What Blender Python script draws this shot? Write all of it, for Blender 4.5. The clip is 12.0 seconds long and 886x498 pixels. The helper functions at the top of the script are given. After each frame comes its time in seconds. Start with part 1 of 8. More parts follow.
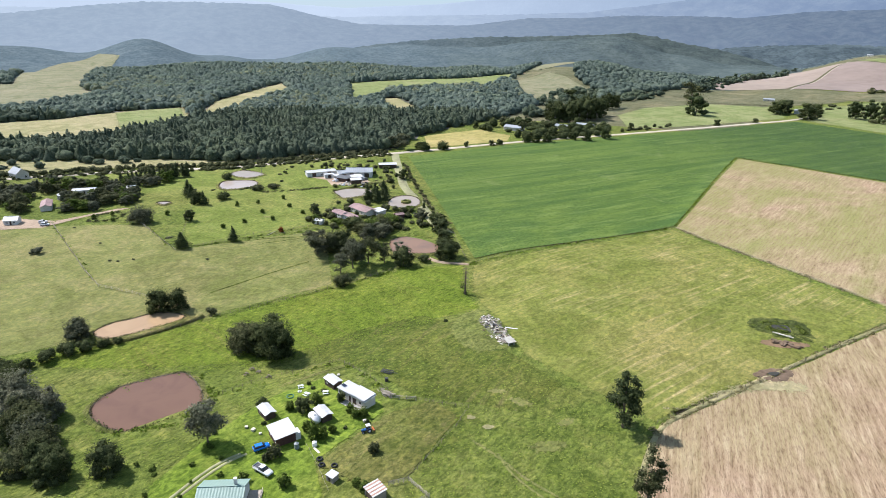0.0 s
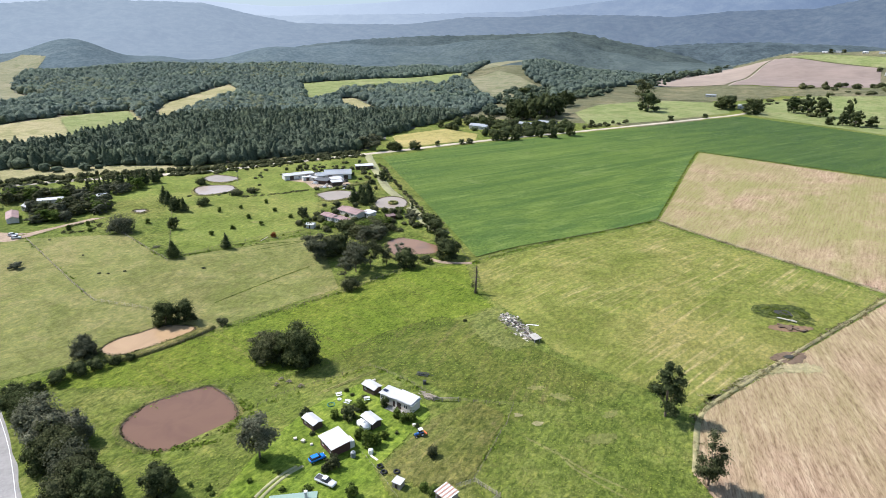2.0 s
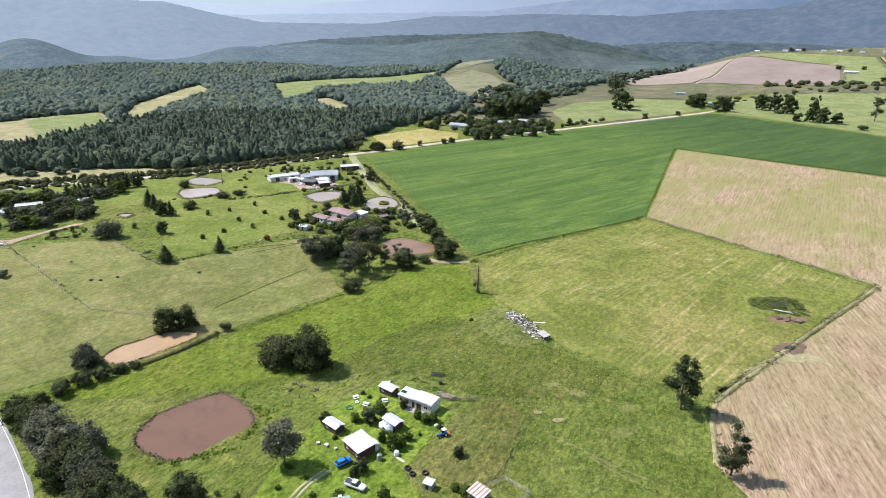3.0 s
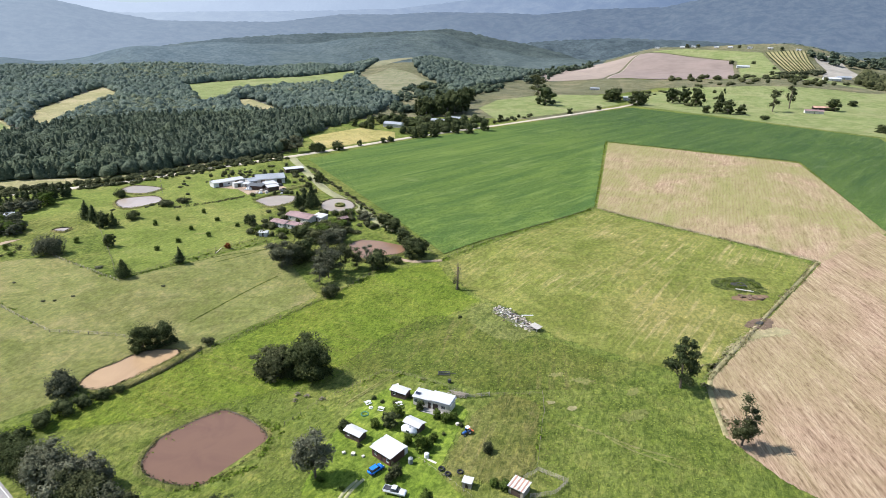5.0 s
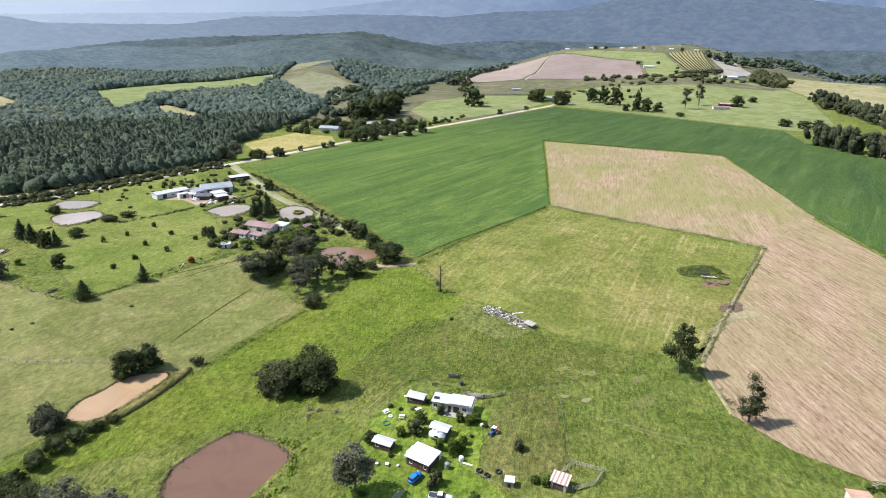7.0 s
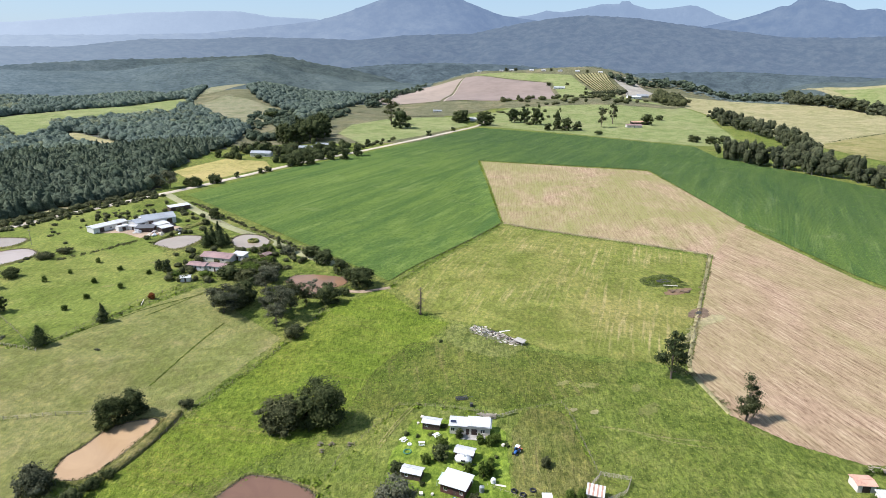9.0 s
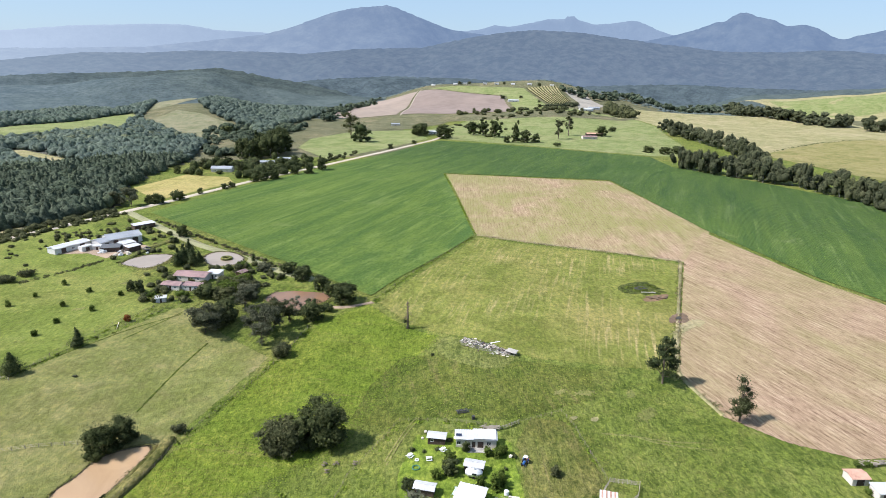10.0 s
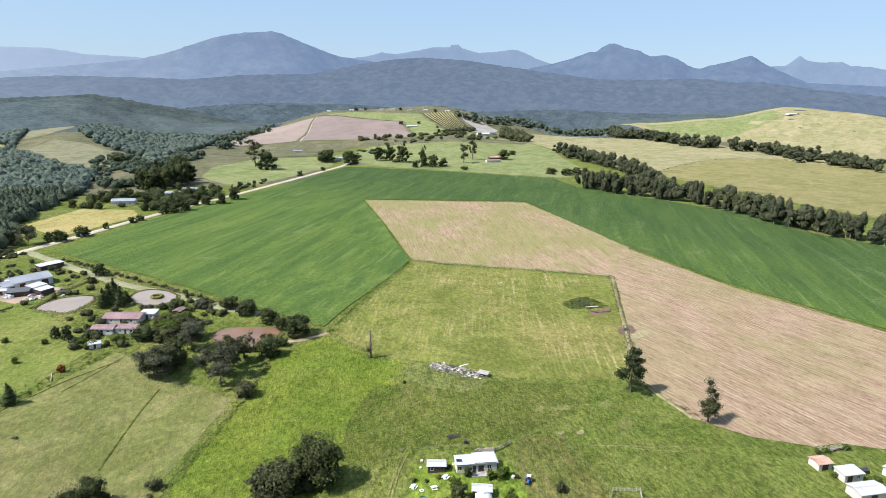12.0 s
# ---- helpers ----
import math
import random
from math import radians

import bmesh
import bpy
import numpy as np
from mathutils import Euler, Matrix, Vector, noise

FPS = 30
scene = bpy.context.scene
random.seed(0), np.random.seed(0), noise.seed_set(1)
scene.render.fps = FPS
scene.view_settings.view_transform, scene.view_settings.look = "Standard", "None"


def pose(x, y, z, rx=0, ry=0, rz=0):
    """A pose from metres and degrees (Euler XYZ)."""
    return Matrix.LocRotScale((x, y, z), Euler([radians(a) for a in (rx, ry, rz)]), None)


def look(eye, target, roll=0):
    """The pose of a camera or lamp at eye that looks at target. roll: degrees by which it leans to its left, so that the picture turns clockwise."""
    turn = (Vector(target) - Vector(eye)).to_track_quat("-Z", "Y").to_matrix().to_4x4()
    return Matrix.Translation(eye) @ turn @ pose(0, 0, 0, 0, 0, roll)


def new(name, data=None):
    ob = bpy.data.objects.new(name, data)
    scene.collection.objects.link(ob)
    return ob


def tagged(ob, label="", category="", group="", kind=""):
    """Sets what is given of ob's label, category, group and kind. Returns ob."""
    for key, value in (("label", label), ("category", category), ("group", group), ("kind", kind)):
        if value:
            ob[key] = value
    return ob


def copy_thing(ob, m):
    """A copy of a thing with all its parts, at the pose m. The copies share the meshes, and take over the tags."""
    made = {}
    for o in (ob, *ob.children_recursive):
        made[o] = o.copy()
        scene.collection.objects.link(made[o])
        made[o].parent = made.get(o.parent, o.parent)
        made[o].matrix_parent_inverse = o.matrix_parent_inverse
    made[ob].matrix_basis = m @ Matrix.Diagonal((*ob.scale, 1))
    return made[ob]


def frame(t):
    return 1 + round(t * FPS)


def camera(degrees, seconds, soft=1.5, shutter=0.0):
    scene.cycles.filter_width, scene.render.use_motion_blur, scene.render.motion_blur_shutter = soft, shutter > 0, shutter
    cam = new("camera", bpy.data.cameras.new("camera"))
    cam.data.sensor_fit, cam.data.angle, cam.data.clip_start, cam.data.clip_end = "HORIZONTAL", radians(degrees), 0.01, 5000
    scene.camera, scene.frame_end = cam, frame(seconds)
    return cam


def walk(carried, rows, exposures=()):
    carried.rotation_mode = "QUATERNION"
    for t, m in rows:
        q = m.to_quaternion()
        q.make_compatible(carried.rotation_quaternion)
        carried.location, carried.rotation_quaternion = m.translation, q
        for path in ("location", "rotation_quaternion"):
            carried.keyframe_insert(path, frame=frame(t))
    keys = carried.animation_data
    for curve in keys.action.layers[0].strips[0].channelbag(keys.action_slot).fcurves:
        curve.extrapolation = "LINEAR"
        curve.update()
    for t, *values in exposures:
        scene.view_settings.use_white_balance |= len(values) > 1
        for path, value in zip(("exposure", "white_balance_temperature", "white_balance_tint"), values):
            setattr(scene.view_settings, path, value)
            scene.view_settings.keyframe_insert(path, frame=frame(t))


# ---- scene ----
cam = camera(70.8, 12.0, soft=0.75)
METRES, EYE, TILT, LEAN, TURN = 156.47, 100.0, 0.0, 0.0, 0.0
ROWS = [
    (0.0, 0.0, 0.0, 0.0, 0.28, -20.53, -0.75),
    (0.5, -0.0423, 0.0007, -0.0001, -1.17, -20.54, -0.75),
    (1.0, -0.0852, 0.0025, -0.0003, -2.58, -20.54, -0.75),
    (1.5, -0.1281, 0.0054, 0.0001, -4.0, -20.54, -0.77),
    (2.0, -0.1703, 0.0093, 0.0005, -5.42, -20.55, -0.79),
    (2.5, -0.212, 0.0142, 0.0006, -6.82, -20.57, -0.8),
    (3.0, -0.2529, 0.0198, 0.0003, -8.49, -20.57, -0.83),
    (5.0, -0.4113, 0.0568, -0.0016, -16.89, -20.6, -0.9),
    (5.5, -0.4503, 0.0697, -0.0023, -18.95, -20.59, -0.9),
    (6.0, -0.4891, 0.084, -0.003, -21.01, -20.59, -0.91),
    (6.5, -0.5277, 0.1002, -0.0034, -23.06, -20.58, -0.94),
    (8.5, -0.6757, 0.1779, -0.0025, -31.42, -18.83, -1.11),
    (9.0, -0.7106, 0.2004, -0.0029, -33.56, -18.24, -1.12),
    (9.5, -0.7447, 0.2246, -0.0031, -35.78, -17.6, -1.14),
    (10.0, -0.7779, 0.2497, -0.0039, -38.09, -17.0, -1.17),
    (10.5, -0.8102, 0.2762, -0.0042, -40.4, -16.41, -1.21),
    (11.0, -0.8415, 0.3036, -0.0045, -42.76, -15.86, -1.22),
    (11.5, -0.8717, 0.3325, -0.0048, -45.3, -15.09, -1.26),
    (12.0, -0.9005, 0.3626, -0.0056, -48.25, -14.54, -1.3),
]
walk(cam, [(t, pose(0, 0, EYE, TILT, LEAN, TURN) @ pose(METRES * x, METRES * y, METRES * z, 90 + pitch, roll, yaw)) for t, x, y, z, yaw, pitch, roll in ROWS],
     [(0.0, 1.0, 6020, 15), (12.0, 1.0, 6020, 15)])

# ---- light ----
SUN_AZ, SUN_EL = -62.0, 50.0          # degrees clockwise from +y, degrees up
world = bpy.data.worlds.new("sky")
scene.world = world
world.use_nodes = True
wn = world.node_tree
sky = wn.nodes.new("ShaderNodeTexSky")
sky.sky_type, sky.sun_disc = "NISHITA", False
sky.sun_elevation, sky.sun_rotation = radians(SUN_EL), radians(SUN_AZ)
sky.altitude, sky.air_density, sky.dust_density, sky.ozone_density = 300, 1.25, 0.15, 2.5
tint = wn.nodes.new("ShaderNodeMix")
tint.data_type, tint.blend_type = "RGBA", "MULTIPLY"
tint.inputs[0].default_value, tint.inputs[7].default_value = 1.0, (0.82, 0.96, 1.16, 1)
wn.links.new(sky.outputs[0], tint.inputs[6])
pale = wn.nodes.new("ShaderNodeMix")            # thin haze over the whole sky
pale.data_type = "RGBA"
pale.inputs[0].default_value, pale.inputs[7].default_value = 0.65, (4.9, 6.6, 8.0, 1)
wn.links.new(tint.outputs[2], pale.inputs[6])
wn.links.new(pale.outputs[2], wn.nodes["Background"].inputs[0])
wn.nodes["Background"].inputs[1].default_value = 0.054
sun = new("sun", bpy.data.lights.new("sun", "SUN"))
sun.data.energy, sun.data.angle, sun.data.color = 4.5, radians(0.53), (1.0, 0.955, 0.885)
sd = Vector((math.sin(radians(SUN_AZ)) * math.cos(radians(SUN_EL)), math.cos(radians(SUN_AZ)) * math.cos(radians(SUN_EL)), math.sin(radians(SUN_EL))))
sun.matrix_world = look(sd * 300, (0, 0, 0))


# ---- materials ----
class Nodes:
    """A small node builder for one material."""

    def __init__(self, name, rough=0.9, spec=0.25):
        self.mat = bpy.data.materials.new(name)
        self.mat.use_nodes = True
        self.nt = self.mat.node_tree
        self.bsdf = self.nt.nodes["Principled BSDF"]
        self.bsdf.inputs["Roughness"].default_value = rough
        self.bsdf.inputs["Specular IOR Level"].default_value = spec
        self.pos = self.nt.nodes.new("ShaderNodeNewGeometry").outputs["Position"]

    def add(self, kind):
        return self.nt.nodes.new(kind)

    def link(self, a, b):
        self.nt.links.new(a, b)

    def mapped(self, scale=(1, 1, 1), turn=0.0, src=None):
        n = self.add("ShaderNodeMapping")
        n.inputs["Scale"].default_value = scale
        n.inputs["Rotation"].default_value = (0, 0, radians(turn))
        n.vector_type = "POINT"
        # rotate first, then stretch
        r = self.add("ShaderNodeMapping")
        r.inputs["Rotation"].default_value = (0, 0, radians(turn))
        n.inputs["Rotation"].default_value = (0, 0, 0)
        self.link(src or self.pos, r.inputs[0])
        self.link(r.outputs[0], n.inputs[0])
        return n.outputs[0]

    def noise(self, scale, detail=4, rough=0.6, vec=None, dist=0.0):
        n = self.add("ShaderNodeTexNoise")
        n.inputs["Scale"].default_value = scale
        n.inputs["Detail"].default_value = detail
        n.inputs["Roughness"].default_value = rough
        n.inputs["Distortion"].default_value = dist
        self.link(vec or self.pos, n.inputs["Vector"])
        return n.outputs[0]

    def voronoi(self, scale, vec=None):
        n = self.add("ShaderNodeTexVoronoi")
        n.inputs["Scale"].default_value = scale
        self.link(vec or self.pos, n.inputs["Vector"])
        return n.outputs[0]

    def bands(self, scale, turn, dist=1.0, dscale=1.0, detail=2, vec=None):
        n = self.add("ShaderNodeTexWave")
        n.inputs["Scale"].default_value = scale
        n.inputs["Distortion"].default_value = dist
        n.inputs["Detail"].default_value = detail
        n.inputs["Detail Scale"].default_value = dscale
        self.link(self.mapped((1, 1, 1), turn), n.inputs["Vector"])
        return n.outputs[1]

    def ramp(self, fac, stops):
        n = self.add("ShaderNodeValToRGB")
        el = n.color_ramp.elements
        while len(el) < len(stops):
            el.new(0.5)
        for e, (p, c) in zip(el, stops):
            e.position, e.color = p, (*c, 1)
        self.link(fac, n.inputs[0])
        return n.outputs[0]

    def span(self, fac, lo, hi, to_lo=0.0, to_hi=1.0):
        n = self.add("ShaderNodeMapRange")
        for i, v in enumerate((lo, hi, to_lo, to_hi)):
            n.inputs[i + 1].default_value = v
        self.link(fac, n.inputs[0])
        return n.outputs[0]

    def mix(self, a, b, fac, mode="MIX"):
        n = self.add("ShaderNodeMix")
        n.data_type, n.blend_type = "RGBA", mode
        for sock, v in ((n.inputs[0], fac), (n.inputs[6], a), (n.inputs[7], b)):
            if isinstance(v, bpy.types.NodeSocket):
                self.link(v, sock)
            elif isinstance(v, (int, float)):
                sock.default_value = v
            else:
                sock.default_value = (*v, 1)
        return n.outputs[2]

    def math(self, op, a, b):
        n = self.add("ShaderNodeMath")
        n.operation = op
        for sock, v in zip(n.inputs, (a, b)):
            if isinstance(v, bpy.types.NodeSocket):
                self.link(v, sock)
            else:
                sock.default_value = v
        return n.outputs[0]

    def bump(self, height, strength=0.5, distance=0.3):
        n = self.add("ShaderNodeBump")
        n.inputs["Strength"].default_value = strength
        n.inputs["Distance"].default_value = distance
        self.link(height, n.inputs["Height"])
        self.link(n.outputs[0], self.bsdf.inputs["Normal"])

    def thin_out(self, scale=0.7):
        """The sward breaks up towards the edge of its sheet (attribute fade: 1 at the rim)."""
        at = self.add("ShaderNodeAttribute")
        at.attribute_name = "fade"
        n = self.math("MULTIPLY", self.math("SUBTRACT", self.noise(scale, 6, 0.75), 0.5), 3.0)
        f = self.span(self.math("ADD", at.outputs["Fac"], self.math("MULTIPLY", n, at.outputs["Fac"])), 0.53, 0.57)
        clear = self.add("ShaderNodeBsdfTransparent")
        mx = self.add("ShaderNodeMixShader")
        self.link(f, mx.inputs[0])
        self.link(self.bsdf.outputs[0], mx.inputs[1])
        self.link(clear.outputs[0], mx.inputs[2])
        self.link(mx.outputs[0], self.nt.nodes["Material Output"].inputs[0])

    def done(self, colour):
        if isinstance(colour, bpy.types.NodeSocket):
            self.link(colour, self.bsdf.inputs["Base Color"])
        else:
            self.bsdf.inputs["Base Color"].default_value = (*colour, 1)
        return self.mat


def grass(name, lush, dry, bare, dryness=0.5, bareness=0.3, streak=None, tall=0.35, rough=1.0):
    """Pasture: lush and dry patches, thin bare spots, tussocks, mowing streaks."""
    m = Nodes(name, 0.95, 0.1)
    # extra blue at low rough: haze put into the far fields' colours
    lush, dry, bare = [(1.10 * r + 0.006, 0.945 * g, b + (0.018 if rough < 0.5 else 0.014)) for r, g, b in (lush, dry, bare)]
    big = m.noise(0.018, 5, 0.62, dist=0.6)
    mid = m.noise(0.12, 5, 0.65)
    fine = m.noise(0.9, 4, 0.7)
    c = m.mix(lush, dry, m.span(big, 0.62 - 0.3 * dryness, 0.82 - 0.3 * dryness))
    c = m.mix(c, dry, m.math("MULTIPLY", m.span(mid, 0.5, 0.72), 0.75))
    if streak:
        turn, width, amount = streak
        v = m.mapped((1 / width, 0.035, 1), turn)
        s = m.noise(1.0, 3, 0.6, vec=v)
        patch = m.span(m.noise(0.02, 3, 0.5), 0.42, 0.62)
        c = m.mix(c, bare, m.math("MULTIPLY", m.math("MULTIPLY", m.span(s, 0.5, 0.68), patch), amount))
    c = m.mix(c, bare, m.math("MULTIPLY", m.span(m.noise(0.06, 6, 0.7, dist=1.0), 0.60, 0.74), bareness))
    c = m.mix(c, (0.50, 0.58, 0.40), m.span(fine, 0.38, 0.58, 0.75 * rough, 0.0), "MULTIPLY")
    c = m.mix(c, (0.64, 0.70, 0.55), m.span(m.noise(0.04, 6, 0.72, dist=1.3), 0.40, 0.56, 0.8, 0.0), "MULTIPLY")
    c = m.mix(c, (1.32, 1.26, 1.2), m.span(m.noise(0.5, 5, 0.75), 0.48, 0.66), "MULTIPLY")
    c = m.mix(c, (0.62, 0.66, 0.5), m.span(m.noise(0.28, 4, 0.65), 0.34, 0.58, 0.5 * rough, 0.0), "MULTIPLY")
    # hummock relief: lit tips and shaded hollows put into colour as well as bump
    sward = m.noise(1.0, 5, 0.7, vec=m.mapped((0.75, 0.32, 1), 38), dist=0.5)
    c = m.mix(c, (1.42, 1.36, 1.2), m.span(sward, 0.50, 0.62, 0.0, 0.85 * rough), "MULTIPLY")
    c = m.mix(c, (0.54, 0.61, 0.46), m.span(sward, 0.38, 0.50, 0.8 * rough, 0.0), "MULTIPLY")
    m.bump(m.math("ADD", m.noise(1.3, 5, 0.75), m.math("MULTIPLY", sward, 2.4 * rough)), 0.9, 1.2 * tall)
    m.thin_out()
    return m.done(c)


PASTURE = grass("pasture", (0.115, 0.170, 0.022), (0.170, 0.198, 0.045), (0.26, 0.23, 0.12), 0.5, 0.35)
LUSH = grass("lush_pasture", (0.126, 0.198, 0.012), (0.170, 0.216, 0.026), (0.21, 0.20, 0.07), 0.4, 0.2, (-45, 1.6, 0.5))
LAWN = grass("lawn", (0.122, 0.202, 0.014), (0.165, 0.222, 0.030), (0.22, 0.22, 0.09), 0.4, 0.15, None, 0.15)
PALE = grass("grazed_paddock", (0.145, 0.180, 0.044), (0.195, 0.202, 0.074), (0.28, 0.26, 0.15), 0.55, 0.4, None, 0.3, 0.5)
MOWN = grass("mown_meadow", (0.134, 0.174, 0.026), (0.180, 0.194, 0.048), (0.31, 0.29, 0.13), 0.5, 0.3, (52, 1.5, 0.8), 0.2, 0.65)
OLIVE = grass("rough_paddock", (0.082, 0.126, 0.010), (0.122, 0.150, 0.022), (0.22, 0.18, 0.09), 0.5, 0.35, (25, 2.0, 0.4))
GARDEN = grass("worn_yard", (0.120, 0.154, 0.026), (0.164, 0.172, 0.048), (0.24, 0.19, 0.11), 0.5, 0.5, (38, 1.2, 0.6))
PADDOCK = grass("bright_paddock", (0.130, 0.188, 0.026), (0.172, 0.205, 0.046), (0.25, 0.24, 0.12), 0.45, 0.3, None, 0.3, 0.6)
# blue raised further in the base colours for distance haze
FAR_FIELD = grass("far_pasture", (0.148, 0.204, 0.058), (0.188, 0.224, 0.086), (0.30, 0.30, 0.15), 0.45, 0.2, None, 0.3, 0.3)
DRY_FIELD = grass("dry_pasture", (0.215, 0.232, 0.098), (0.265, 0.268, 0.135), (0.35, 0.33, 0.20), 0.5, 0.3, None, 0.3, 0.3)
YELLOW = grass("ripe_meadow", (0.250, 0.255, 0.075), (0.300, 0.280, 0.095), (0.34, 0.29, 0.15), 0.5, 0.3, None, 0.3, 0.3)


def crop(name, turn, c_dark, c_light):
    """Maize: lush and pale drills, darker and bluer towards the east."""
    m = Nodes(name, 0.9, 0.15)
    rows = m.bands(0.42, turn, 1.2, 0.8, 2)
    wide = m.noise(1.0, 5, 0.65, vec=m.mapped((0.10, 0.008, 1), turn), dist=0.4)
    c = m.mix(c_dark, c_light, m.span(wide, 0.36, 0.62))
    sep = m.add("ShaderNodeSeparateXYZ")
    m.link(m.pos, sep.inputs[0])
    c = m.mix(c, (0.6, 0.66, 0.6), m.span(rows, 0.1, 0.7, 0.12, 0.0), "MULTIPLY")
    c = m.mix(c, (0.205, 0.250, 0.072), m.math("MULTIPLY", m.span(m.noise(1.0, 5, 0.7, vec=m.mapped((0.22, 0.012, 1), turn)), 0.54, 0.70), 0.6))
    c = m.mix(c, (0.24, 0.25, 0.11), m.math("MULTIPLY", m.span(m.noise(0.03, 6, 0.7, dist=1.0), 0.60, 0.72), 0.5))
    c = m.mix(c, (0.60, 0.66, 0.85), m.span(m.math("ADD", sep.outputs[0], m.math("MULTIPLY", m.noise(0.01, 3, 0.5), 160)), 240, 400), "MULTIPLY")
    c = m.mix(c, (0.48, 0.56, 0.46), m.span(m.noise(0.8, 4, 0.75), 0.38, 0.58, 0.8, 0.0), "MULTIPLY")
    c = m.mix(c, (1.35, 1.28, 1.25), m.span(m.noise(0.55, 5, 0.8), 0.52, 0.66), "MULTIPLY")
    m.bump(m.math("ADD", m.math("MULTIPLY", rows, 0.25), m.noise(1.4, 4, 0.75)), 0.8, 0.4)
    m.thin_out()
    return m.done(c)


CROP = crop("maize", 61, (0.058, 0.106, 0.022), (0.112, 0.160, 0.030))


def stubble(name, turn, greening):
    m = Nodes(name, 0.95, 0.1)
    rows = m.noise(1.0, 5, 0.65, vec=m.mapped((0.5, 0.07, 1), turn))
    fine = m.noise(1.0, 4, 0.7, vec=m.mapped((2.0, 0.4, 1), turn))
    c = m.ramp(rows, ((0.3, (0.205, 0.136, 0.088)), (0.5, (0.312, 0.220, 0.146)), (0.68, (0.398, 0.302, 0.204))))
    green = m.math("MULTIPLY", m.span(m.noise(0.016, 5, 0.6, dist=0.8), 0.44 - 0.08 * greening, 0.64 - 0.08 * greening), m.span(fine, 0.35, 0.6, 0.25, 0.85))
    c = m.mix(c, (0.195, 0.200, 0.062), m.math("MULTIPLY", green, greening))
    c = m.mix(c, (0.19, 0.20, 0.06), m.span(m.noise(1.0, 3, 0.5, vec=m.mapped((0.07, 0.006, 1), turn)), 0.5, 0.7, 0.0, 0.55 * greening))
    c = m.mix(c, (0.42, 0.38, 0.33), m.span(fine, 0.34, 0.54, 0.7, 0.0), "MULTIPLY")
    furrow = m.bands(0.17, turn, 1.6, 0.4, 4)
    c = m.mix(c, (0.52, 0.47, 0.42), m.math("MULTIPLY", m.span(furrow, 0.55, 0.15), m.span(m.noise(0.05, 4, 0.6), 0.38, 0.62, 0.06, 0.6 - 0.35 * greening)), "MULTIPLY")
    m.bump(m.math("ADD", rows, fine), 0.9, 0.3)
    m.thin_out()
    return m.done(c)


STUBBLE = stubble("maize_stubble", 40, 1.0)
STUBBLE_SOUTH = stubble("maize_stubble_south", 20, 0.5)


def plain(name, c, rough=0.8, var=0.25, scale=3.0, metal=0.0, bump=0.2, spec=0.3, fades=False):
    m = Nodes(name, rough, spec)
    m.bsdf.inputs["Metallic"].default_value = metal
    n1, n2 = m.noise(scale, 4, 0.65), m.noise(scale * 0.15, 3, 0.6)
    col = m.mix(c, tuple(v * (1 - var) for v in c), m.span(n1, 0.35, 0.65))
    col = m.mix(col, tuple(min(1, v * (1 + 0.6 * var)) for v in c), m.math("MULTIPLY", m.span(n2, 0.4, 0.65), 0.7))
    if bump:
        m.bump(n1, bump, 0.05)
    if fades:
        m.thin_out()
    return m.done(col)


def water(name, c, murk):
    m = Nodes(name, 0.12, 0.22)
    col = m.mix(c, murk, m.span(m.noise(0.09, 4, 0.6, dist=0.8), 0.42, 0.68))
    m.bump(m.noise(2.2, 3, 0.6), 0.12, 0.05)
    return m.done(col)


def foliage(name, dark, light, rough=0.75, thin=0.25, grain=1.6):
    """Leaves: each clump has its own tone, and some light comes through."""
    m = Nodes(name, rough, 0.04)
    r = m.add("ShaderNodeNewGeometry").outputs["Random Per Island"]
    o = m.add("ShaderNodeObjectInfo").outputs["Random"]
    c = m.mix(dark, light, r)
    c = m.mix(c, tuple(0.5 * (a + b) * 0.75 for a, b in zip(dark, light)), m.span(o, 0.0, 1.0, 0.0, 0.35))
    c = m.mix(c, (0.7, 0.75, 0.6), m.span(m.noise(0.05, 3, 0.6), 0.4, 0.65, 0.0, 0.5), "MULTIPLY")
    c = m.mix(c, (1.25, 1.22, 1.12), m.span(m.noise(0.014, 4, 0.6, dist=0.8), 0.48, 0.66), "MULTIPLY")
    # shade in the gaps between leaf tufts is put into the colour
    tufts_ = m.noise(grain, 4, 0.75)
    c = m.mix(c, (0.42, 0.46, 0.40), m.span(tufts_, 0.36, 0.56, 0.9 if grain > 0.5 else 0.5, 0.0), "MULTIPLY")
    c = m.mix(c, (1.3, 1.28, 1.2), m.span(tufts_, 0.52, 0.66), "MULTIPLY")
    m.bump(tufts_, 0.9 if grain > 0.5 else 0.4, 0.5 / grain)
    tr = m.add("ShaderNodeBsdfTranslucent")
    m.link(c, tr.inputs[0])
    mx = m.add("ShaderNodeMixShader")
    mx.inputs[0].default_value = thin
    m.link(m.bsdf.outputs[0], mx.inputs[1])
    m.link(tr.outputs[0], mx.inputs[2])
    m.link(mx.outputs[0], m.nt.nodes["Material Output"].inputs[0])
    return m.done(c)


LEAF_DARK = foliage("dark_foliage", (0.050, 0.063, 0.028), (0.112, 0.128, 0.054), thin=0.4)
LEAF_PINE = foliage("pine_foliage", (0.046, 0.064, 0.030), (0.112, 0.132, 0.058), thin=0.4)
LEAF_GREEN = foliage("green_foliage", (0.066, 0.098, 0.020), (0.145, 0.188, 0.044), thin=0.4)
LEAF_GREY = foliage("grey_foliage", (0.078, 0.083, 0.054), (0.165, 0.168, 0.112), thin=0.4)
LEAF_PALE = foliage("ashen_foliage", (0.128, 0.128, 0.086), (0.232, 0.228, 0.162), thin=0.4)
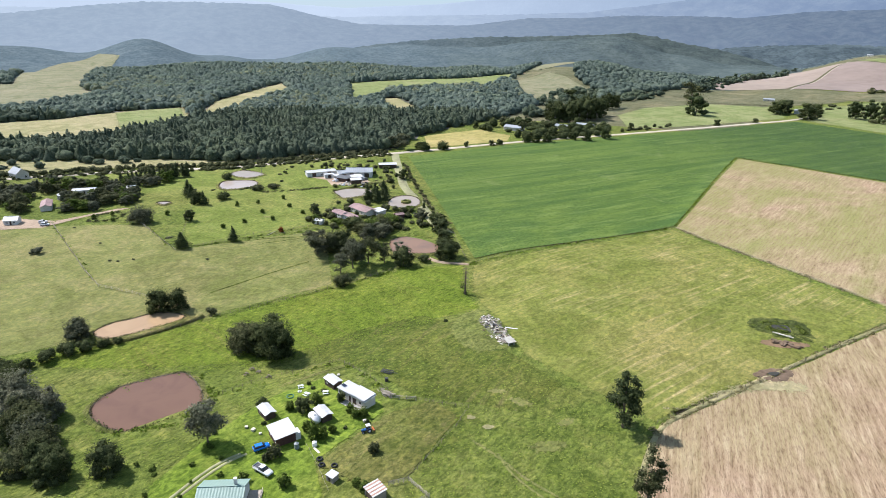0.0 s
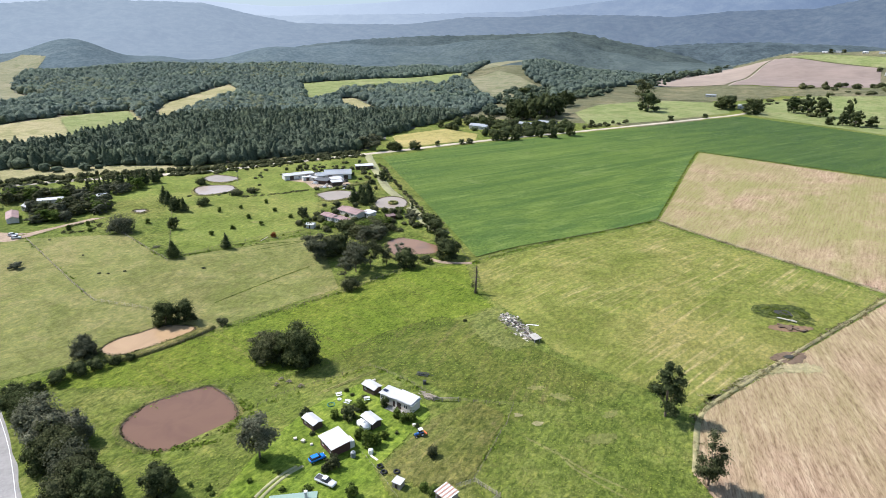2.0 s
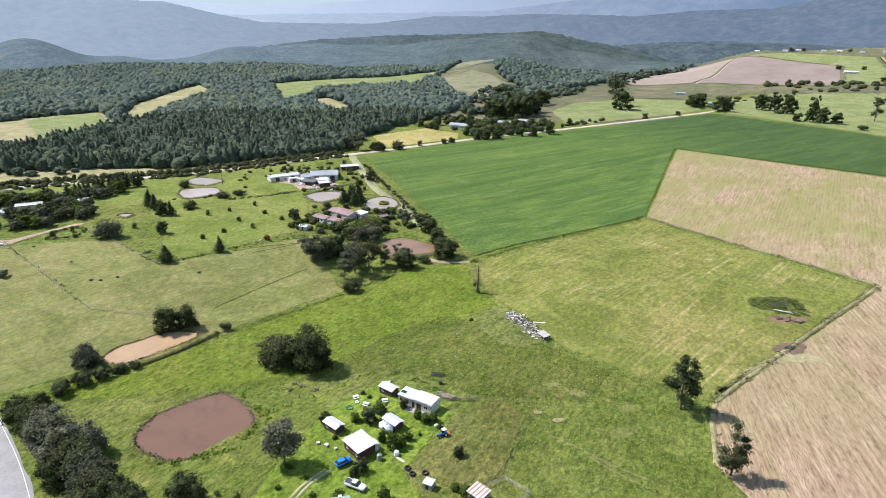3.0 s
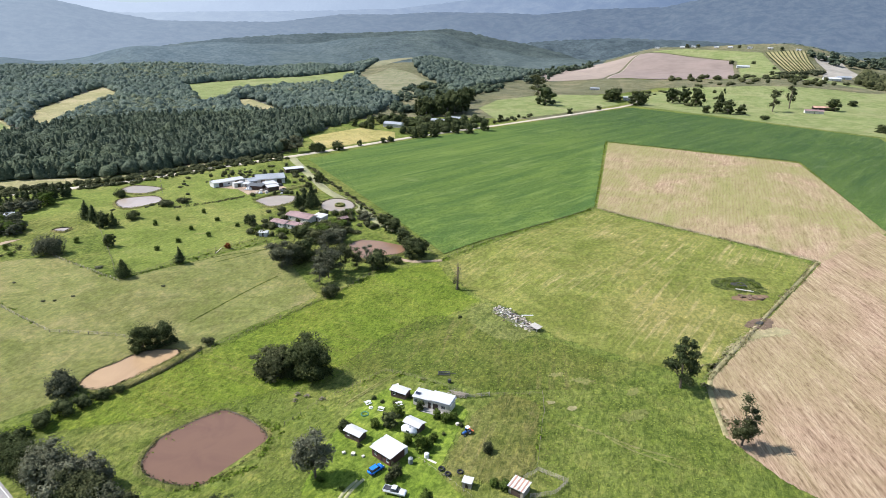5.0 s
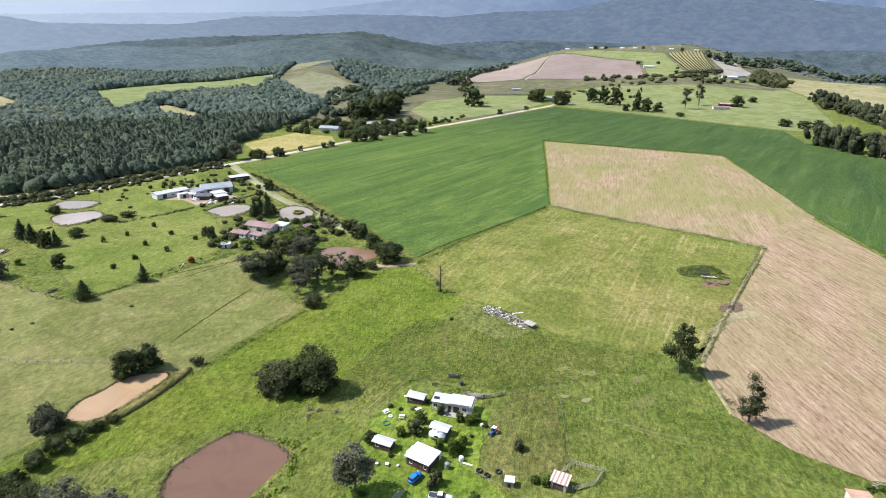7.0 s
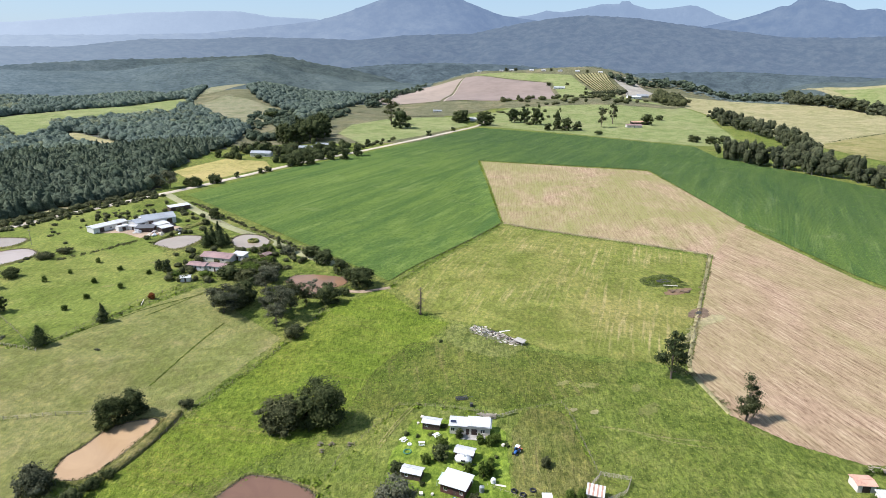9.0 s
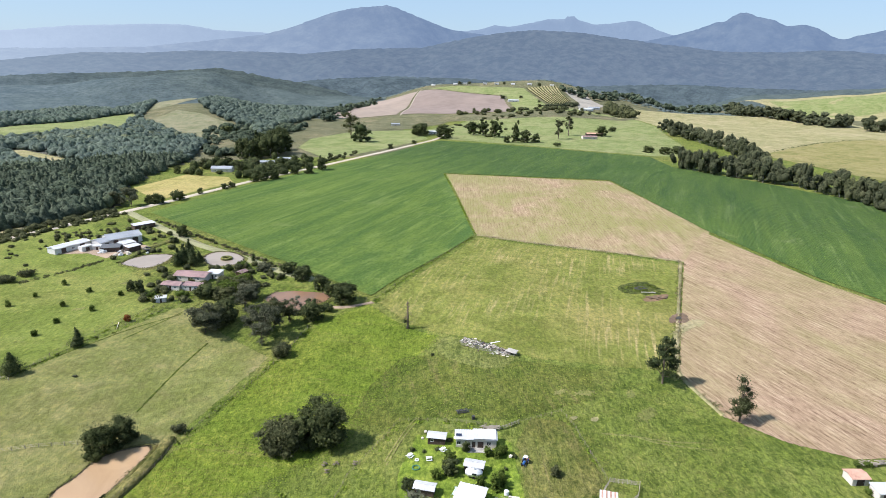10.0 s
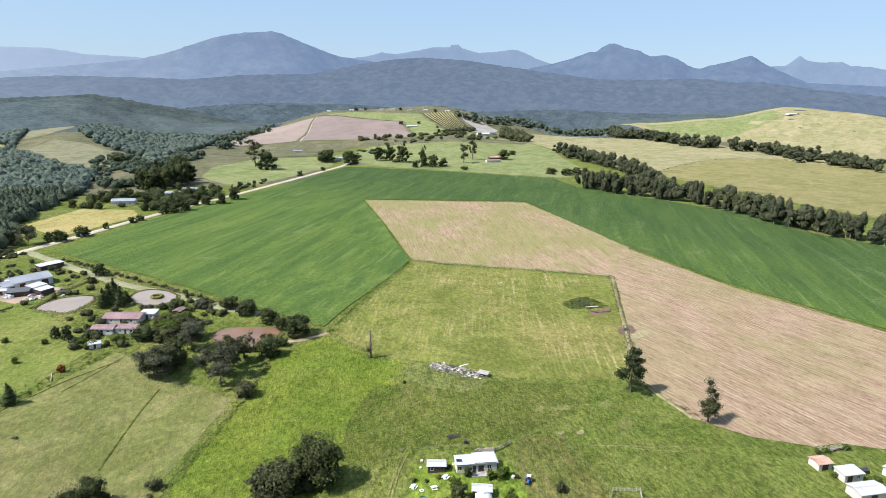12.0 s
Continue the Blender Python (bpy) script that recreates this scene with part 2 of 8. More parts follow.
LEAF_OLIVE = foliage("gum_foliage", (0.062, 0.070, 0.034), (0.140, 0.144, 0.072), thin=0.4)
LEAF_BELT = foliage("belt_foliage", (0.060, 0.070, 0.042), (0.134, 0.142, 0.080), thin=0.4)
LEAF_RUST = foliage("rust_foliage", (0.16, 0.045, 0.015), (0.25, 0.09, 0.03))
# haze of distance is put into the next three base colours
FOREST_HAZED = foliage("hazed_forest_foliage", (0.070, 0.094, 0.068), (0.134, 0.158, 0.108), thin=0.3, grain=0.7)
FOREST_MID_HAZED = foliage("hazed_valley_foliage", (0.104, 0.138, 0.120), (0.170, 0.202, 0.166), thin=0.3, grain=0.6)
FOREST_FAR_HAZED = foliage("hazed_far_foliage", (0.104, 0.132, 0.132), (0.142, 0.168, 0.160), thin=0.3, grain=0.3)
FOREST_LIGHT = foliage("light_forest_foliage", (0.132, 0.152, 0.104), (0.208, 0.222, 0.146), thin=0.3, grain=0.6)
BARK = plain("bark", (0.13, 0.10, 0.075), 0.9, 0.4, 4)
BARK_GREY = plain("grey_bark", (0.24, 0.22, 0.19), 0.9, 0.4, 4)
EARTH = plain("bare_earth", (0.29, 0.215, 0.150), 0.95, 0.35, 0.8, fades=True)
DARK_SOIL = plain("dark_dug_soil", (0.125, 0.086, 0.056), 0.95, 0.4, 0.9)
BANK = grass("pond_bank", (0.115, 0.150, 0.030), (0.165, 0.165, 0.055), (0.24, 0.18, 0.10), 0.5, 0.5)
MUD = plain("wet_mud", (0.085, 0.062, 0.042), 0.7, 0.4, 1.2)
GRAVEL = plain("gravel_road", (0.39, 0.335, 0.26), 0.95, 0.2, 0.6)
ASPHALT = plain("asphalt", (0.235, 0.225, 0.215), 0.85, 0.2, 1.5)
TRACK = plain("grass_track", (0.225, 0.220, 0.115), 0.95, 0.35, 0.4, fades=True)
POND_PINK = water("pink_brown_water", (0.135, 0.078, 0.052), (0.112, 0.064, 0.045))
POND_ORANGE = water("ochre_water", (0.33, 0.225, 0.128), (0.285, 0.19, 0.108))
POND_GREY = water("grey_water", (0.27, 0.222, 0.170), (0.235, 0.19, 0.145))
# brown water, its base colour lightened to hold the sky's reflection
POND_BROWN = water("sky_lit_brown_water", (0.32, 0.265, 0.22), (0.28, 0.225, 0.18))
POND_RUST = water("rust_water", (0.19, 0.112, 0.066), (0.15, 0.092, 0.06))


def hill_forest(name, a, b, scale=0.02, air=None, patch=0.5, west=None):
    """Woods seen from afar. air: glow put in as haze on the far backdrop, by x from west to east. west: hazier base
    colours there.
    """
    m = Nodes(name, 1.0, 0.0)
    n1, n2 = m.noise(scale, 6, 0.7), m.noise(scale * 0.22, 5, 0.6, dist=0.7)
    c = m.mix(a, b, m.span(n1, 0.40, 0.62))
    # distance haze mixed into the base colour, growing westward
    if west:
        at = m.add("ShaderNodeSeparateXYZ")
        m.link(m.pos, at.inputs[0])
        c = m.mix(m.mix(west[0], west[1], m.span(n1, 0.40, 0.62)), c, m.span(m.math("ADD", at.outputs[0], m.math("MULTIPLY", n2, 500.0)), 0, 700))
    # shade between the far crowns put in as dark flecks
    c = m.mix(c, (0.62, 0.66, 0.66), m.span(m.noise(scale * 4.5, 4, 0.75), 0.40, 0.56, 0.75, 0.0), "MULTIPLY")
    c = m.mix(c, tuple(v * 1.5 for v in b), m.math("MULTIPLY", m.span(n2, 0.54, 0.70), patch))
    m.bump(m.math("ADD", n1, m.noise(scale * 3, 4, 0.7)), patch, 0.12 / scale)
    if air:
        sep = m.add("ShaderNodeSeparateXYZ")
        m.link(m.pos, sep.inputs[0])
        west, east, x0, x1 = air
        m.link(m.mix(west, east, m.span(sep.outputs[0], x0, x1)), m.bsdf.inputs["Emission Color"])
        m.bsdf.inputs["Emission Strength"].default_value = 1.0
    return m.done(c)


# bluish base colour holds the haze, paler towards the west
HAZED_HILL = hill_forest("hazed_wooded_hill", (0.058, 0.075, 0.075), (0.086, 0.105, 0.098), patch=0.25, west=((0.084, 0.110, 0.122), (0.110, 0.136, 0.146)))
FOREST_FLOOR = grass("forest_floor", (0.090, 0.108, 0.080), (0.120, 0.132, 0.096), (0.15, 0.14, 0.10), 0.5, 0.3, None, 0.4, 0.6)
SCRUBLAND = grass("scrubland", (0.100, 0.120, 0.055), (0.160, 0.165, 0.085), (0.24, 0.22, 0.15), 0.5, 0.5, None, 0.4, 0.6)
# the range emits a blue glow that imitates haze, stronger westward
RANGE = hill_forest("haze_glow_range", (0.010, 0.016, 0.014), (0.034, 0.039, 0.033), 0.026, ((0.170, 0.208, 0.252), (0.069, 0.091, 0.131), -1200, 1500), 0.22)
# haze is put into the bluish base colours of both foothills
HAZED_FOOTHILL = hill_forest("hazed_wooded_foothill", (0.048, 0.062, 0.060), (0.074, 0.090, 0.082), patch=0.3, west=((0.070, 0.092, 0.102), (0.092, 0.114, 0.122)))
HAZED_FAR_FOOTHILL = hill_forest("hazed_far_foothill", (0.050, 0.066, 0.074), (0.076, 0.096, 0.102), patch=0.3)
# both mountain layers glow pale blue in place of haze
MOUNTAIN = hill_forest("haze_glow_mountain", (0.012, 0.016, 0.017), (0.034, 0.038, 0.034), 0.012, ((0.25, 0.295, 0.345), (0.088, 0.124, 0.188), -800, 2400), 0.3)
FAR_MOUNTAIN = hill_forest("haze_glow_far_mountain", (0.014, 0.018, 0.020), (0.028, 0.032, 0.032), 0.008, ((0.30, 0.35, 0.405), (0.140, 0.186, 0.252), -800, 2400), 0.3)


# ---- tools ----
def tab(x, pairs):
    xs = [p[0] for p in pairs]
    return np.interp(x, xs, [p[1] for p in pairs])


def smooth_tab(x, pairs):
    """Like tab, with eased steps between the given points."""
    xs = np.array([p[0] for p in pairs], float)
    ys = np.array([p[1] for p in pairs], float)
    x = np.clip(x, xs[0], xs[-1] - 1e-6)
    i = np.clip(np.searchsorted(xs, x, "right") - 1, 0, len(xs) - 2)
    f = (x - xs[i]) / (xs[i + 1] - xs[i])
    return ys[i] + (ys[i + 1] - ys[i]) * f * f * (3 - 2 * f)


def ease(v, lo, hi):
    f = np.clip((v - lo) / (hi - lo), 0, 1)
    return f * f * (3 - 2 * f)


CX, CY = -60.0, 25.0                   # middle of the landscape's rings


def polar(x, y):
    return np.degrees(np.arctan2(x - CX, y - CY)), np.hypot(x - CX, y - CY)


def rise(r, deg):
    return 100 + r * math.tan(radians(deg))


# heights by bearing on rings round the middle
RING_1300 = [(-60, 0), (-20, -5), (0, 0), (8, 5), (14, 18), (21, -12), (26, -16), (34, 0), (45, 10), (52, 0), (60, 0), (110, 0)]
RING_1600 = [(-60, -30), (0, -45), (20, -50), (28, -20), (36, 42), (45, 48), (51, 22), (58, -12), (70, -25), (90, -25), (110, -20)]
RING_2050 = [(-60, rise(2050, -1.9)), (-34, rise(2050, -1.8)), (-28.5, rise(2050, -2.6)), (-23.5, rise(2050, -1.5)), (-18.5, rise(2050, -2.8)), (-14, rise(2050, -3.3)),
             (-7, rise(2050, -2.3)), (0, rise(2050, -1.85)), (5, rise(2050, -2.0)), (10, rise(2050, -1.45)), (16, rise(2050, -1.15)), (21, rise(2050, -2.1)),
             (26, rise(2050, -2.9)), (33, -25), (48, -20), (58, -30), (64, rise(2050, -2.5)), (70, rise(2050, -1.7)),
             (76, rise(2050, -0.95)), (79, rise(2050, -1.2)), (84, rise(2050, -1.45)), (110, rise(2050, -2.5))]


def height(x, y):
    """The lie of the land."""
    x, y = np.asarray(x, float), np.asarray(y, float)
    az, r = polar(x, y)
    h = {850: -4.0 + 0 * az, 1300: smooth_tab(az, RING_1300), 1600: smooth_tab(az, RING_1600), 2050: smooth_tab(az, RING_2050), 2700: -60 + 0 * az, 4990: -40 + 0 * az}
    back = np.clip((np.abs(az - 25) - 95) / 20, 0, 1)
    radii = sorted(h)
    z = np.where(r < 450, 0.0, 0.0)
    lo_r, lo_z = 450.0, 0 * az
    for R in radii:
        f = np.clip((r - lo_r) / (R - lo_r), 0, 1)
        s = f * f * (3 - 2 * f)
        z = np.where(r >= lo_r, lo_z + (h[R] - lo_z) * s, z)
        lo_r, lo_z = R, h[R]
    z = z * (1 - back)
    # a shallow vale north-west of the homestead, and a dip at the maize corner
    along, across = 0.77 * (x + 75) + 0.64 * (y - 125), -0.64 * (x + 75) + 0.77 * (y - 125)
    z = z - 3.3 * ease(across, -10, 20) * (1 - ease(across, 80, 130)) * (1 - ease(along, 120, 190))
    z = z - 4.0 * np.exp(-((x - 123) ** 2 + (y - 315) ** 2) / 7200)
    z = z - 20 * np.clip((r - 1500) / 400, 0, 1) * np.clip((40 - az) / 15, 0, 1)
    rough = np.clip((r - 700) / 900, 0, 1)
    z = z + rough * (7 * np.sin(x / 131 + 1.3) * np.sin(y / 117) + 3 * np.sin(x / 47 + y / 71))
    return z


def hz(x, y):
    return float(height(x, y))


def link_mesh(name, verts, faces, mat, parent=None, label="", smooth=False):
    me = bpy.data.meshes.new(name)
    me.from_pydata([tuple(v) for v in verts], [], [tuple(f) for f in faces])
    me.materials.append(mat)
    if smooth:
        me.polygons.foreach_set("use_smooth", [True] * len(me.polygons))
    me.update()
    ob = new(name, me)
    if parent:
        ob.parent = parent
    if label:
        ob["label"] = label
    return ob


def part(name, bm, mat, parent=None, label="", smooth=False):
    me = bpy.data.meshes.new(name)
    bm.normal_update()
    bm.to_mesh(me)
    bm.free()
    me.materials.append(mat)
    if smooth:
        me.polygons.foreach_set("use_smooth", [True] * len(me.polygons))
    ob = new(name, me)
    if parent:
        ob.parent = parent
    if label:
        ob["label"] = label
    return ob


def empty(name, x, y, turn=0.0, z=None, label="", category="", group=""):
    e = new(name)
    e.empty_display_size = 0.5
    e.matrix_world = pose(x, y, hz(x, y) if z is None else z, 0, 0, turn)
    return tagged(e, label, category, group)


def field(name, poly, lift, mat, label, category, step=3.0, kind="structure", soft_edge=1.2):
    """A sheet over the land within a polygon, whose growth thins out over soft_edge metres at the rim."""
    bm = bmesh.new()
    f = bm.faces.new([bm.verts.new((x, y, 0)) for x, y in poly])
    if f.normal.z < 0 or sum(a[0] * b[1] - b[0] * a[1] for a, b in zip(poly, poly[1:] + poly[:1])) < 0:
        f.normal_flip()
    f.normal_update()
    bmesh.ops.triangulate(bm, faces=[f])
    if soft_edge:
        bmesh.ops.inset_region(bm, faces=bm.faces[:], thickness=soft_edge, use_even_offset=True, use_boundary=True)
    xs, ys = [p[0] for p in poly], [p[1] for p in poly]
    for axis, lo, hi in ((0, min(xs), max(xs)), (1, min(ys), max(ys))):
        k = math.ceil(lo / step) * step
        while k < hi:
            co, no = [0, 0, 0], [0, 0, 0]
            co[axis], no[axis] = k, 1
            bmesh.ops.bisect_plane(bm, geom=bm.verts[:] + bm.edges[:] + bm.faces[:], plane_co=co, plane_no=no, dist=0.001)
            k += step
    P = np.array([v.co[:2] for v in bm.verts])
    near = np.full(len(P), 1e9)
    for a, b in zip(poly, poly[1:] + poly[:1]):
        a, d = np.array(a, float), np.array(b, float) - np.array(a, float)
        t = np.clip((P - a) @ d / max(d @ d, 1e-9), 0, 1)
        near = np.minimum(near, np.linalg.norm(P - a - t[:, None] * d, axis=1))
    for v, z in zip(bm.verts, height(P[:, 0], P[:, 1])):
        v.co.z = z + lift
    bm.normal_update()
    for f in bm.faces:
        if f.normal.z < 0:
            f.normal_flip()
    ob = part(name, bm, mat)
    ob.data.attributes.new("fade", "FLOAT", "POINT").data.foreach_set("value", np.clip(1 - near / max(soft_edge, 1e-3), 0, 1 if soft_edge else 0).astype(np.float32))
    return tagged(ob, label, category, kind=kind)


def blob(points, n=10):
    """A smooth closed outline through a few points."""
    out, k = [], len(points)
    for i in range(k):
        p0, p1, p2, p3 = (np.array(points[(i + j) % k], float) for j in (-1, 0, 1, 2))
        for j in range(n):
            t = j / n
            out.append(tuple(0.5 * (2 * p1 + (p2 - p0) * t + (2 * p0 - 5 * p1 + 4 * p2 - p3) * t * t + (3 * p1 - p0 - 3 * p2 + p3) * t ** 3)))
    return out


def strip(name, pts, width, lift, mat, label, category, step=6.0, thin=None):
    """A road or path: a band with a low crown along a line."""
    line = []
    for (x0, y0), (x1, y1) in zip(pts, pts[1:]):
        n = max(1, int(math.hypot(x1 - x0, y1 - y0) / step))
        line += [(x0 + (x1 - x0) * i / n, y0 + (y1 - y0) * i / n) for i in range(n)]
    line.append(pts[-1])
    line = np.array(line, float)
    for _ in range(3):
        line[1:-1] = 0.25 * line[:-2] + 0.5 * line[1:-1] + 0.25 * line[2:]
    d = np.gradient(line, axis=0)
    d /= np.linalg.norm(d, axis=1)[:, None] + 1e-9
    side = np.stack([d[:, 1], -d[:, 0]], 1)
    rng = np.random.default_rng(len(pts))
    verts, faces = [], []
    for i, (p, s) in enumerate(zip(line, side)):
        for j, w in enumerate((-0.6, -0.5, 0, 0.5, 0.6)):
            q = p + s * width * (w + (0.04 * rng.normal() if j in (0, 4) else 0))
            verts.append((q[0], q[1], hz(*q) + (lift if 0 < j < 4 else -0.1) + (0.04 if j == 2 else 0)))
        if i:
            a = 5 * (i - 1)
            faces += [(a + j, a + j + 5, a + j + 6, a + j + 1) for j in range(4)]
    ob = link_mesh(name, verts, faces, mat)
    ob.data.polygons.foreach_set("use_smooth", [True] * len(faces))
    if thin:
        ob.data.attributes.new("fade", "FLOAT", "POINT").data.foreach_set("value", np.tile((1.0, thin, thin * 0.8, thin, 1.0), len(line)).astype(np.float32))
    return tagged(ob, label, category, kind="structure")


# ---- the land ----
def inside(pts, poly):
    x, y = pts[:, 0], pts[:, 1]
    res = np.zeros(len(pts), bool)
    for (x0, y0), (x1, y1) in zip(poly, poly[1:] + poly[:1]):
        cut = ((y0 > y) != (y1 > y)) & (x < (x1 - x0) * (y - y0) / (y1 - y0 + 1e-12) + x0)
        res ^= cut
    return res


FOREST_AREA = [(-560, 450), (-300, 432), (-205, 446), (-154, 440), (-97, 466), (-42, 492), (-26, 545), (4, 600), (61, 676), (117, 800), (104, 870), (112, 1085), (120, 1180), (60, 1300), (-300, 1310), (-800, 1290)]


def build_ground():
    az = np.radians(np.concatenate([np.arange(-50, 105, 0.6), np.arange(105, 310, 4.0)]))
    r = np.concatenate([[0.5], np.arange(3, 330, 2.5), np.arange(330, 480, 5), 480 * 1.022 ** np.arange(0, 107), [4990]])
    r = r[r < 4991]
    A, R = np.meshgrid(az, r)
    X, Y = CX + R * np.sin(A), CY + R * np.cos(A)
    Z = height(X, Y)
    n, k = len(r), len(az)
    verts = np.stack([X, Y, Z], -1).reshape(-1, 3)
    faces = [(i * k + j, i * k + (j + 1) % k, (i + 1) * k + (j + 1) % k, (i + 1) * k + j) for i in range(n - 1) for j in range(k)]
    ob = link_mesh("ground", verts, [f[::-1] for f in faces] + [tuple(range(k))[::-1]], PASTURE, smooth=True)
    ob.data.materials.append(HAZED_HILL)
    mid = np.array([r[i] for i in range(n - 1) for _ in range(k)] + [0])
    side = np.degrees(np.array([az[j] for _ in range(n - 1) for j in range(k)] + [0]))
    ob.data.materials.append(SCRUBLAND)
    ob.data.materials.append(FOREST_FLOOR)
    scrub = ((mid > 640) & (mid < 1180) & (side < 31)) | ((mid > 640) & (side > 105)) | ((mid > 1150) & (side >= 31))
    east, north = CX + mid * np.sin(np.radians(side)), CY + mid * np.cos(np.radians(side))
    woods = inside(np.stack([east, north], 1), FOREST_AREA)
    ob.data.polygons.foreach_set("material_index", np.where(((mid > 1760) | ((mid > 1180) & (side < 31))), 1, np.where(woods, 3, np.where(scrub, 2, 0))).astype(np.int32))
    return tagged(ob, "green pasture running out to dark wooded hills", "ground", kind="structure")


build_ground()


def ridge(name, R, depth, crest, mat, label, foot=-60, rough=38.0, seed=1, lo=-50, hi=105, grain=260.0):
    """A long range: crest heights by bearing, slopes falling to front and back, cut by spurs and gullies."""
    az = np.arange(lo, hi, 0.2)
    top = 100 + R * np.tan(np.radians(np.interp(az, [c[0] for c in crest], [c[1] for c in crest])))
    steps = np.concatenate([np.linspace(-1, 0, 34), [0.12, 0.35, 1.0]])
    verts, faces = [], []
    n = len(az)
    for i, s in enumerate(steps):
        f = (1 - abs(s)) ** 1.25
        for j, a in enumerate(az):
            t = radians(a)
            p = Vector((R * t / grain, s * depth / grain, seed))
            d = noise.fractal(p, 0.9, 2.1, 5) if s <= 0 else 0.0
            rad = R + s * depth
            z = foot + (top[j] - foot) * f + rough * d * min(1.0, 3.2 * f * (1 - f) + 0.05)
            verts.append((CX + rad * math.sin(t), CY + rad * math.cos(t), min(z, top[j] + 6) + (4.0 * noise.noise(Vector((a * 2.3, seed, 0))) + 2.5 * noise.noise(Vector((a * 7.0, seed, 3))) if abs(s) < 0.02 else 0)))
        if i:
            faces += [((i - 1) * n + j, (i - 1) * n + j + 1, i * n + j + 1, i * n + j) for j in range(n - 1)]
    return tagged(link_mesh(name, verts, faces, mat, smooth=True), label, "mountains", kind="structure")


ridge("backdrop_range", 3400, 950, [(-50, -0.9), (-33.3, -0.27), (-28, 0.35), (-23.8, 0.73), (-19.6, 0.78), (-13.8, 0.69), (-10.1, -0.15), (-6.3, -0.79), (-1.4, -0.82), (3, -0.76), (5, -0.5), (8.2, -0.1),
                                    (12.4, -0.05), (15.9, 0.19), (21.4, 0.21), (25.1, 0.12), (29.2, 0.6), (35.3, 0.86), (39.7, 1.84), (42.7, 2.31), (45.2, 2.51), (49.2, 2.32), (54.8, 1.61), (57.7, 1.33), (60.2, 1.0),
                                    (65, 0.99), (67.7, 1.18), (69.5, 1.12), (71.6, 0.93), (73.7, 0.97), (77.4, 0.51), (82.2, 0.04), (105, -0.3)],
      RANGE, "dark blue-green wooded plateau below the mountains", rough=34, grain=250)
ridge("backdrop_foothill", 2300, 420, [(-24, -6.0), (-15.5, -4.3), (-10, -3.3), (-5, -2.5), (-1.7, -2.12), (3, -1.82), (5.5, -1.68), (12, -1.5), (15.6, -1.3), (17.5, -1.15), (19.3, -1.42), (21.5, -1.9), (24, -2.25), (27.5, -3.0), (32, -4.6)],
      HAZED_FOOTHILL, "dark wooded ridge rising behind the forest", rough=26, seed=13, lo=-24, hi=32, grain=190)
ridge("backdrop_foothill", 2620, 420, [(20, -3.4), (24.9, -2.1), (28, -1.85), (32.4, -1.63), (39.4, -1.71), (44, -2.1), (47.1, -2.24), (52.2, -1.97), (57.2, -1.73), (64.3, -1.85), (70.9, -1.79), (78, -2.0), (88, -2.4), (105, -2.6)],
      HAZED_FAR_FOOTHILL, "wooded ridges at the foot of the plateau", rough=30, seed=21, lo=20, hi=105, grain=170)
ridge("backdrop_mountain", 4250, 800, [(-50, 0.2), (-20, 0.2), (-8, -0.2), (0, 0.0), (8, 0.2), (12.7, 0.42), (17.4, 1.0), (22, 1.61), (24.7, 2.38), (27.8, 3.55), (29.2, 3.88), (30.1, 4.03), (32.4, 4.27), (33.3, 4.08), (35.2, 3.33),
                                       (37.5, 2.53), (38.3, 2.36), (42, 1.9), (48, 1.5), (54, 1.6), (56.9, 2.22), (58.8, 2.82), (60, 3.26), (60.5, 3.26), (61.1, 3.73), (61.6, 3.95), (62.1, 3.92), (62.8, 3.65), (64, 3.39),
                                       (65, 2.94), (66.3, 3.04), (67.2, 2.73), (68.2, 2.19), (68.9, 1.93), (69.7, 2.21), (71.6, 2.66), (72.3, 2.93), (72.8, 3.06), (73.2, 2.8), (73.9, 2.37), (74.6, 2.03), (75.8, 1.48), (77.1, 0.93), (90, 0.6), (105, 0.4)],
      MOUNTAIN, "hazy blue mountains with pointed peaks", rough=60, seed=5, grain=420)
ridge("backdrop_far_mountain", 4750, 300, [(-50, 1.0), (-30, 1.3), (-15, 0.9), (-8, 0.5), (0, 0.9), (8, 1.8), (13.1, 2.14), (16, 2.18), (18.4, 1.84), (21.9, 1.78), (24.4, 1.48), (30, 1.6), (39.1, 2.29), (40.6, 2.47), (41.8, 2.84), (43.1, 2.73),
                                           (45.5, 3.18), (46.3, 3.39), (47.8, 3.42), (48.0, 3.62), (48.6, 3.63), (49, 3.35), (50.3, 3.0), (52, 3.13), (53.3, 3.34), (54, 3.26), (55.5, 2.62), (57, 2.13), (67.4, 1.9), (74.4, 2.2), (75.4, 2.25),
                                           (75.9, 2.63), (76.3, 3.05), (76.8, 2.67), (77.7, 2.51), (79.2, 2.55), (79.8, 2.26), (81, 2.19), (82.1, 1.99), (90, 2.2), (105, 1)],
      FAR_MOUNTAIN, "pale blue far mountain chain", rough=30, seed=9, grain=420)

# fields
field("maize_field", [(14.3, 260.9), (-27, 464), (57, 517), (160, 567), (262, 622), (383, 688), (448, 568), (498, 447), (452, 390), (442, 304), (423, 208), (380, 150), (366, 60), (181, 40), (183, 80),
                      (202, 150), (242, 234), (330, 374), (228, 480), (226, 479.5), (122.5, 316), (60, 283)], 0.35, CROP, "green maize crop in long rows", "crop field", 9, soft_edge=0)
field("stubble_field", [(124, 316), (227, 477), (326, 371), (241, 229), (173, 201)], 0.07, STUBBLE, "tan maize stubble in faint rows, greening in patches", "stubble field")
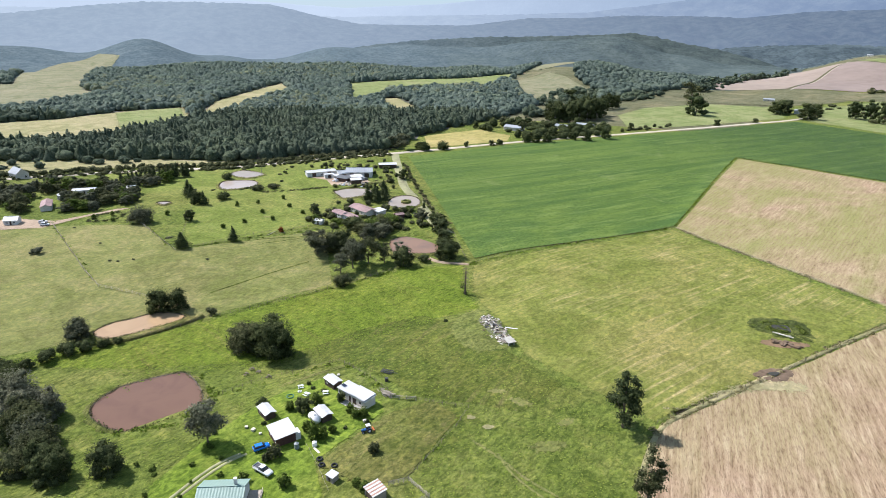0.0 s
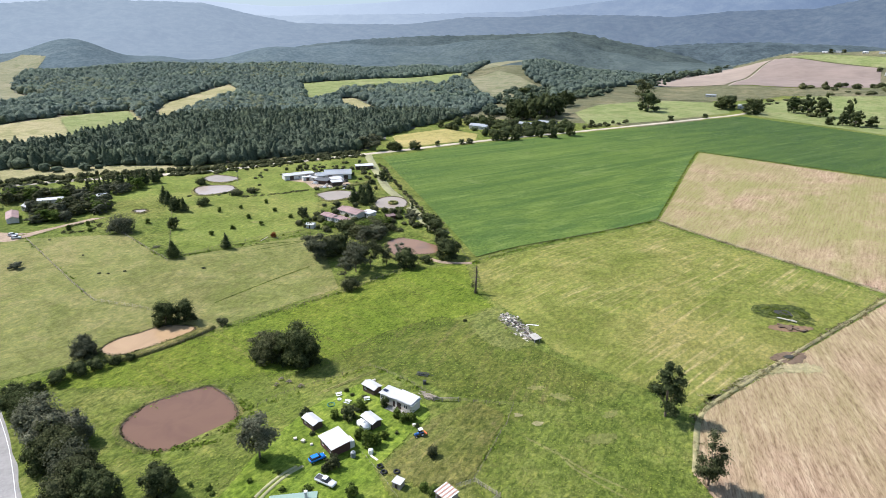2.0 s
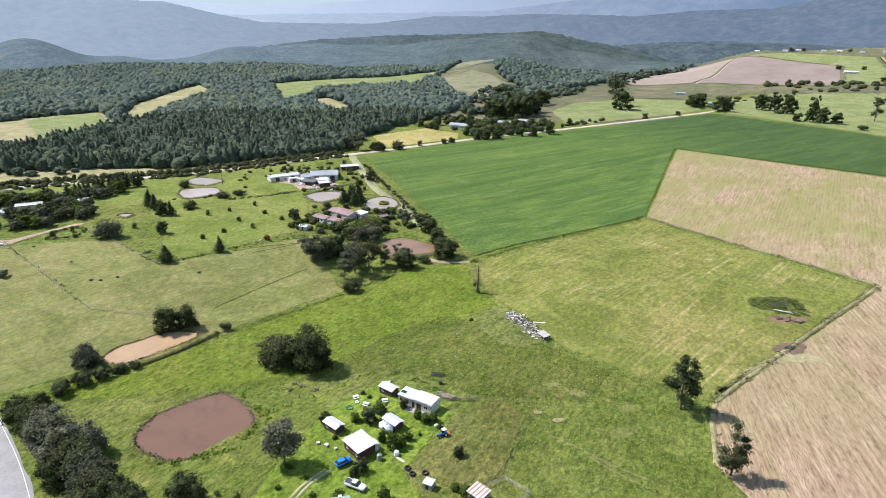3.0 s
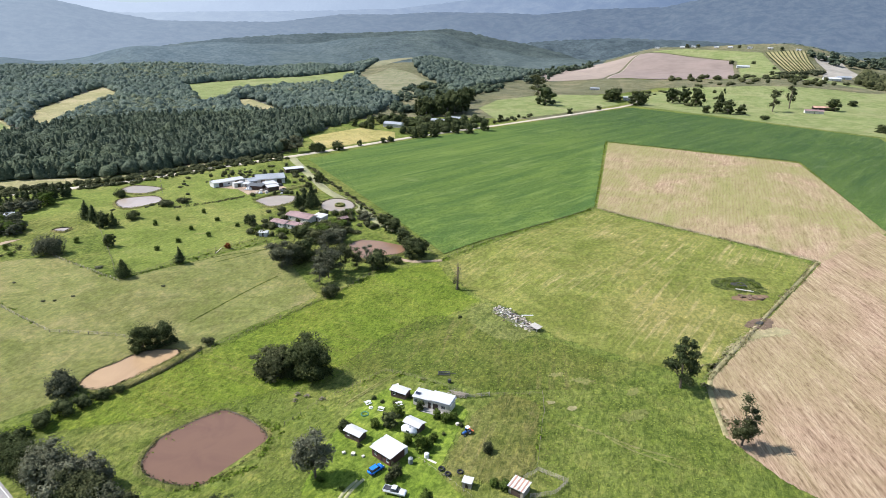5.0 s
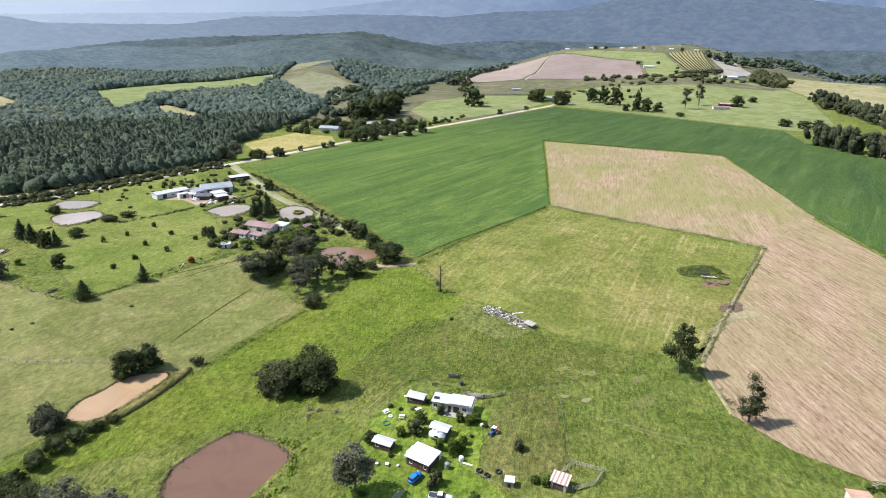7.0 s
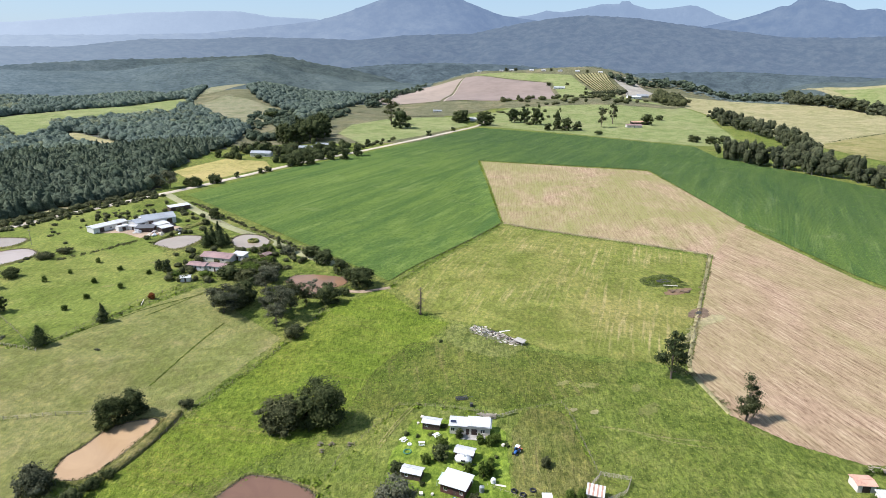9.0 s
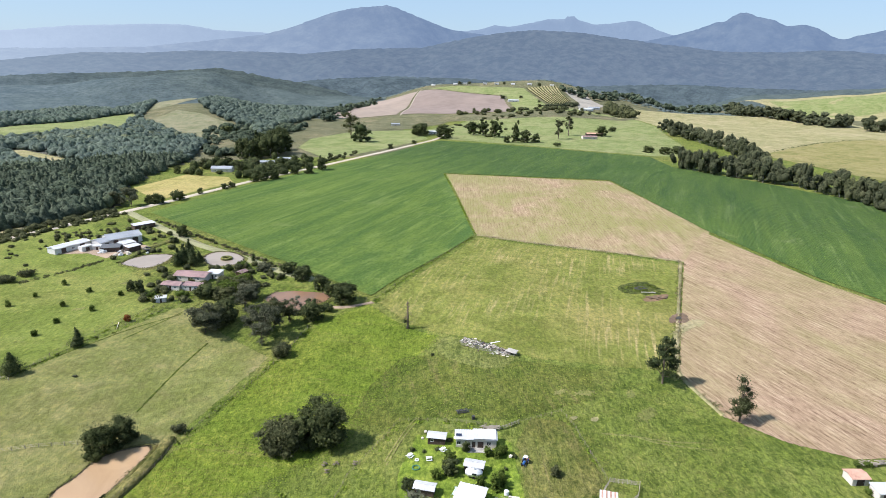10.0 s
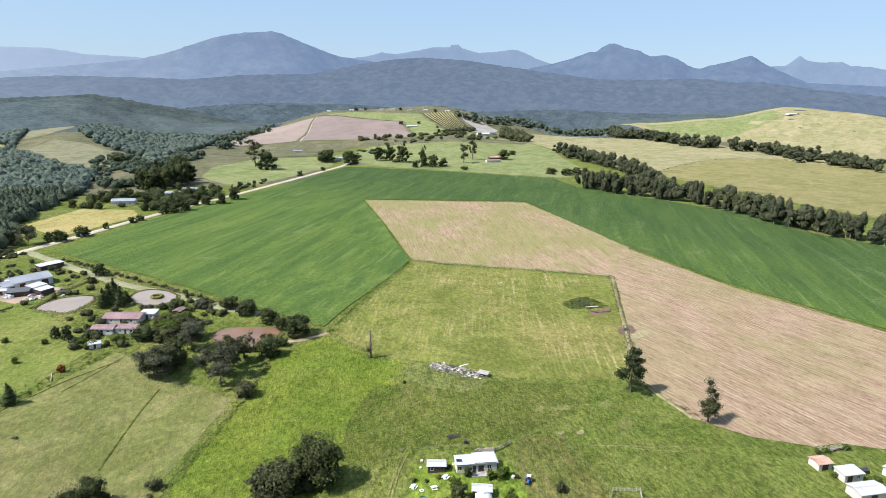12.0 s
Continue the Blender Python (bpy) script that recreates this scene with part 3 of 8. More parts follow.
field("stubble_field", [(171, 205), (238, 233), (198, 149), (179, 79), (176, 40), (175, -120), (110, -60), (66, 66), (60.4, 76.4), (53.1, 81.4), (46, 96), (44, 114), (56, 136), (101, 163)], 0.09, STUBBLE_SOUTH,
      "pinkish-tan maize stubble in clear furrows", "stubble field")
field("mown_meadow", [(11.7, 253.9), (122, 313), (169, 204), (100, 163), (56, 137), (25, 172), (10.4, 228.4)], 0.06, MOWN, "mown yellow-green meadow with pale streaks", "meadow", soft_edge=4)
field("lush_meadow", [(7.6, 257.1), (10.7, 254.0), (10.4, 228.4), (15.2, 211.0), (-11.3, 196.2), (-21.6, 194.1), (-55.7, 170.4), (-93.9, 165.2), (-122.9, 165.2), (-135.3, 171.4), (-85.7, 199.3), (-42.1, 232.1), (-18.3, 250.6)], 0.08, LUSH, "bright green lush meadow", "meadow", soft_edge=3.5)
field("rough_paddock", [(-6.5, 206.5), (5, 197), (14, 184), (22, 174), (36, 156), (22, 142), (8, 146), (-8, 150), (-24, 164), (-38, 172), (-42, 182), (-27, 195.5)], 0.11, OLIVE, "rough olive-green paddock", "meadow", soft_edge=0.6)
field("grazed_paddock", [(-44.2, 233.1), (-87.7, 200.3), (-138.4, 172.4), (-250, 150), (-330, 300), (-215, 300), (-197, 292), (-149, 297), (-120, 262), (-97, 274), (-57.9, 293.2)], 0.07, PALE, "grazed pale green paddock", "paddock", soft_edge=2)
field("ripe_meadow", [(-14, 498), (-18.5, 554), (34, 594), (60, 562), (54, 533)], 0.2, YELLOW, "ripe yellow meadow behind the gravel road", "meadow")
field("far_pasture", [(176, 604), (183, 651), (192, 712), (247, 789), (346, 845), (425, 808), (387, 712), (266, 646)], 0.25, FAR_FIELD, "bright green pasture with scattered trees", "pasture", soft_edge=6)
field("east_pasture", [(395, 700), (440, 800), (640, 900), (828, 973), (899, 763), (797, 629), (553, 419), (505, 449), (452, 575)], 0.2, FAR_FIELD, "pale green pasture beyond the maize", "pasture", 25, soft_edge=6)
field("dry_pasture", [(800, 632), (905, 770), (1028, 852), (1172, 508), (966, 178), (640, 0), (420, 60), (488, 119), (570, 265), (650, 400), (660, 442)], 0.15, DRY_FIELD, "dry pale pasture on the broad slope", "pasture", 25, soft_edge=6)

strip("gravel_road", [(-420, 350), (-279, 380), (-219, 403), (-148, 420), (-97, 447), (-38, 476), (-12, 489), (54, 526), (107, 553), (165, 581), (264, 634), (383, 699), (418, 722), (432, 742)], 4.8, 0.3, GRAVEL,
      "pale gravel road along the maize", "road")
strip("asphalt_road", [(-175, 200), (-143.5, 165.2), (-123.9, 138.3), (-112, 119), (-95, 90), (-60, 30), (-20, -40)], 6.5, 0.2, ASPHALT, "grey asphalt road", "road")


def clump_quads(rng, centres, size, out=None, loose=1.0):
    """Small leaf clumps: one quad each, facing out from the crown (or up), more or less loosely."""
    n = len(centres)
    up = np.tile([0.0, 0.0, 1.0], (n, 1)) if out is None else out
    nrm = up + loose * rng.normal(size=(n, 3))
    nrm /= np.linalg.norm(nrm, axis=1)[:, None] + 1e-9
    a = np.cross(nrm, rng.normal(size=(n, 3)))
    a /= np.linalg.norm(a, axis=1)[:, None] + 1e-9
    b = np.cross(nrm, a)
    s = size * rng.uniform(0.6, 1.3, (n, 1))
    q = np.stack([centres - a * s, centres - b * s * 0.7, centres + a * s, centres + b * s * 0.7], 1)
    return q.reshape(-1, 3)


def pond(name, pts, mat, label, bank=2.2, mud=True):
    out = blob(pts)
    cx, cy = np.mean(out, axis=0)
    z = hz(cx, cy)
    e = empty(name, cx, cy, 0, z, label, "pond")
    n = len(out)
    rng = np.random.default_rng(n)
    prof = [(-0.5, 0.28), (0.35, 0.62), (bank * 0.45, 0.70), (bank, -0.1)]
    verts, faces = [], []
    wob = 1 + 0.25 * np.sin(np.arange(n) * 0.7) * rng.uniform(0.4, 1, n)
    for i, (x, y) in enumerate(out):
        d = math.hypot(x - cx, y - cy)
        ux, uy = (x - cx) / d, (y - cy) / d
        verts += [(x - cx + ux * o * wob[i], y - cy + uy * o * wob[i], h) for o, h in prof]
        j = (i + 1) % n
        faces += [(4 * i + k, 4 * i + k + 1, 4 * j + k + 1, 4 * j + k) for k in range(3)]
    b = link_mesh("bank", verts, faces, BANK, e, "grassy earth bank", True)
    b.data.materials.append(MUD)
    b.data.polygons.foreach_set("material_index", [1 if i % 3 == 0 else 0 for i in range(len(faces))])
    w = [(x - cx, y - cy, 0.48) for x, y in out]
    link_mesh("water", w, [tuple(range(n))], mat, e)
    k = rng.integers(0, n, 9 * n)
    t = rng.random(9 * n)[:, None]
    c = np.array(w)[k] * (1 - t) + np.array(w)[(k + 1) % n] * t
    d = c[:, :2] / np.linalg.norm(c[:, :2], axis=1)[:, None]
    c[:, :2] += d * rng.normal(0.25, 0.38, (9 * n, 1))
    c[:, 2] += rng.uniform(0.05, 0.4, 9 * n)
    q = clump_quads(rng, c, 0.2, None, 0.9)
    link_mesh("rim_grass", q, np.arange(len(q)).reshape(-1, 4), RIM_GRASS, e, "ragged dark tussocks at the water's edge")["kind"] = "stuff"
    return e


RIM_GRASS = foliage("rim_grass", (0.045, 0.048, 0.020), (0.125, 0.118, 0.055), 0.85, 0.15)
pond("pond", [(-96.6, 146.2), (-94.3, 141.5), (-88.6, 137.4), (-82.5, 135.6), (-76.3, 138.6), (-72.0, 142.0), (-67.6, 148.0), (-70.0, 155.0), (-77.0, 163.2), (-82.0, 162.9), (-92.2, 156.8), (-95.7, 151.3)], POND_PINK, "large pink-brown farm pond with a grassy rim")
pond("pond", [(-118.6, 188.4), (-116.1, 195.2), (-110.5, 199.0), (-104.0, 204.0), (-94.7, 203.0), (-92.8, 199.8), (-99.1, 193.8), (-106.2, 187.6), (-112.5, 184.4)], POND_ORANGE, "long ochre pond below a raised bank")
pond("pond", [(-25.0, 283.0), (-14.5, 290.0), (-5.5, 286.3), (-0.9, 275.0), (-4.0, 267.5), (-14.0, 266.5), (-21.5, 265.0)], POND_RUST, "rust-brown pond among trees")
pond("pond", [(-65, 363), (-53, 369), (-42, 363), (-47, 354), (-57, 348), (-62, 354)], POND_GREY, "grey-brown pond beside the farmhouse")
pond("pond", [(-28, 352), (-21, 355), (-15, 349), (-14, 337), (-21, 330), (-30, 334), (-31, 344)], POND_GREY, "grey pond with a small round island")
pond("pond", [(-138, 372), (-137, 382), (-121, 384), (-116, 372), (-131, 363)], POND_BROWN, "pale brown pond in the paddock")
pond("pond", [(-140, 400), (-135, 411), (-119, 402), (-127, 392)], POND_GREY, "small grey pond near the road")


# ---- trees ----
import itertools


def array_mesh(name, V, groups, mats, parent=None):
    """A mesh from arrays. groups: (faces, smooth, material index), each with faces of one size."""
    me = bpy.data.meshes.new(name)
    me.vertices.add(len(V))
    me.vertices.foreach_set("co", np.asarray(V, np.float32).ravel())
    loops = np.concatenate([np.asarray(f).ravel() for f, _, _ in groups]).astype(np.int32)
    sizes = np.concatenate([np.full(len(f), np.asarray(f).shape[1]) for f, _, _ in groups])
    me.loops.add(len(loops))
    me.loops.foreach_set("vertex_index", loops)
    me.polygons.add(len(sizes))
    me.polygons.foreach_set("loop_start", np.concatenate([[0], np.cumsum(sizes)[:-1]]).astype(np.int32))
    me.polygons.foreach_set("use_smooth", np.concatenate([np.full(len(f), bool(sm)) for f, sm, _ in groups]))
    for m in mats:
        me.materials.append(m)
    if len(mats) > 1:
        me.polygons.foreach_set("material_index", np.concatenate([np.full(len(f), k) for f, _, k in groups]).astype(np.int32))
    me.update(calc_edges=True)
    ob = new(name, me)
    if parent:
        ob.parent = parent
    return ob


def unit_ico():
    g = (1 + 5 ** 0.5) / 2
    v = np.array([p for a in (-1, 1) for b in (-g, g) for p in ((0, a, b), (a, b, 0), (b, 0, a))], float)
    f = []
    for t in itertools.combinations(range(12), 3):
        if all(abs(np.linalg.norm(v[i] - v[j]) - 2) < 1e-6 for i, j in itertools.combinations(t, 2)):
            a, b, c = v[t[0]], v[t[1]], v[t[2]]
            f.append(t if np.dot(np.cross(b - a, c - a), a) > 0 else t[::-1])
    return v / np.linalg.norm(v[0]), np.array(f)


ICO_V, ICO_F = unit_ico()


def crown_cores(rng, lobes, fill):
    """The dense inside of a crown: one lumpy body in every lobe."""
    L = np.array(lobes, float)
    p = ICO_V[None] * rng.uniform(0.72, 1.2, (len(L), 12, 1)) * L[:, None, 3:] * fill + L[:, None, :3]
    f = ICO_F[None] + 12 * np.arange(len(L))[:, None, None]
    return p.reshape(-1, 3), f.reshape(-1, 3)


CANOPY = {"cone": ((0.06, 0.46), (0.30, 0.40), (0.62, 0.22), 1.0), "round": ((0.10, 0.36), (0.42, 0.50), (0.76, 0.36), 0.97), "low": ((0.0, 0.55), (0.62, 0.40), 1.0), "slope": ((0.20, 0.52), (0.66, 0.40), (0.86, 0.20), 1.0)}


def canopies(rng, P, z, h, w, kind, K):
    """Closed uneven crowns of many far trees at once."""
    prof = CANOPY[kind]
    n, R = len(P), len(prof) - 1
    ph = rng.uniform(0, 6.283, n)
    V = np.zeros((n, R * K + 1, 3))
    for i, (fz, fr) in enumerate(prof[:-1]):
        a = ph[:, None] + 2 * math.pi * (np.arange(K)[None] + 0.5 * (i % 2)) / K
        r = w[:, None] * fr * rng.uniform(0.68, 1.22, (n, K))
        V[:, i * K:(i + 1) * K] = np.stack([P[:, :1] + r * np.cos(a), P[:, 1:2] + r * np.sin(a), z[:, None] + h[:, None] * fz * rng.uniform(0.85, 1.15, (n, K))], -1)
    V[:, -1] = np.stack([P[:, 0] + rng.normal(size=n) * 0.05 * w, P[:, 1] + rng.normal(size=n) * 0.05 * w, z + h * prof[-1]], -1)
    f = []
    for i in range(R - 1):
        for k in range(K):
            a, b, c, d = i * K + k, i * K + (k + 1) % K, (i + 1) * K + k, (i + 1) * K + (k + 1) % K
            f += [(a, b, c), (b, d, c)] if i % 2 == 0 else [(a, b, d), (a, d, c)]
    f += [((R - 1) * K + k, (R - 1) * K + (k + 1) % K, R * K) for k in range(K)]
    f = np.array(f)[None] + (R * K + 1) * np.arange(n)[:, None, None]
    return V.reshape(-1, 3), f.reshape(-1, 3)


def shell_points(rng, lobes, n):
    """Points near the skins of a set of ellipsoids (x, y, z, rx, ry, rz), fewer inside, and the ways they face."""
    L = np.array(lobes, float)
    w = L[:, 3] * L[:, 5]
    k = rng.choice(len(L), n, p=w / w.sum())
    d = rng.normal(size=(n, 3))
    d /= np.linalg.norm(d, axis=1)[:, None]
    rad = 1.28 - 0.80 * rng.random(n) ** 1.1
    p = L[k, :3] + d * L[k, 3:] * rad[:, None]
    mid = np.average(L[:, :3], axis=0, weights=w)
    o = p - mid
    o /= np.linalg.norm(o, axis=1)[:, None] + 1e-9
    return p, 0.28 * d + 0.7 * o + np.array([0, 0, 0.35])


def cone_tube(verts, faces, p, q, r0, r1, n=6):
    p, q = Vector(p), Vector(q)
    m = (q - p).to_track_quat("Z", "Y").to_matrix()
    a = len(verts)
    for c, r in ((p, r0), (q, r1)):
        for i in range(n):
            t = 2 * math.pi * i / n
            verts.append(tuple(c + m @ Vector((r * math.cos(t), r * math.sin(t), 0))))
    faces += [(a + i, a + (i + 1) % n, a + n + (i + 1) % n, a + n + i) for i in range(n)]


def lobes_for(rng, kind, h, w):
    """Crown lobes of a tree h high and w wide."""
    out = []
    if kind == "round":
        out.append((0, 0, h * 0.52, w * 0.34, w * 0.34, h * 0.34))
        for _ in range(20):
            t, f = rng.uniform(0, 6.28), rng.uniform(0.16, 0.42)
            top_ = 0.88 - 0.9 * f * f * 2
            out.append((math.cos(t) * w * f, math.sin(t) * w * f, h * rng.uniform(0.22, top_), w * rng.uniform(0.09, 0.17), w * rng.uniform(0.09, 0.17), h * rng.uniform(0.07, 0.13)))
        for i in range(7):
            t, f = i * 0.9 + rng.uniform(0, 0.5), rng.uniform(0.2, 0.36)
            out.append((math.cos(t) * w * f, math.sin(t) * w * f, h * rng.uniform(0.10, 0.2), w * rng.uniform(0.11, 0.17), w * rng.uniform(0.11, 0.17), h * rng.uniform(0.08, 0.13)))
    elif kind == "pine":
        for i in range(20):
            f = i / 19
            t = rng.uniform(0, 6.28)
            rad = w * (0.20 - 0.11 * f ** 2) * rng.uniform(0.7, 1.2)
            off = w * rng.uniform(0.14, 0.48) * (1 - f * 0.75)
            out.append((math.cos(t) * off, math.sin(t) * off, h * (0.24 + 0.70 * f), rad, rad, h * 0.045))
    elif kind == "cone":
        for i in range(9):
            f = i / 8
            rad = w * 0.5 * (1.05 - 0.92 * f)
            out.append((rng.normal() * 0.2, rng.normal() * 0.2, h * (0.14 + 0.80 * f), rad, rad, h * 0.09))
    elif kind == "gum":
        for _ in range(18):
            t, f = rng.uniform(0, 6.28), rng.uniform(0.05, 0.38)
            out.append((math.cos(t) * w * f, math.sin(t) * w * f, h * rng.uniform(0.26, 0.92), w * rng.uniform(0.12, 0.2), w * rng.uniform(0.12, 0.2), h * rng.uniform(0.06, 0.1)))
    elif kind == "bush":
        out.append((0, 0, h * 0.45, w * 0.36, w * 0.36, h * 0.42))
        for _ in range(6):
            t, f = rng.uniform(0, 6.28), rng.uniform(0.2, 0.36)
            out.append((math.cos(t) * w * f, math.sin(t) * w * f, h * rng.uniform(0.22, 0.6), w * 0.2, w * 0.2, h * rng.uniform(0.2, 0.32)))
    return out


TREE_NO = [0]


def tree(name, x, y, h, w, kind, mat, label, group="", n=900, size=None, bark=None, category="tree", z=None):
    TREE_NO[0] += 1
    rng = np.random.default_rng(TREE_NO[0] * 17 + 3)
    e = empty(name, x, y, rng.uniform(0, 360), z, label, category, group)
    lob = lobes_for(rng, kind, h, w)
    v, f = [], []
    base = max(0.06, h * 0.02)
    trunk_top = h * (0.9 if kind in ("pine", "cone") else 0.62 if kind != "bush" else 0.4)
    lean = rng.normal(size=2) * h * 0.015
    mid = (lean[0], lean[1], trunk_top * 0.5)
    cone_tube(v, f, (0, 0, -0.3), mid, base, base * 0.75, 8)
    cone_tube(v, f, mid, (lean[0] * 1.5, 0, trunk_top), base * 0.75, base * 0.25, 8)
    for l in lob[: 9 if kind != "bush" else 4]:
        s = rng.uniform(0.3, 0.75) * min(l[2] * 0.9, trunk_top)
        cone_tube(v, f, (lean[0] * s / trunk_top, lean[1] * s / trunk_top, s), (l[0], l[1], max(l[2] - l[5] * 0.3, s)), base * 0.45, base * 0.12, 5)
    link_mesh("trunk", v, f, bark or BARK, e, smooth=True)
    c, o = shell_points(rng, lob, int(1.5 * n))
    c, o = c[c[:, 2] > 0.1], o[c[:, 2] > 0.1]
    q = clump_quads(rng, c, 0.85 * size if size else (max(0.15, w * 0.026) if math.hypot(x + 60, y - 40) < 290 else max(0.22, w * 0.040)), o, 0.6)
    v, f = crown_cores(rng, lob, 0.62 if kind in ("gum", "pine") else 0.80)
    v[:, 2] = np.maximum(v[:, 2], 0.05)
    array_mesh("crown", np.concatenate([q, v]), [(np.arange(len(q)).reshape(-1, 4), False, 0), (f + len(q), True, 0)], [mat], e)
    return e


def wood(name, pts, hs, ws, kind, mat, label, per=40, seed=0, category="trees", leaf=0.19, lay=0.45, sides=6, lift=None, stems=None):
    """Far woodland that nobody could count: every tree a closed lumpy crown with loose clumps on it. stems: (x, y, height, radius) of bare trunks."""
    rng = np.random.default_rng(seed)
    pts, hs, ws = np.asarray(pts, float), np.asarray(hs, float), np.asarray(ws, float)
    n = len(pts)
    zs = height(pts[:, 0], pts[:, 1]) + (0 if lift is None else lift)
    V, F = canopies(rng, pts, zs, hs, ws, kind, sides) if sides else (np.zeros((0, 3)), None)
    groups, mats, parts_ = [(F, True, 0)] if sides else [], [mat], [V]
    if per:
        k, t = rng.random((n, per)), rng.uniform(0, 6.283, (n, per))
        if kind == "cone":
            rad, zz = ws[:, None] * 0.5 * (1.02 - k) * rng.uniform(0.75, 1.1, (n, per)), hs[:, None] * (0.08 + 0.92 * k)
            oz = 0.75 + 0 * k
        else:
            rad, zz = ws[:, None] * 0.5 * np.sqrt(np.clip(1 - (2 * k - 1) ** 2, 0, 1)) * rng.uniform(0.85, 1.12, (n, per)), hs[:, None] * (0.16 + 0.84 * k)
            oz = 2.6 * (k - 0.35)
        c = np.stack([pts[:, :1] + rad * np.cos(t), pts[:, 1:] + rad * np.sin(t), zs[:, None] + zz], -1).reshape(-1, 3)
        o = np.stack([np.cos(t), np.sin(t), oz + lay], -1).reshape(-1, 3)
        q = clump_quads(rng, c, np.repeat(leaf * ws, per)[:, None], o, 0.3)
        groups.append((np.arange(len(q)).reshape(-1, 4) + len(V), False, 0))
        parts_.append(q)
    if stems is not None:
        v, f = [], []
        for x, y, h, r in stems:
            cone_tube(v, f, (x, y, hz(x, y) - 0.3), (x + 0.02 * h, y, hz(x, y) + h), r, r * 0.5, 5)
        groups.append((np.array(f) + sum(map(len, parts_)), True, 1))
        parts_.append(np.array(v))
        mats.append(BARK_GREY)
    return tagged(array_mesh(name, np.concatenate(parts_), groups, mats), label, category, kind="stuff")


def scatter(poly, count, holes=(), seed=0):
    rng = np.random.default_rng(seed)
    p = np.array(poly)
    out = np.zeros((0, 2))
    while len(out) < count:
        c = rng.uniform(p.min(0), p.max(0), (count, 2))
        c = c[inside(c, poly)]
        for hole in holes:
            c = c[~inside(c, hole)]
        out = np.concatenate([out, c])
        if len(c) == 0:
            break
    return out[:count]


# woods: the pine forest behind the road, with its clearings
CLEARINGS = [
    [(-451, 588), (-429, 604), (-389, 628), (-361, 679), (-343, 700), (-300, 734), (-245, 619), (-257, 588), (-273, 565), (-274, 526), (-292, 507), (-313, 494), (-345, 482), (-372, 474)],
    [(-262, 663), (-290, 794), (-280, 897), (-261, 1026), (-218, 922), (-230, 790), (-232, 707), (-236, 646)],
    [(-157, 1031), (-118, 1048), (-44, 1076), (11, 1095), (83, 1163), (125, 1171), (111, 1026), (60, 954), (18, 949), (-35, 933), (-80, 928), (-89, 856), (-104, 796), (-118, 800)],
    [(-555, 735), (-694, 926), (-640, 940), (-955, 1494), (-968, 1635), (-951, 1783), (-848, 1701), (-829, 1616), (-617, 1131), (-539, 952), (-504, 895), (-449, 848), (-450, 753), (-465, 717), (-477, 678)],
    [(-14, 494), (-20, 556), (34, 598), (62, 564), (54, 528)],
]
PALE_HILL_GRASS = grass("grey_green_meadow", (0.155, 0.180, 0.090), (0.195, 0.210, 0.115), (0.26, 0.25, 0.17), 0.5, 0.3, None, 0.3, 0.4)
field("clearing", CLEARINGS[0], 0.5, DRY_FIELD, "tawny dry clearing in the forest", "clearing", 25, soft_edge=8)
field("clearing", [(-352, 668), (-341, 696), (-302, 728), (-252, 620), (-262, 591), (-278, 568), (-281, 540), (-310, 590)], 0.8, FAR_FIELD, "bright green end of the forest clearing", "clearing", 25, soft_edge=6)
field("clearing", CLEARINGS[1], 0.6, DRY_FIELD, "tawny strip of cleared ground in the forest", "clearing", 25, soft_edge=8)
field("clearing", CLEARINGS[2], 0.6, FAR_FIELD, "green clearing on the forest ridge", "clearing", 25, soft_edge=8)
field("clearing", CLEARINGS[3], 0.6, PALE_HILL_GRASS, "pale green farmland in the valley", "clearing", 25, soft_edge=8)
NEAR_FOREST = [(-560, 450), (-300, 432), (-205, 446), (-154, 440), (-97, 466), (-42, 492), (-26, 545), (4, 600), (61, 676), (10, 700), (-160, 680), (-330, 640), (-560, 640)]
BARE_SLOPE = [(-85, 840), (-60, 850), (-20, 720), (-45, 670), (-72, 740)]
rg = np.random.default_rng(8)
fp = scatter(NEAR_FOREST, 2500, CLEARINGS, 3)
wood("pine_forest", fp, rg.uniform(7, 12.5, len(fp)), rg.uniform(7, 11, len(fp)), "cone", FOREST_HAZED, "dense dark pine forest behind the road", 24, 4, "forest", 0.12, 0.4)
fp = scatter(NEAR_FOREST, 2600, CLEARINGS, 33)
wood("mixed_forest", fp, rg.uniform(5, 10, len(fp)), rg.uniform(7, 12, len(fp)), "round", FOREST_HAZED, "dark broadleaf trees among the pines behind the road", 24, 34, "forest", 0.11, 0.5)
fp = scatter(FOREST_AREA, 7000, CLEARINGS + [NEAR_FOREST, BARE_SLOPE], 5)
wood("pine_forest", fp, rg.uniform(6, 11, len(fp)), rg.uniform(8, 13, len(fp)), "slope", FOREST_MID_HAZED, "dark pine plantation on the valley slope", 10, 6, "forest", 0.15, 0.6)
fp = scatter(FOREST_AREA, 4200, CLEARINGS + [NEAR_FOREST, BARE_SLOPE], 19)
wood("mixed_forest", fp, rg.uniform(5, 9, len(fp)), rg.uniform(9, 15, len(fp)), "round", FOREST_MID_HAZED, "dark broadleaf woods on the valley slope", 10, 8, "forest", 0.14, 0.6)
fp = scatter(FOREST_AREA, 2200, CLEARINGS + [NEAR_FOREST, BARE_SLOPE], 9)
patch_ = np.sin(fp[:, 0] / 90 + 1.0) * np.sin(fp[:, 1] / 70 + 0.5) > 0.1
fp = fp[patch_]
wood("mixed_forest", fp, rg.uniform(6, 11, len(fp)), rg.uniform(8, 15, len(fp)), "round", FOREST_LIGHT, "lighter broadleaf trees among the pines", 14, 7, "forest", 0.13, 0.6)
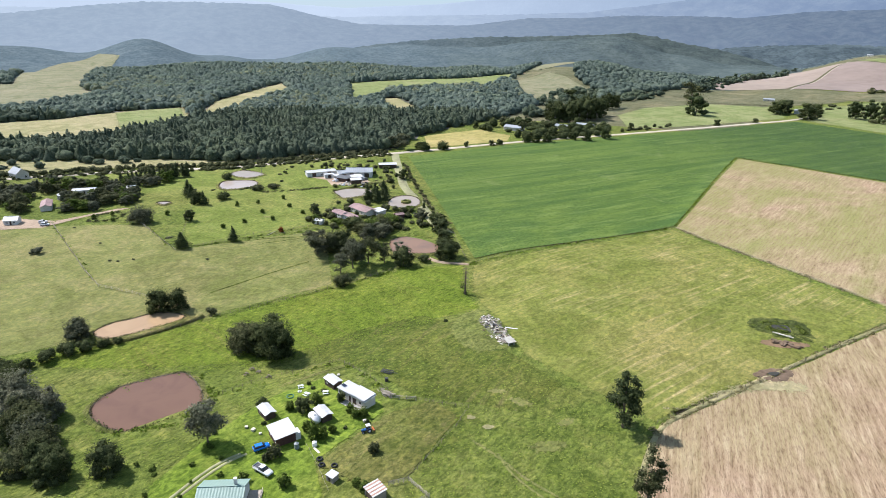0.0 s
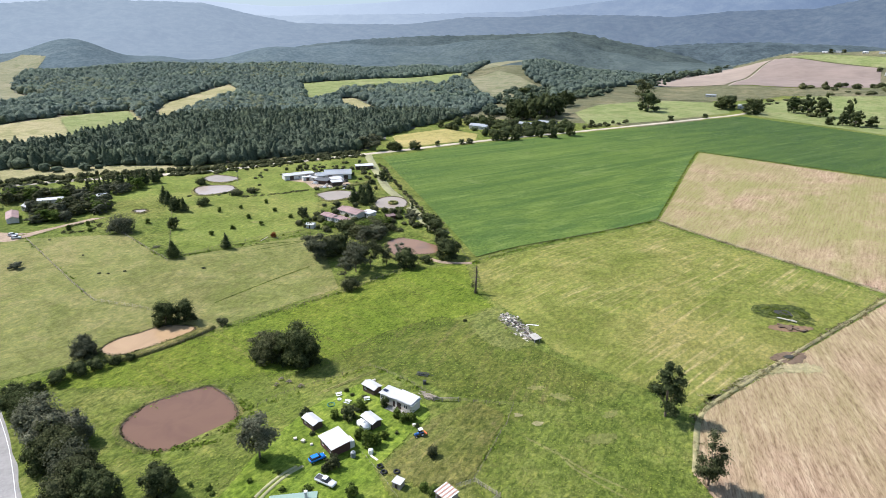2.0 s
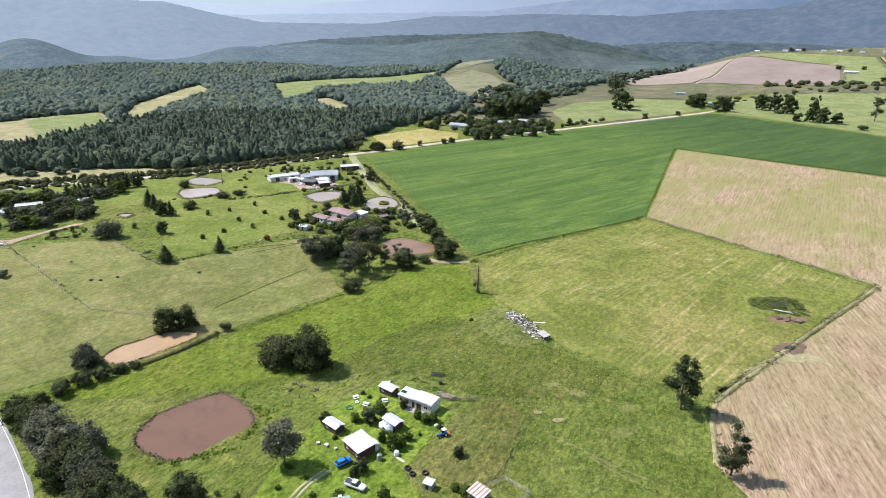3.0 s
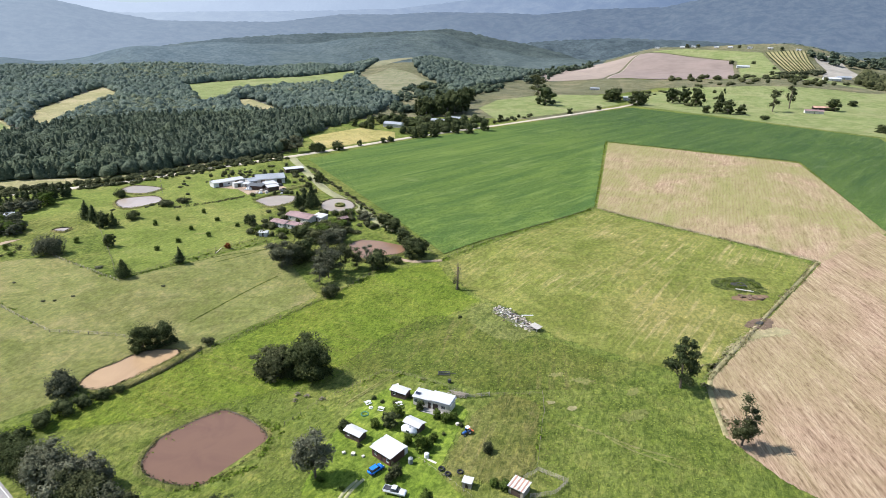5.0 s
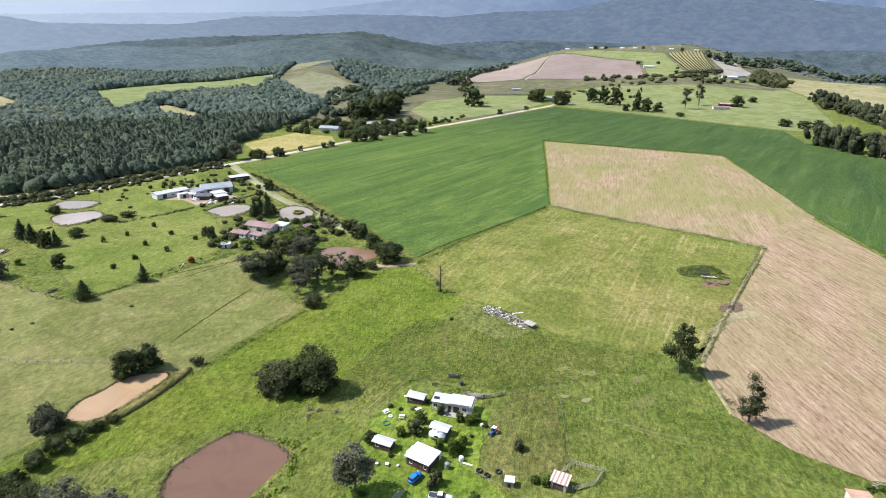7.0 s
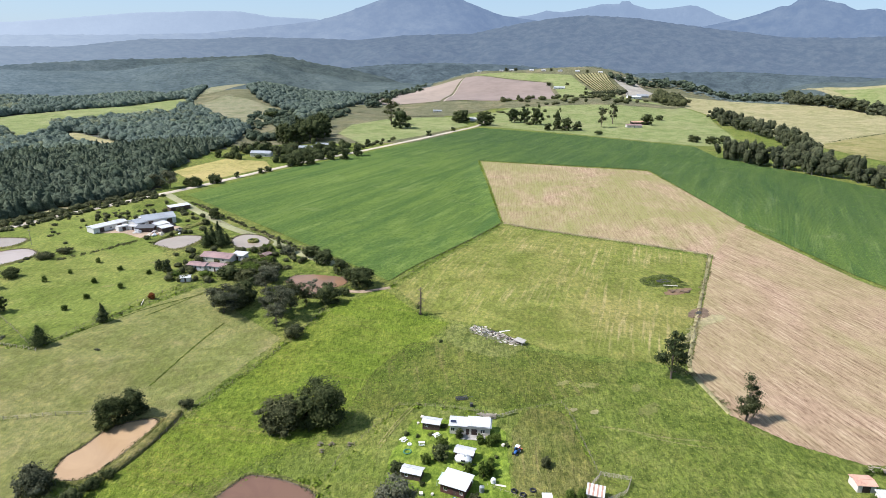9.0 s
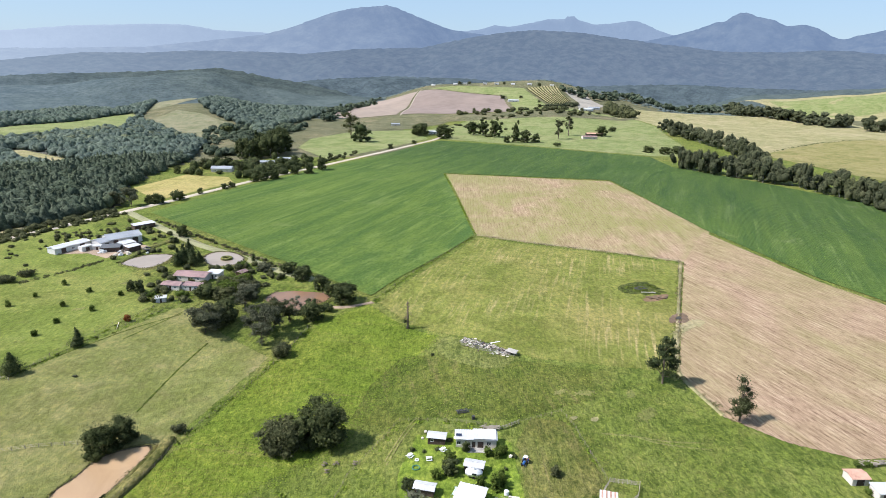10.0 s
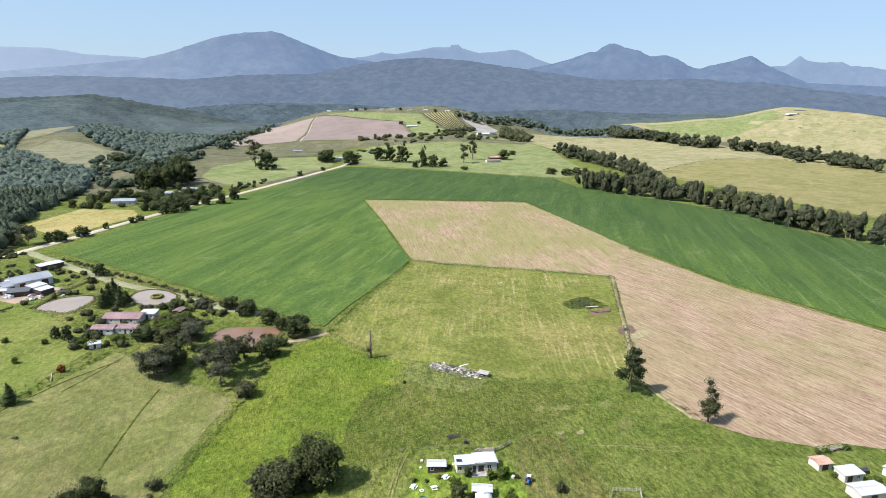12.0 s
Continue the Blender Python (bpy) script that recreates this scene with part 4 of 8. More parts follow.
field("bare_slope", BARE_SLOPE, 0.6, DRY_FIELD, "bare dry slope between the pines", "clearing", 25, soft_edge=10)


def hill_points(count, seed, az0, az1, r0, r1):
    rng = np.random.default_rng(seed)
    a = np.radians(rng.uniform(az0, az1, count))
    r = np.sqrt(rng.uniform(r0 * r0, r1 * r1, count))
    return np.stack([CX + r * np.sin(a), CY + r * np.cos(a)], 1)


BROWN_HILL = [(430, 1080), (460, 1150), (786, 1500), (1020, 1300), (1150, 1020), (950, 820), (700, 850), (560, 1030)]
VALLEY = [(1640, 940), (1490, 735), (1350, 530), (1210, 390), (1075, 215), (1250, 120), (1700, 200), (1900, 300), (1960, 569), (1780, 700)]
PALE_HILL = [(222, 940), (203, 1068), (180, 1130), (112, 1062), (60, 960), (66, 870), (100, 826), (160, 840)]
UPPER_MEADOW = [(140, 1170), (190, 1290), (250, 1420), (330, 1440), (255, 1260), (187, 1176)]
hp = hill_points(3500, 13, 30, 100, 1500, 1800)
hp = hp[~inside(hp, BROWN_HILL)]
aa, rr = polar(hp[:, 0], hp[:, 1])
hp = hp[~inside(hp, VALLEY) & ~((aa > 64) & (rr < 1900))]
wood("hill_forest", hp, rg.uniform(1.5, 3.5, len(hp)), rg.uniform(8, 14, len(hp)), "low", FOREST_FAR_HAZED, "woods in the valley behind the fields", 0, 14, "forest", sides=5)
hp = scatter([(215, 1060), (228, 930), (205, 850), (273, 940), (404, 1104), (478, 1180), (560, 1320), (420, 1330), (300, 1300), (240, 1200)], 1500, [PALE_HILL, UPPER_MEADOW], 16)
wood("slope_wood", hp, rg.uniform(6, 11, len(hp)), rg.uniform(9, 15, len(hp)), "round", FOREST_MID_HAZED, "dark woods below the pale hill", 8, 17, "forest", 0.15, 0.6)
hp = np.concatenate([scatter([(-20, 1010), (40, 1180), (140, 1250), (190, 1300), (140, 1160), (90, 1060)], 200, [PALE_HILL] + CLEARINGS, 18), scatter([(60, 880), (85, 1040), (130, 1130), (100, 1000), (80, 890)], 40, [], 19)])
wood("slope_wood", hp, rg.uniform(6, 10, len(hp)), rg.uniform(9, 15, len(hp)), "round", FOREST_MID_HAZED, "dark trees round the pale hill", 8, 20, "forest", 0.15, 0.6)

field("pale_hill_meadow", PALE_HILL, 0.6, PALE_HILL_GRASS, "pale meadow on a rounded hill", "meadow", 25, soft_edge=8)
field("pale_hill_meadow", UPPER_MEADOW, 0.6, PALE_HILL_GRASS, "pale meadow above the woods", "meadow", 25, soft_edge=8)
field("ploughed_hill", [(452, 1120), (500, 1190), (738, 1505), (790, 1478), (814, 1328), (553, 1038)], 0.6, plain("hill_soil", (0.235, 0.185, 0.145), 0.95, 0.2, 0.05, fades=True), "bare pinkish ploughed hillside", "ploughed field", 25, soft_edge=1.5)
PLOUGHED = plain("ploughed_soil", (0.195, 0.150, 0.124), 0.95, 0.25, 0.05, fades=True)
field("ploughed_hill", [(556, 1035), (816, 1324), (868, 1082), (712, 886), (618, 962)], 0.6, PLOUGHED, "darker ploughed field on the hill", "ploughed field", 25, soft_edge=1.5)
strip("hill_track", [(550, 1022), (640, 1126), (730, 1228), (818, 1326)], 1.3, 0.75, GRAVEL, "pale track between the ploughed fields", "track", 20)
field("scrub_slope", [(330, 950), (440, 1085), (553, 1034), (620, 958), (714, 882), (790, 880), (905, 750), (830, 720), (690, 800), (560, 880), (440, 815), (350, 850)], 0.4, SCRUBLAND, "grey-olive scrubby slope below the ploughed hill", "scrub", 20, soft_edge=12)
field("hill_pasture", [(824, 1318), (905, 1290), (975, 1120), (830, 902), (790, 882), (716, 880), (872, 1080)], 0.6, FAR_FIELD, "green pasture on the hilltop", "pasture", 25, soft_edge=6)
field("vineyard_ground", [(978, 1122), (1050, 1084), (940, 948), (835, 900)], 0.6, DRY_FIELD, "pale ground between the orchard rows", "orchard", 25, soft_edge=4)
PALE_SOIL = plain("pale_sandy_soil", (0.27, 0.245, 0.20), 0.95, 0.35, 0.08, fades=True)
field("sand_pit", [(1040, 1060), (1106, 1056), (992, 897), (915, 852), (880, 880), (945, 932)], 0.6, PALE_SOIL, "pale sandy pit beside the orchard", "pit", 25, soft_edge=5)
field("valley_pasture", VALLEY, 0.6, DRY_FIELD, "dry pale pasture on the far hill", "pasture", 40, soft_edge=8)
field("valley_meadow", [(1612, 850), (1740, 700), (1880, 580), (1790, 515), (1640, 590), (1480, 690)], 0.9, FAR_FIELD, "green field on the slope of the far hill", "meadow", 40, soft_edge=8)
field("paddock", [(-240, 352), (-220, 399), (-150, 415), (-97, 444), (-62, 455), (-66, 400), (-61, 302), (-97, 276), (-117, 263), (-132, 302), (-150, 352), (-175, 352)], 0.09, PADDOCK, "bright green paddock with small trees", "paddock")
field("road_verge", [(-420, 362), (-279, 392), (-219, 415), (-152, 430), (-100, 458), (-45, 482), (-42, 490), (-100, 466), (-154, 440), (-205, 446), (-300, 432), (-430, 440)], 0.12, DRY_FIELD, "dry grass between road and forest", "verge", 20)
strip("farm_track", [(-38, 474), (-31, 420), (-24, 372), (-14, 344), (-5.7, 309.2), (2.6, 292.4)], 5.0, 0.16, TRACK, "sandy grass track down to the farm", "track")
strip("meadow_track", [(-84.1, 272.1), (-66.0, 281.9), (-49.8, 292.5)], 0.6, 0.1, OLIVE, "worn narrow track in the paddock", "track", 3, 0.42)
for dx in (-0.75, 0.75):
    strip("yard_track", [(-62 + dx, 101), (-57.6 + dx, 109.9), (-55.7 + dx, 113.7), (-53.3 + dx, 117.8), (-50.5 + dx, 121.5), (-47.5 + dx, 123.6)], 0.8, 0.17, TRACK, "worn pale wheel line of the driveway", "track", 1.5, 0.3)
strip("field_edge", [(45, 114), (57, 137), (101, 164), (171, 206)], 1.3, 0.2, DRY_FIELD, "bare earth strip along the field edge", "bank", 4)
strip("field_edge", [(124, 315), (172, 206)], 1.5, 0.2, DRY_FIELD, "dry grass strip along the stubble", "bank", 4)
strip("dry_stripe", [(11.6, 254.8), (-2.3, 257.3), (-6.4, 262.4)], 2.0, 0.2, EARTH, "bare earth at the meadow corner", "bank", 3)
field("lawn", [(-56, 136), (-48.1, 150.0), (-33.0, 161.9), (-27, 157), (-16, 147), (-14, 142), (-29, 121), (-25, 110), (-35, 96), (-62, 98), (-66, 112), (-60, 128)], 0.11, LAWN, "bright green lawn round the homestead", "lawn", 3, soft_edge=2)
field("yard", [(-26, 127), (-14, 142), (-2, 148), (6, 140), (-7, 115.5), (-17, 112), (-30, 120)], 0.14, GARDEN, "worn brownish yard with thin grass", "yard", 3, soft_edge=2)


# ---- buildings ----
WHITE_ROOF = plain("white_metal_roof", (0.42, 0.42, 0.415), 0.5, 0.14, 0.8, 0.0, 0.05)
GREY_ROOF = plain("grey_metal_roof", (0.25, 0.265, 0.28), 0.55, 0.2, 0.6, 0.0, 0.05)
DARK_ROOF = plain("charcoal_roof", (0.085, 0.088, 0.09), 0.6, 0.3, 0.7, 0.0, 0.05)
GREEN_ROOF = plain("pale_green_roof", (0.20, 0.275, 0.235), 0.5, 0.10, 0.7, 0.0, 0.05)
RED_ROOF = plain("faded_red_roof", (0.235, 0.155, 0.145), 0.7, 0.35, 0.7)
RUST_ROOF = plain("rusty_roof", (0.42, 0.25, 0.18), 0.8, 0.4, 1.4)
WHITE_WALL = plain("white_plaster", (0.54, 0.53, 0.50), 0.85, 0.14, 1.5)
CREAM_WALL = plain("cream_plaster", (0.52, 0.48, 0.42), 0.85, 0.15, 1.5)
DARK_WOOD = plain("dark_timber", (0.075, 0.05, 0.04), 0.85, 0.35, 3)
MAROON = plain("maroon_boards", (0.085, 0.04, 0.034), 0.8, 0.3, 3)
BOARD = plain("weathered_board", (0.30, 0.26, 0.21), 0.9, 0.35, 3)
PALE_BOARD = plain("pale_board", (0.55, 0.50, 0.42), 0.9, 0.3, 3)
POST = plain("fence_post", (0.16, 0.13, 0.10), 0.9, 0.35, 4)
METAL_DARK = plain("dark_steel", (0.07, 0.07, 0.075), 0.55, 0.3, 4, 0.6)
RUBBER = plain("black_rubber", (0.022, 0.022, 0.023), 0.85, 0.3, 5)
CONCRETE = plain("broken_concrete", (0.33, 0.31, 0.275), 0.9, 0.4, 1.2)
PAINT_WHITE = plain("white_paint", (0.62, 0.62, 0.615), 0.3, 0.04, 1, 0.0, 0, 0.5)
PAINT_BLUE = plain("blue_paint", (0.02, 0.16, 0.55), 0.25, 0.06, 1, 0.0, 0, 0.5)
TRACTOR_BLUE = plain("tractor_blue", (0.035, 0.12, 0.33), 0.4, 0.15, 3)
ORANGE = plain("orange_paint", (0.55, 0.13, 0.04), 0.5, 0.25, 3)
GREEN_PLASTIC = plain("green_plastic", (0.03, 0.14, 0.10), 0.5, 0.2, 2)
TANK_GREY = plain("grey_tank", (0.20, 0.22, 0.22), 0.5, 0.15, 2)
GLASS = Nodes("window_glass", 0.08, 0.6).done((0.025, 0.03, 0.035))
LAMP_GLASS = Nodes("lamp_glass", 0.15, 0.5).done((0.6, 0.58, 0.55))
TAIL_RED = Nodes("tail_lamp_glass", 0.2, 0.5).done((0.35, 0.02, 0.02))
SOLAR = Nodes("solar_panel", 0.15, 0.6).done((0.02, 0.025, 0.05))
CHROME = plain("bare_metal", (0.5, 0.5, 0.5), 0.35, 0.1, 3, 0.9, 0)


def box(bm, x, y, z, sx, sy, sz, turn=0.0, tilt=0.0):
    """A box with its middle at x, y, z."""
    m = Matrix.Translation((x, y, z)) @ Matrix.Rotation(radians(turn), 4, "Z") @ Matrix.Rotation(radians(tilt), 4, "Y") @ Matrix.Diagonal((sx, sy, sz, 1))
    return bmesh.ops.create_cube(bm, size=1, matrix=m)["verts"]


def solid(name, boxes, mat, parent, label="", bevel=0.0):
    bm = bmesh.new()
    for b in boxes:
        box(bm, *b)
    if bevel:
        bmesh.ops.bevel(bm, geom=bm.edges[:], offset=bevel, segments=1, affect="EDGES")
    return part(name, bm, mat, parent, label)


def tube(name, segs, mat, parent, label="", n=8, smooth=True):
    v, f = [], []
    for p, q, r0, r1 in segs:
        cone_tube(v, f, p, q, r0, r1, n)
        a = len(v)
        f += [tuple(range(a - 2 * n, a - n))[::-1], tuple(range(a - n, a))]
    return link_mesh(name, v, f, mat, parent, label, smooth=False)


def wall_side(parent, length, h, x, y, turn, holes, mat, frame_mat, thick=0.18):
    """One wall with real openings. holes: (from its middle, sill, width, height, kind)."""
    holes = sorted(holes)
    m = Matrix.Translation((x, y, 0)) @ Matrix.Rotation(radians(turn), 4, "Z")
    bm = bmesh.new()
    left = -length / 2
    for c, sill, w, hh, kind in holes:
        if c - w / 2 > left:
            box(bm, (left + c - w / 2) / 2, 0, h / 2, c - w / 2 - left, thick, h)
        if sill > 0:
            box(bm, c, 0, sill / 2, w, thick, sill)
        box(bm, c, 0, (sill + hh + h) / 2, w, thick, h - sill - hh)
        left = c + w / 2
    box(bm, (left + length / 2) / 2, 0, h / 2, length / 2 - left, thick, h)
    bmesh.ops.transform(bm, matrix=m, verts=bm.verts[:])
    part("wall", bm, mat, parent)
    for c, sill, w, hh, kind in holes:
        bm = bmesh.new()
        fr = 0.07
        if kind == "window":
            for bx in ((c, 0, sill + fr / 2, w, 0.12, fr), (c, 0, sill + hh - fr / 2, w, 0.12, fr), (c - w / 2 + fr / 2, 0, sill + hh / 2, fr, 0.12, hh - 2 * fr), (c + w / 2 - fr / 2, 0, sill + hh / 2, fr, 0.12, hh - 2 * fr), (c, 0, sill + hh / 2, fr * 0.7, 0.1, hh - 2 * fr)):
                box(bm, *bx)
            bmesh.ops.transform(bm, matrix=m, verts=bm.verts[:])
            win = part("window", bm, frame_mat, parent)
            bm = bmesh.new()
            box(bm, c, 0, sill + hh / 2, w - fr, 0.02, hh - fr)
            bmesh.ops.transform(bm, matrix=m, verts=bm.verts[:])
            part("pane", bm, GLASS, win, "dark glass pane")
        else:
            box(bm, c, 0.0, sill + hh / 2, w - 0.04, 0.06, hh - 0.03)
            bmesh.ops.transform(bm, matrix=m, verts=bm.verts[:])
            door = part("door", bm, DARK_WOOD, parent, "dark door")
            bm = bmesh.new()
            box(bm, c + w * 0.36, -0.06, sill + 1.0, 0.05, 0.06, 0.14)
            bmesh.ops.transform(bm, matrix=m, verts=bm.verts[:])
            part("handle", bm, CHROME, door)


def sheet(name, L, W, z0, z1, y0, y1, mat, parent, label="", rib=0.32, thick=0.07, x0=0.0):
    """A ribbed roof slope from (y0, z0) to (y1, z1)."""
    n = max(4, int(L / rib))
    v, f = [], []
    for i in range(n + 1):
        x = x0 - L / 2 + L * i / n
        dz = 0.05 * (i % 2)
        v += [(x, y0, z0 + dz), (x, y1, z1 + dz), (x, y0, z0 + dz - thick), (x, y1, z1 + dz - thick)]
    for i in range(n):
        a, b = 4 * i, 4 * i + 4
        f += [(a, b, b + 1, a + 1), (a + 2, a + 3, b + 3, b + 2), (a, a + 2, b + 2, b), (a + 1, b + 1, b + 3, a + 3)]
    f += [(0, 1, 3, 2), (4 * n, 4 * n + 2, 4 * n + 3, 4 * n + 1)]
    return link_mesh(name, v, f, mat, parent, label)


def building(name, x, y, turn, L, W, H, wall, roof, label, style="gable", pitch=0.35, front=None, back=None, ends=None, group="", eave=0.35, category="building", rib=0.32, frame_mat=None, chimney=False):
    """A house or shed: four walls with openings, a roof of one or two ribbed slopes."""
    e = empty(name, x, y, turn, None, label, category, group)
    fm = frame_mat or PAINT_WHITE
    front = [(-L * 0.28, 0.9, 1.0, 1.0, "window"), (0.0, 0.0, 0.9, 2.0, "door"), (L * 0.28, 0.9, 1.0, 1.0, "window")] if front is None else front
    back = [(0.0, 0.9, 1.0, 1.0, "window")] if back is None else back
    ends = [] if ends is None else ends
    wall_side(e, L, H, 0, -W / 2, 0, front, wall, fm)
    wall_side(e, L, H, 0, W / 2, 180, back, wall, fm)
    wall_side(e, W - 0.18, H, -L / 2 + 0.09, 0, -90, ends, wall, fm)
    wall_side(e, W - 0.18, H, L / 2 - 0.09, 0, 90, [], wall, fm)
    RL = L + 2 * eave
    if style == "gable":
        rise_ = W / 2 * pitch * 1.0
        d = eave * rise_ / (W / 2)
        sheet("roof", RL, W, H - d + 0.12, H + rise_ + 0.12, -W / 2 - eave, 0.0, roof, e, rib=rib)
        sheet("roof", RL, W, H - d + 0.12, H + rise_ + 0.12, W / 2 + eave, 0.0, roof, e, rib=rib)
        for sx in (-1, 1):
            bm = bmesh.new()
            vs = []
            for dx in (-0.08, 0.08):
                vs.append([bm.verts.new((sx * (L / 2 - 0.09) + dx, -W / 2, H)), bm.verts.new((sx * (L / 2 - 0.09) + dx, W / 2, H)), bm.verts.new((sx * (L / 2 - 0.09) + dx, 0, H + rise_))])
            bm.faces.new(vs[0]), bm.faces.new(vs[1][::-1])
            for i in range(3):
                bm.faces.new((vs[0][i], vs[1][i], vs[1][(i + 1) % 3], vs[0][(i + 1) % 3]))
            part("gable", bm, wall, e)
        solid("ridge_cap", [(0, 0, H + rise_ + 0.19, RL, 0.3, 0.06)], roof, e)
    else:
        sheet("roof", RL, W, H + 0.1, H + 0.1 + W * pitch, -W / 2 - eave, W / 2 + eave, roof, e, rib=rib)
        solid("back_upstand", [(0, W / 2 - 0.09, H + W * pitch / 2 * 0.9, L - 0.1, 0.14, W * pitch * 0.8)], wall, e)
    if chimney:
        solid("chimney", [(L * 0.3, W * 0.1, H + W * 0.3, 0.6, 0.6, 1.6), (L * 0.3, W * 0.1, H + W * 0.3 + 0.85, 0.75, 0.75, 0.12)], wall, e, bevel=0.02)
    return e


# homestead
lh = building("long_house", -23.3, 147.0, -40, 10.8, 3.7, 2.6, CREAM_WALL, WHITE_ROOF, "long low cream house with a white metal roof", "mono", 0.06,
              [(-4.6, 0.9, 1.1, 1.1, "window"), (-2.6, 0.9, 0.9, 1.1, "window"), (-0.6, 0.0, 0.9, 2.0, "door"), (1.2, 0.0, 1.6, 2.0, "door"), (3.4, 0.9, 1.2, 1.1, "window")], [(0, 0.9, 1, 1, "window")], category="house")
solid("solar_panel", [(-4.6, -0.4, 2.98, 1.5, 1.0, 0.06)], SOLAR, lh, "dark solar panel")
solid("porch_slab", [(1.0, -3.1, 0.15, 6.5, 2.1, 0.24)], CONCRETE, lh, "pale porch slab", 0.03)
sheet("step_roof", 6.2, 3.7, 3.02, 3.30, -2.2, 2.2, WHITE_ROOF, lh, "raised white roof section", x0=2.3)
building("cabin", -31.0, 154.2, -46, 4.6, 2.7, 2.1, DARK_WOOD, WHITE_ROOF, "small dark timber cabin with a white roof", "gable", 0.3, [(-1.2, 0.8, 0.9, 0.8, "window"), (0.8, 0, 0.8, 1.8, "door")], [], group="timber cabins")
building("cabin", -31.0, 138.7, -52, 4.6, 2.7, 2.0, DARK_WOOD, WHITE_ROOF, "small maroon and white roofed timber cabin", "gable", 0.3, [(-1.2, 0.8, 0.9, 0.8, "window"), (0.8, 0, 0.8, 1.8, "door")], [], group="timber cabins")
building("cabin", -46.1, 139.3, -50, 4.7, 2.6, 2.0, DARK_WOOD, WHITE_ROOF, "dark timber cabin with a white roof beside a tree", "gable", 0.3, [(-1.2, 0.8, 0.9, 0.8, "window"), (0.8, 0, 0.8, 1.8, "door")], [], group="timber cabins")
mh = building("main_cottage", -39.7, 130.0, -57, 6.0, 4.8, 2.5, MAROON, WHITE_ROOF, "maroon cottage under a wide white roof", "mono", 0.08, [(-1.8, 0.8, 1.0, 1.0, "window"), (0.6, 0, 0.9, 2, "door"), (2.2, 0.8, 0.9, 1.0, "window")], [], eave=0.5, category="house")
solid("lean_to", [(1.6, 3.2, 1.0, 2.4, 1.4, 2.0)], WHITE_WALL, mh, "white lean-to", 0.04)
solid("awning", [(-3.6, 0.4, 2.0, 1.4, 3.0, 0.06, 0, 8), (-4.5, -1.0, 1.0, 0.08, 0.08, 2.0), (-4.5, 1.8, 1.0, 0.08, 0.08, 2.0)], plain("pale_green_net", (0.45, 0.56, 0.50), 0.9, 0.2, 2), mh, "pale green shade net awning")
gh = building("green_roof_house", -47.0, 107.6, 4, 9.5, 7.6, 2.7, WHITE_WALL, GREEN_ROOF, "white house with a pale green metal roof", "gable", 0.42, [], [(-2.5, 0.9, 1.3, 1.2, "window"), (2.0, 0.9, 1.3, 1.2, "window")], [(0, 0.9, 1.2, 1.2, "window")], category="house", chimney=True)
solid("deck", [(6.4, 0.5, 0.3, 3.0, 5.2, 0.2)] + [(5.1 + 0.32 * i, 0.5, 0.42, 0.28, 5.2, 0.05) for i in range(9)], BOARD, gh, "weathered wooden deck")
solid("deck_rail", [(7.85, 0.5, 1.2, 0.08, 5.2, 0.08)] + [(7.85, -2.0 + i * 1.25, 0.8, 0.08, 0.08, 0.8) for i in range(5)], PALE_BOARD, gh, "pale deck rail")
building("tool_shed", -24.6, 115.2, -35, 2.0, 1.8, 1.5, BOARD, WHITE_ROOF, "little shed with a white lid roof", "mono", 0.08, [(0, 0, 0.7, 1.2, "door")], [], eave=0.2, category="shed")
rs = building("stock_shed", -14.2, 110.2, -52, 3.6, 3.2, 2.0, BOARD, WHITE_ROOF, "open shed with a rust-striped metal roof", "mono", 0.1, [(0, 0, 2.4, 1.7, "door")], [], eave=0.3, category="shed", rib=0.45)
for i in range(4):
    sheet("rust_sheet", 0.42, 3.2, 2.13, 2.46, -1.9, 1.9, RUST_ROOF, rs, "rust-red roof sheet", 0.2, x0=-1.5 + i * 0.98)


def caravan(x, y, turn):
    e = empty("caravan", x, y, turn, None, "rounded white caravan beside the cabin", "caravan")
    bm = bmesh.new()
    box(bm, 0, 0, 1.35, 4.2, 2.0, 1.9)
    bmesh.ops.bevel(bm, geom=[q for q in bm.edges], offset=0.45, segments=3, affect="EDGES")
    part("body", bm, PAINT_WHITE, e, smooth=True)
    for s in (-1, 1):
        tube("wheel", [((0.1, s * 0.98, 0.33), (0.1, s * 0.78, 0.33), 0.33, 0.33)], RUBBER, e, "black tyre", 12)
        solid("window", [(0.2, s * 1.0, 1.55, 1.1, 0.04, 0.55)], GLASS, e)
    solid("tow_bar", [(2.5, 0, 0.45, 1.3, 0.1, 0.1)], METAL_DARK, e)
    solid("roof_hatch", [(0.3, 0, 2.33, 0.6, 0.6, 0.08)], TANK_GREY, e, "", 0.02)
    return e


caravan(-32.9, 136.7, -50)


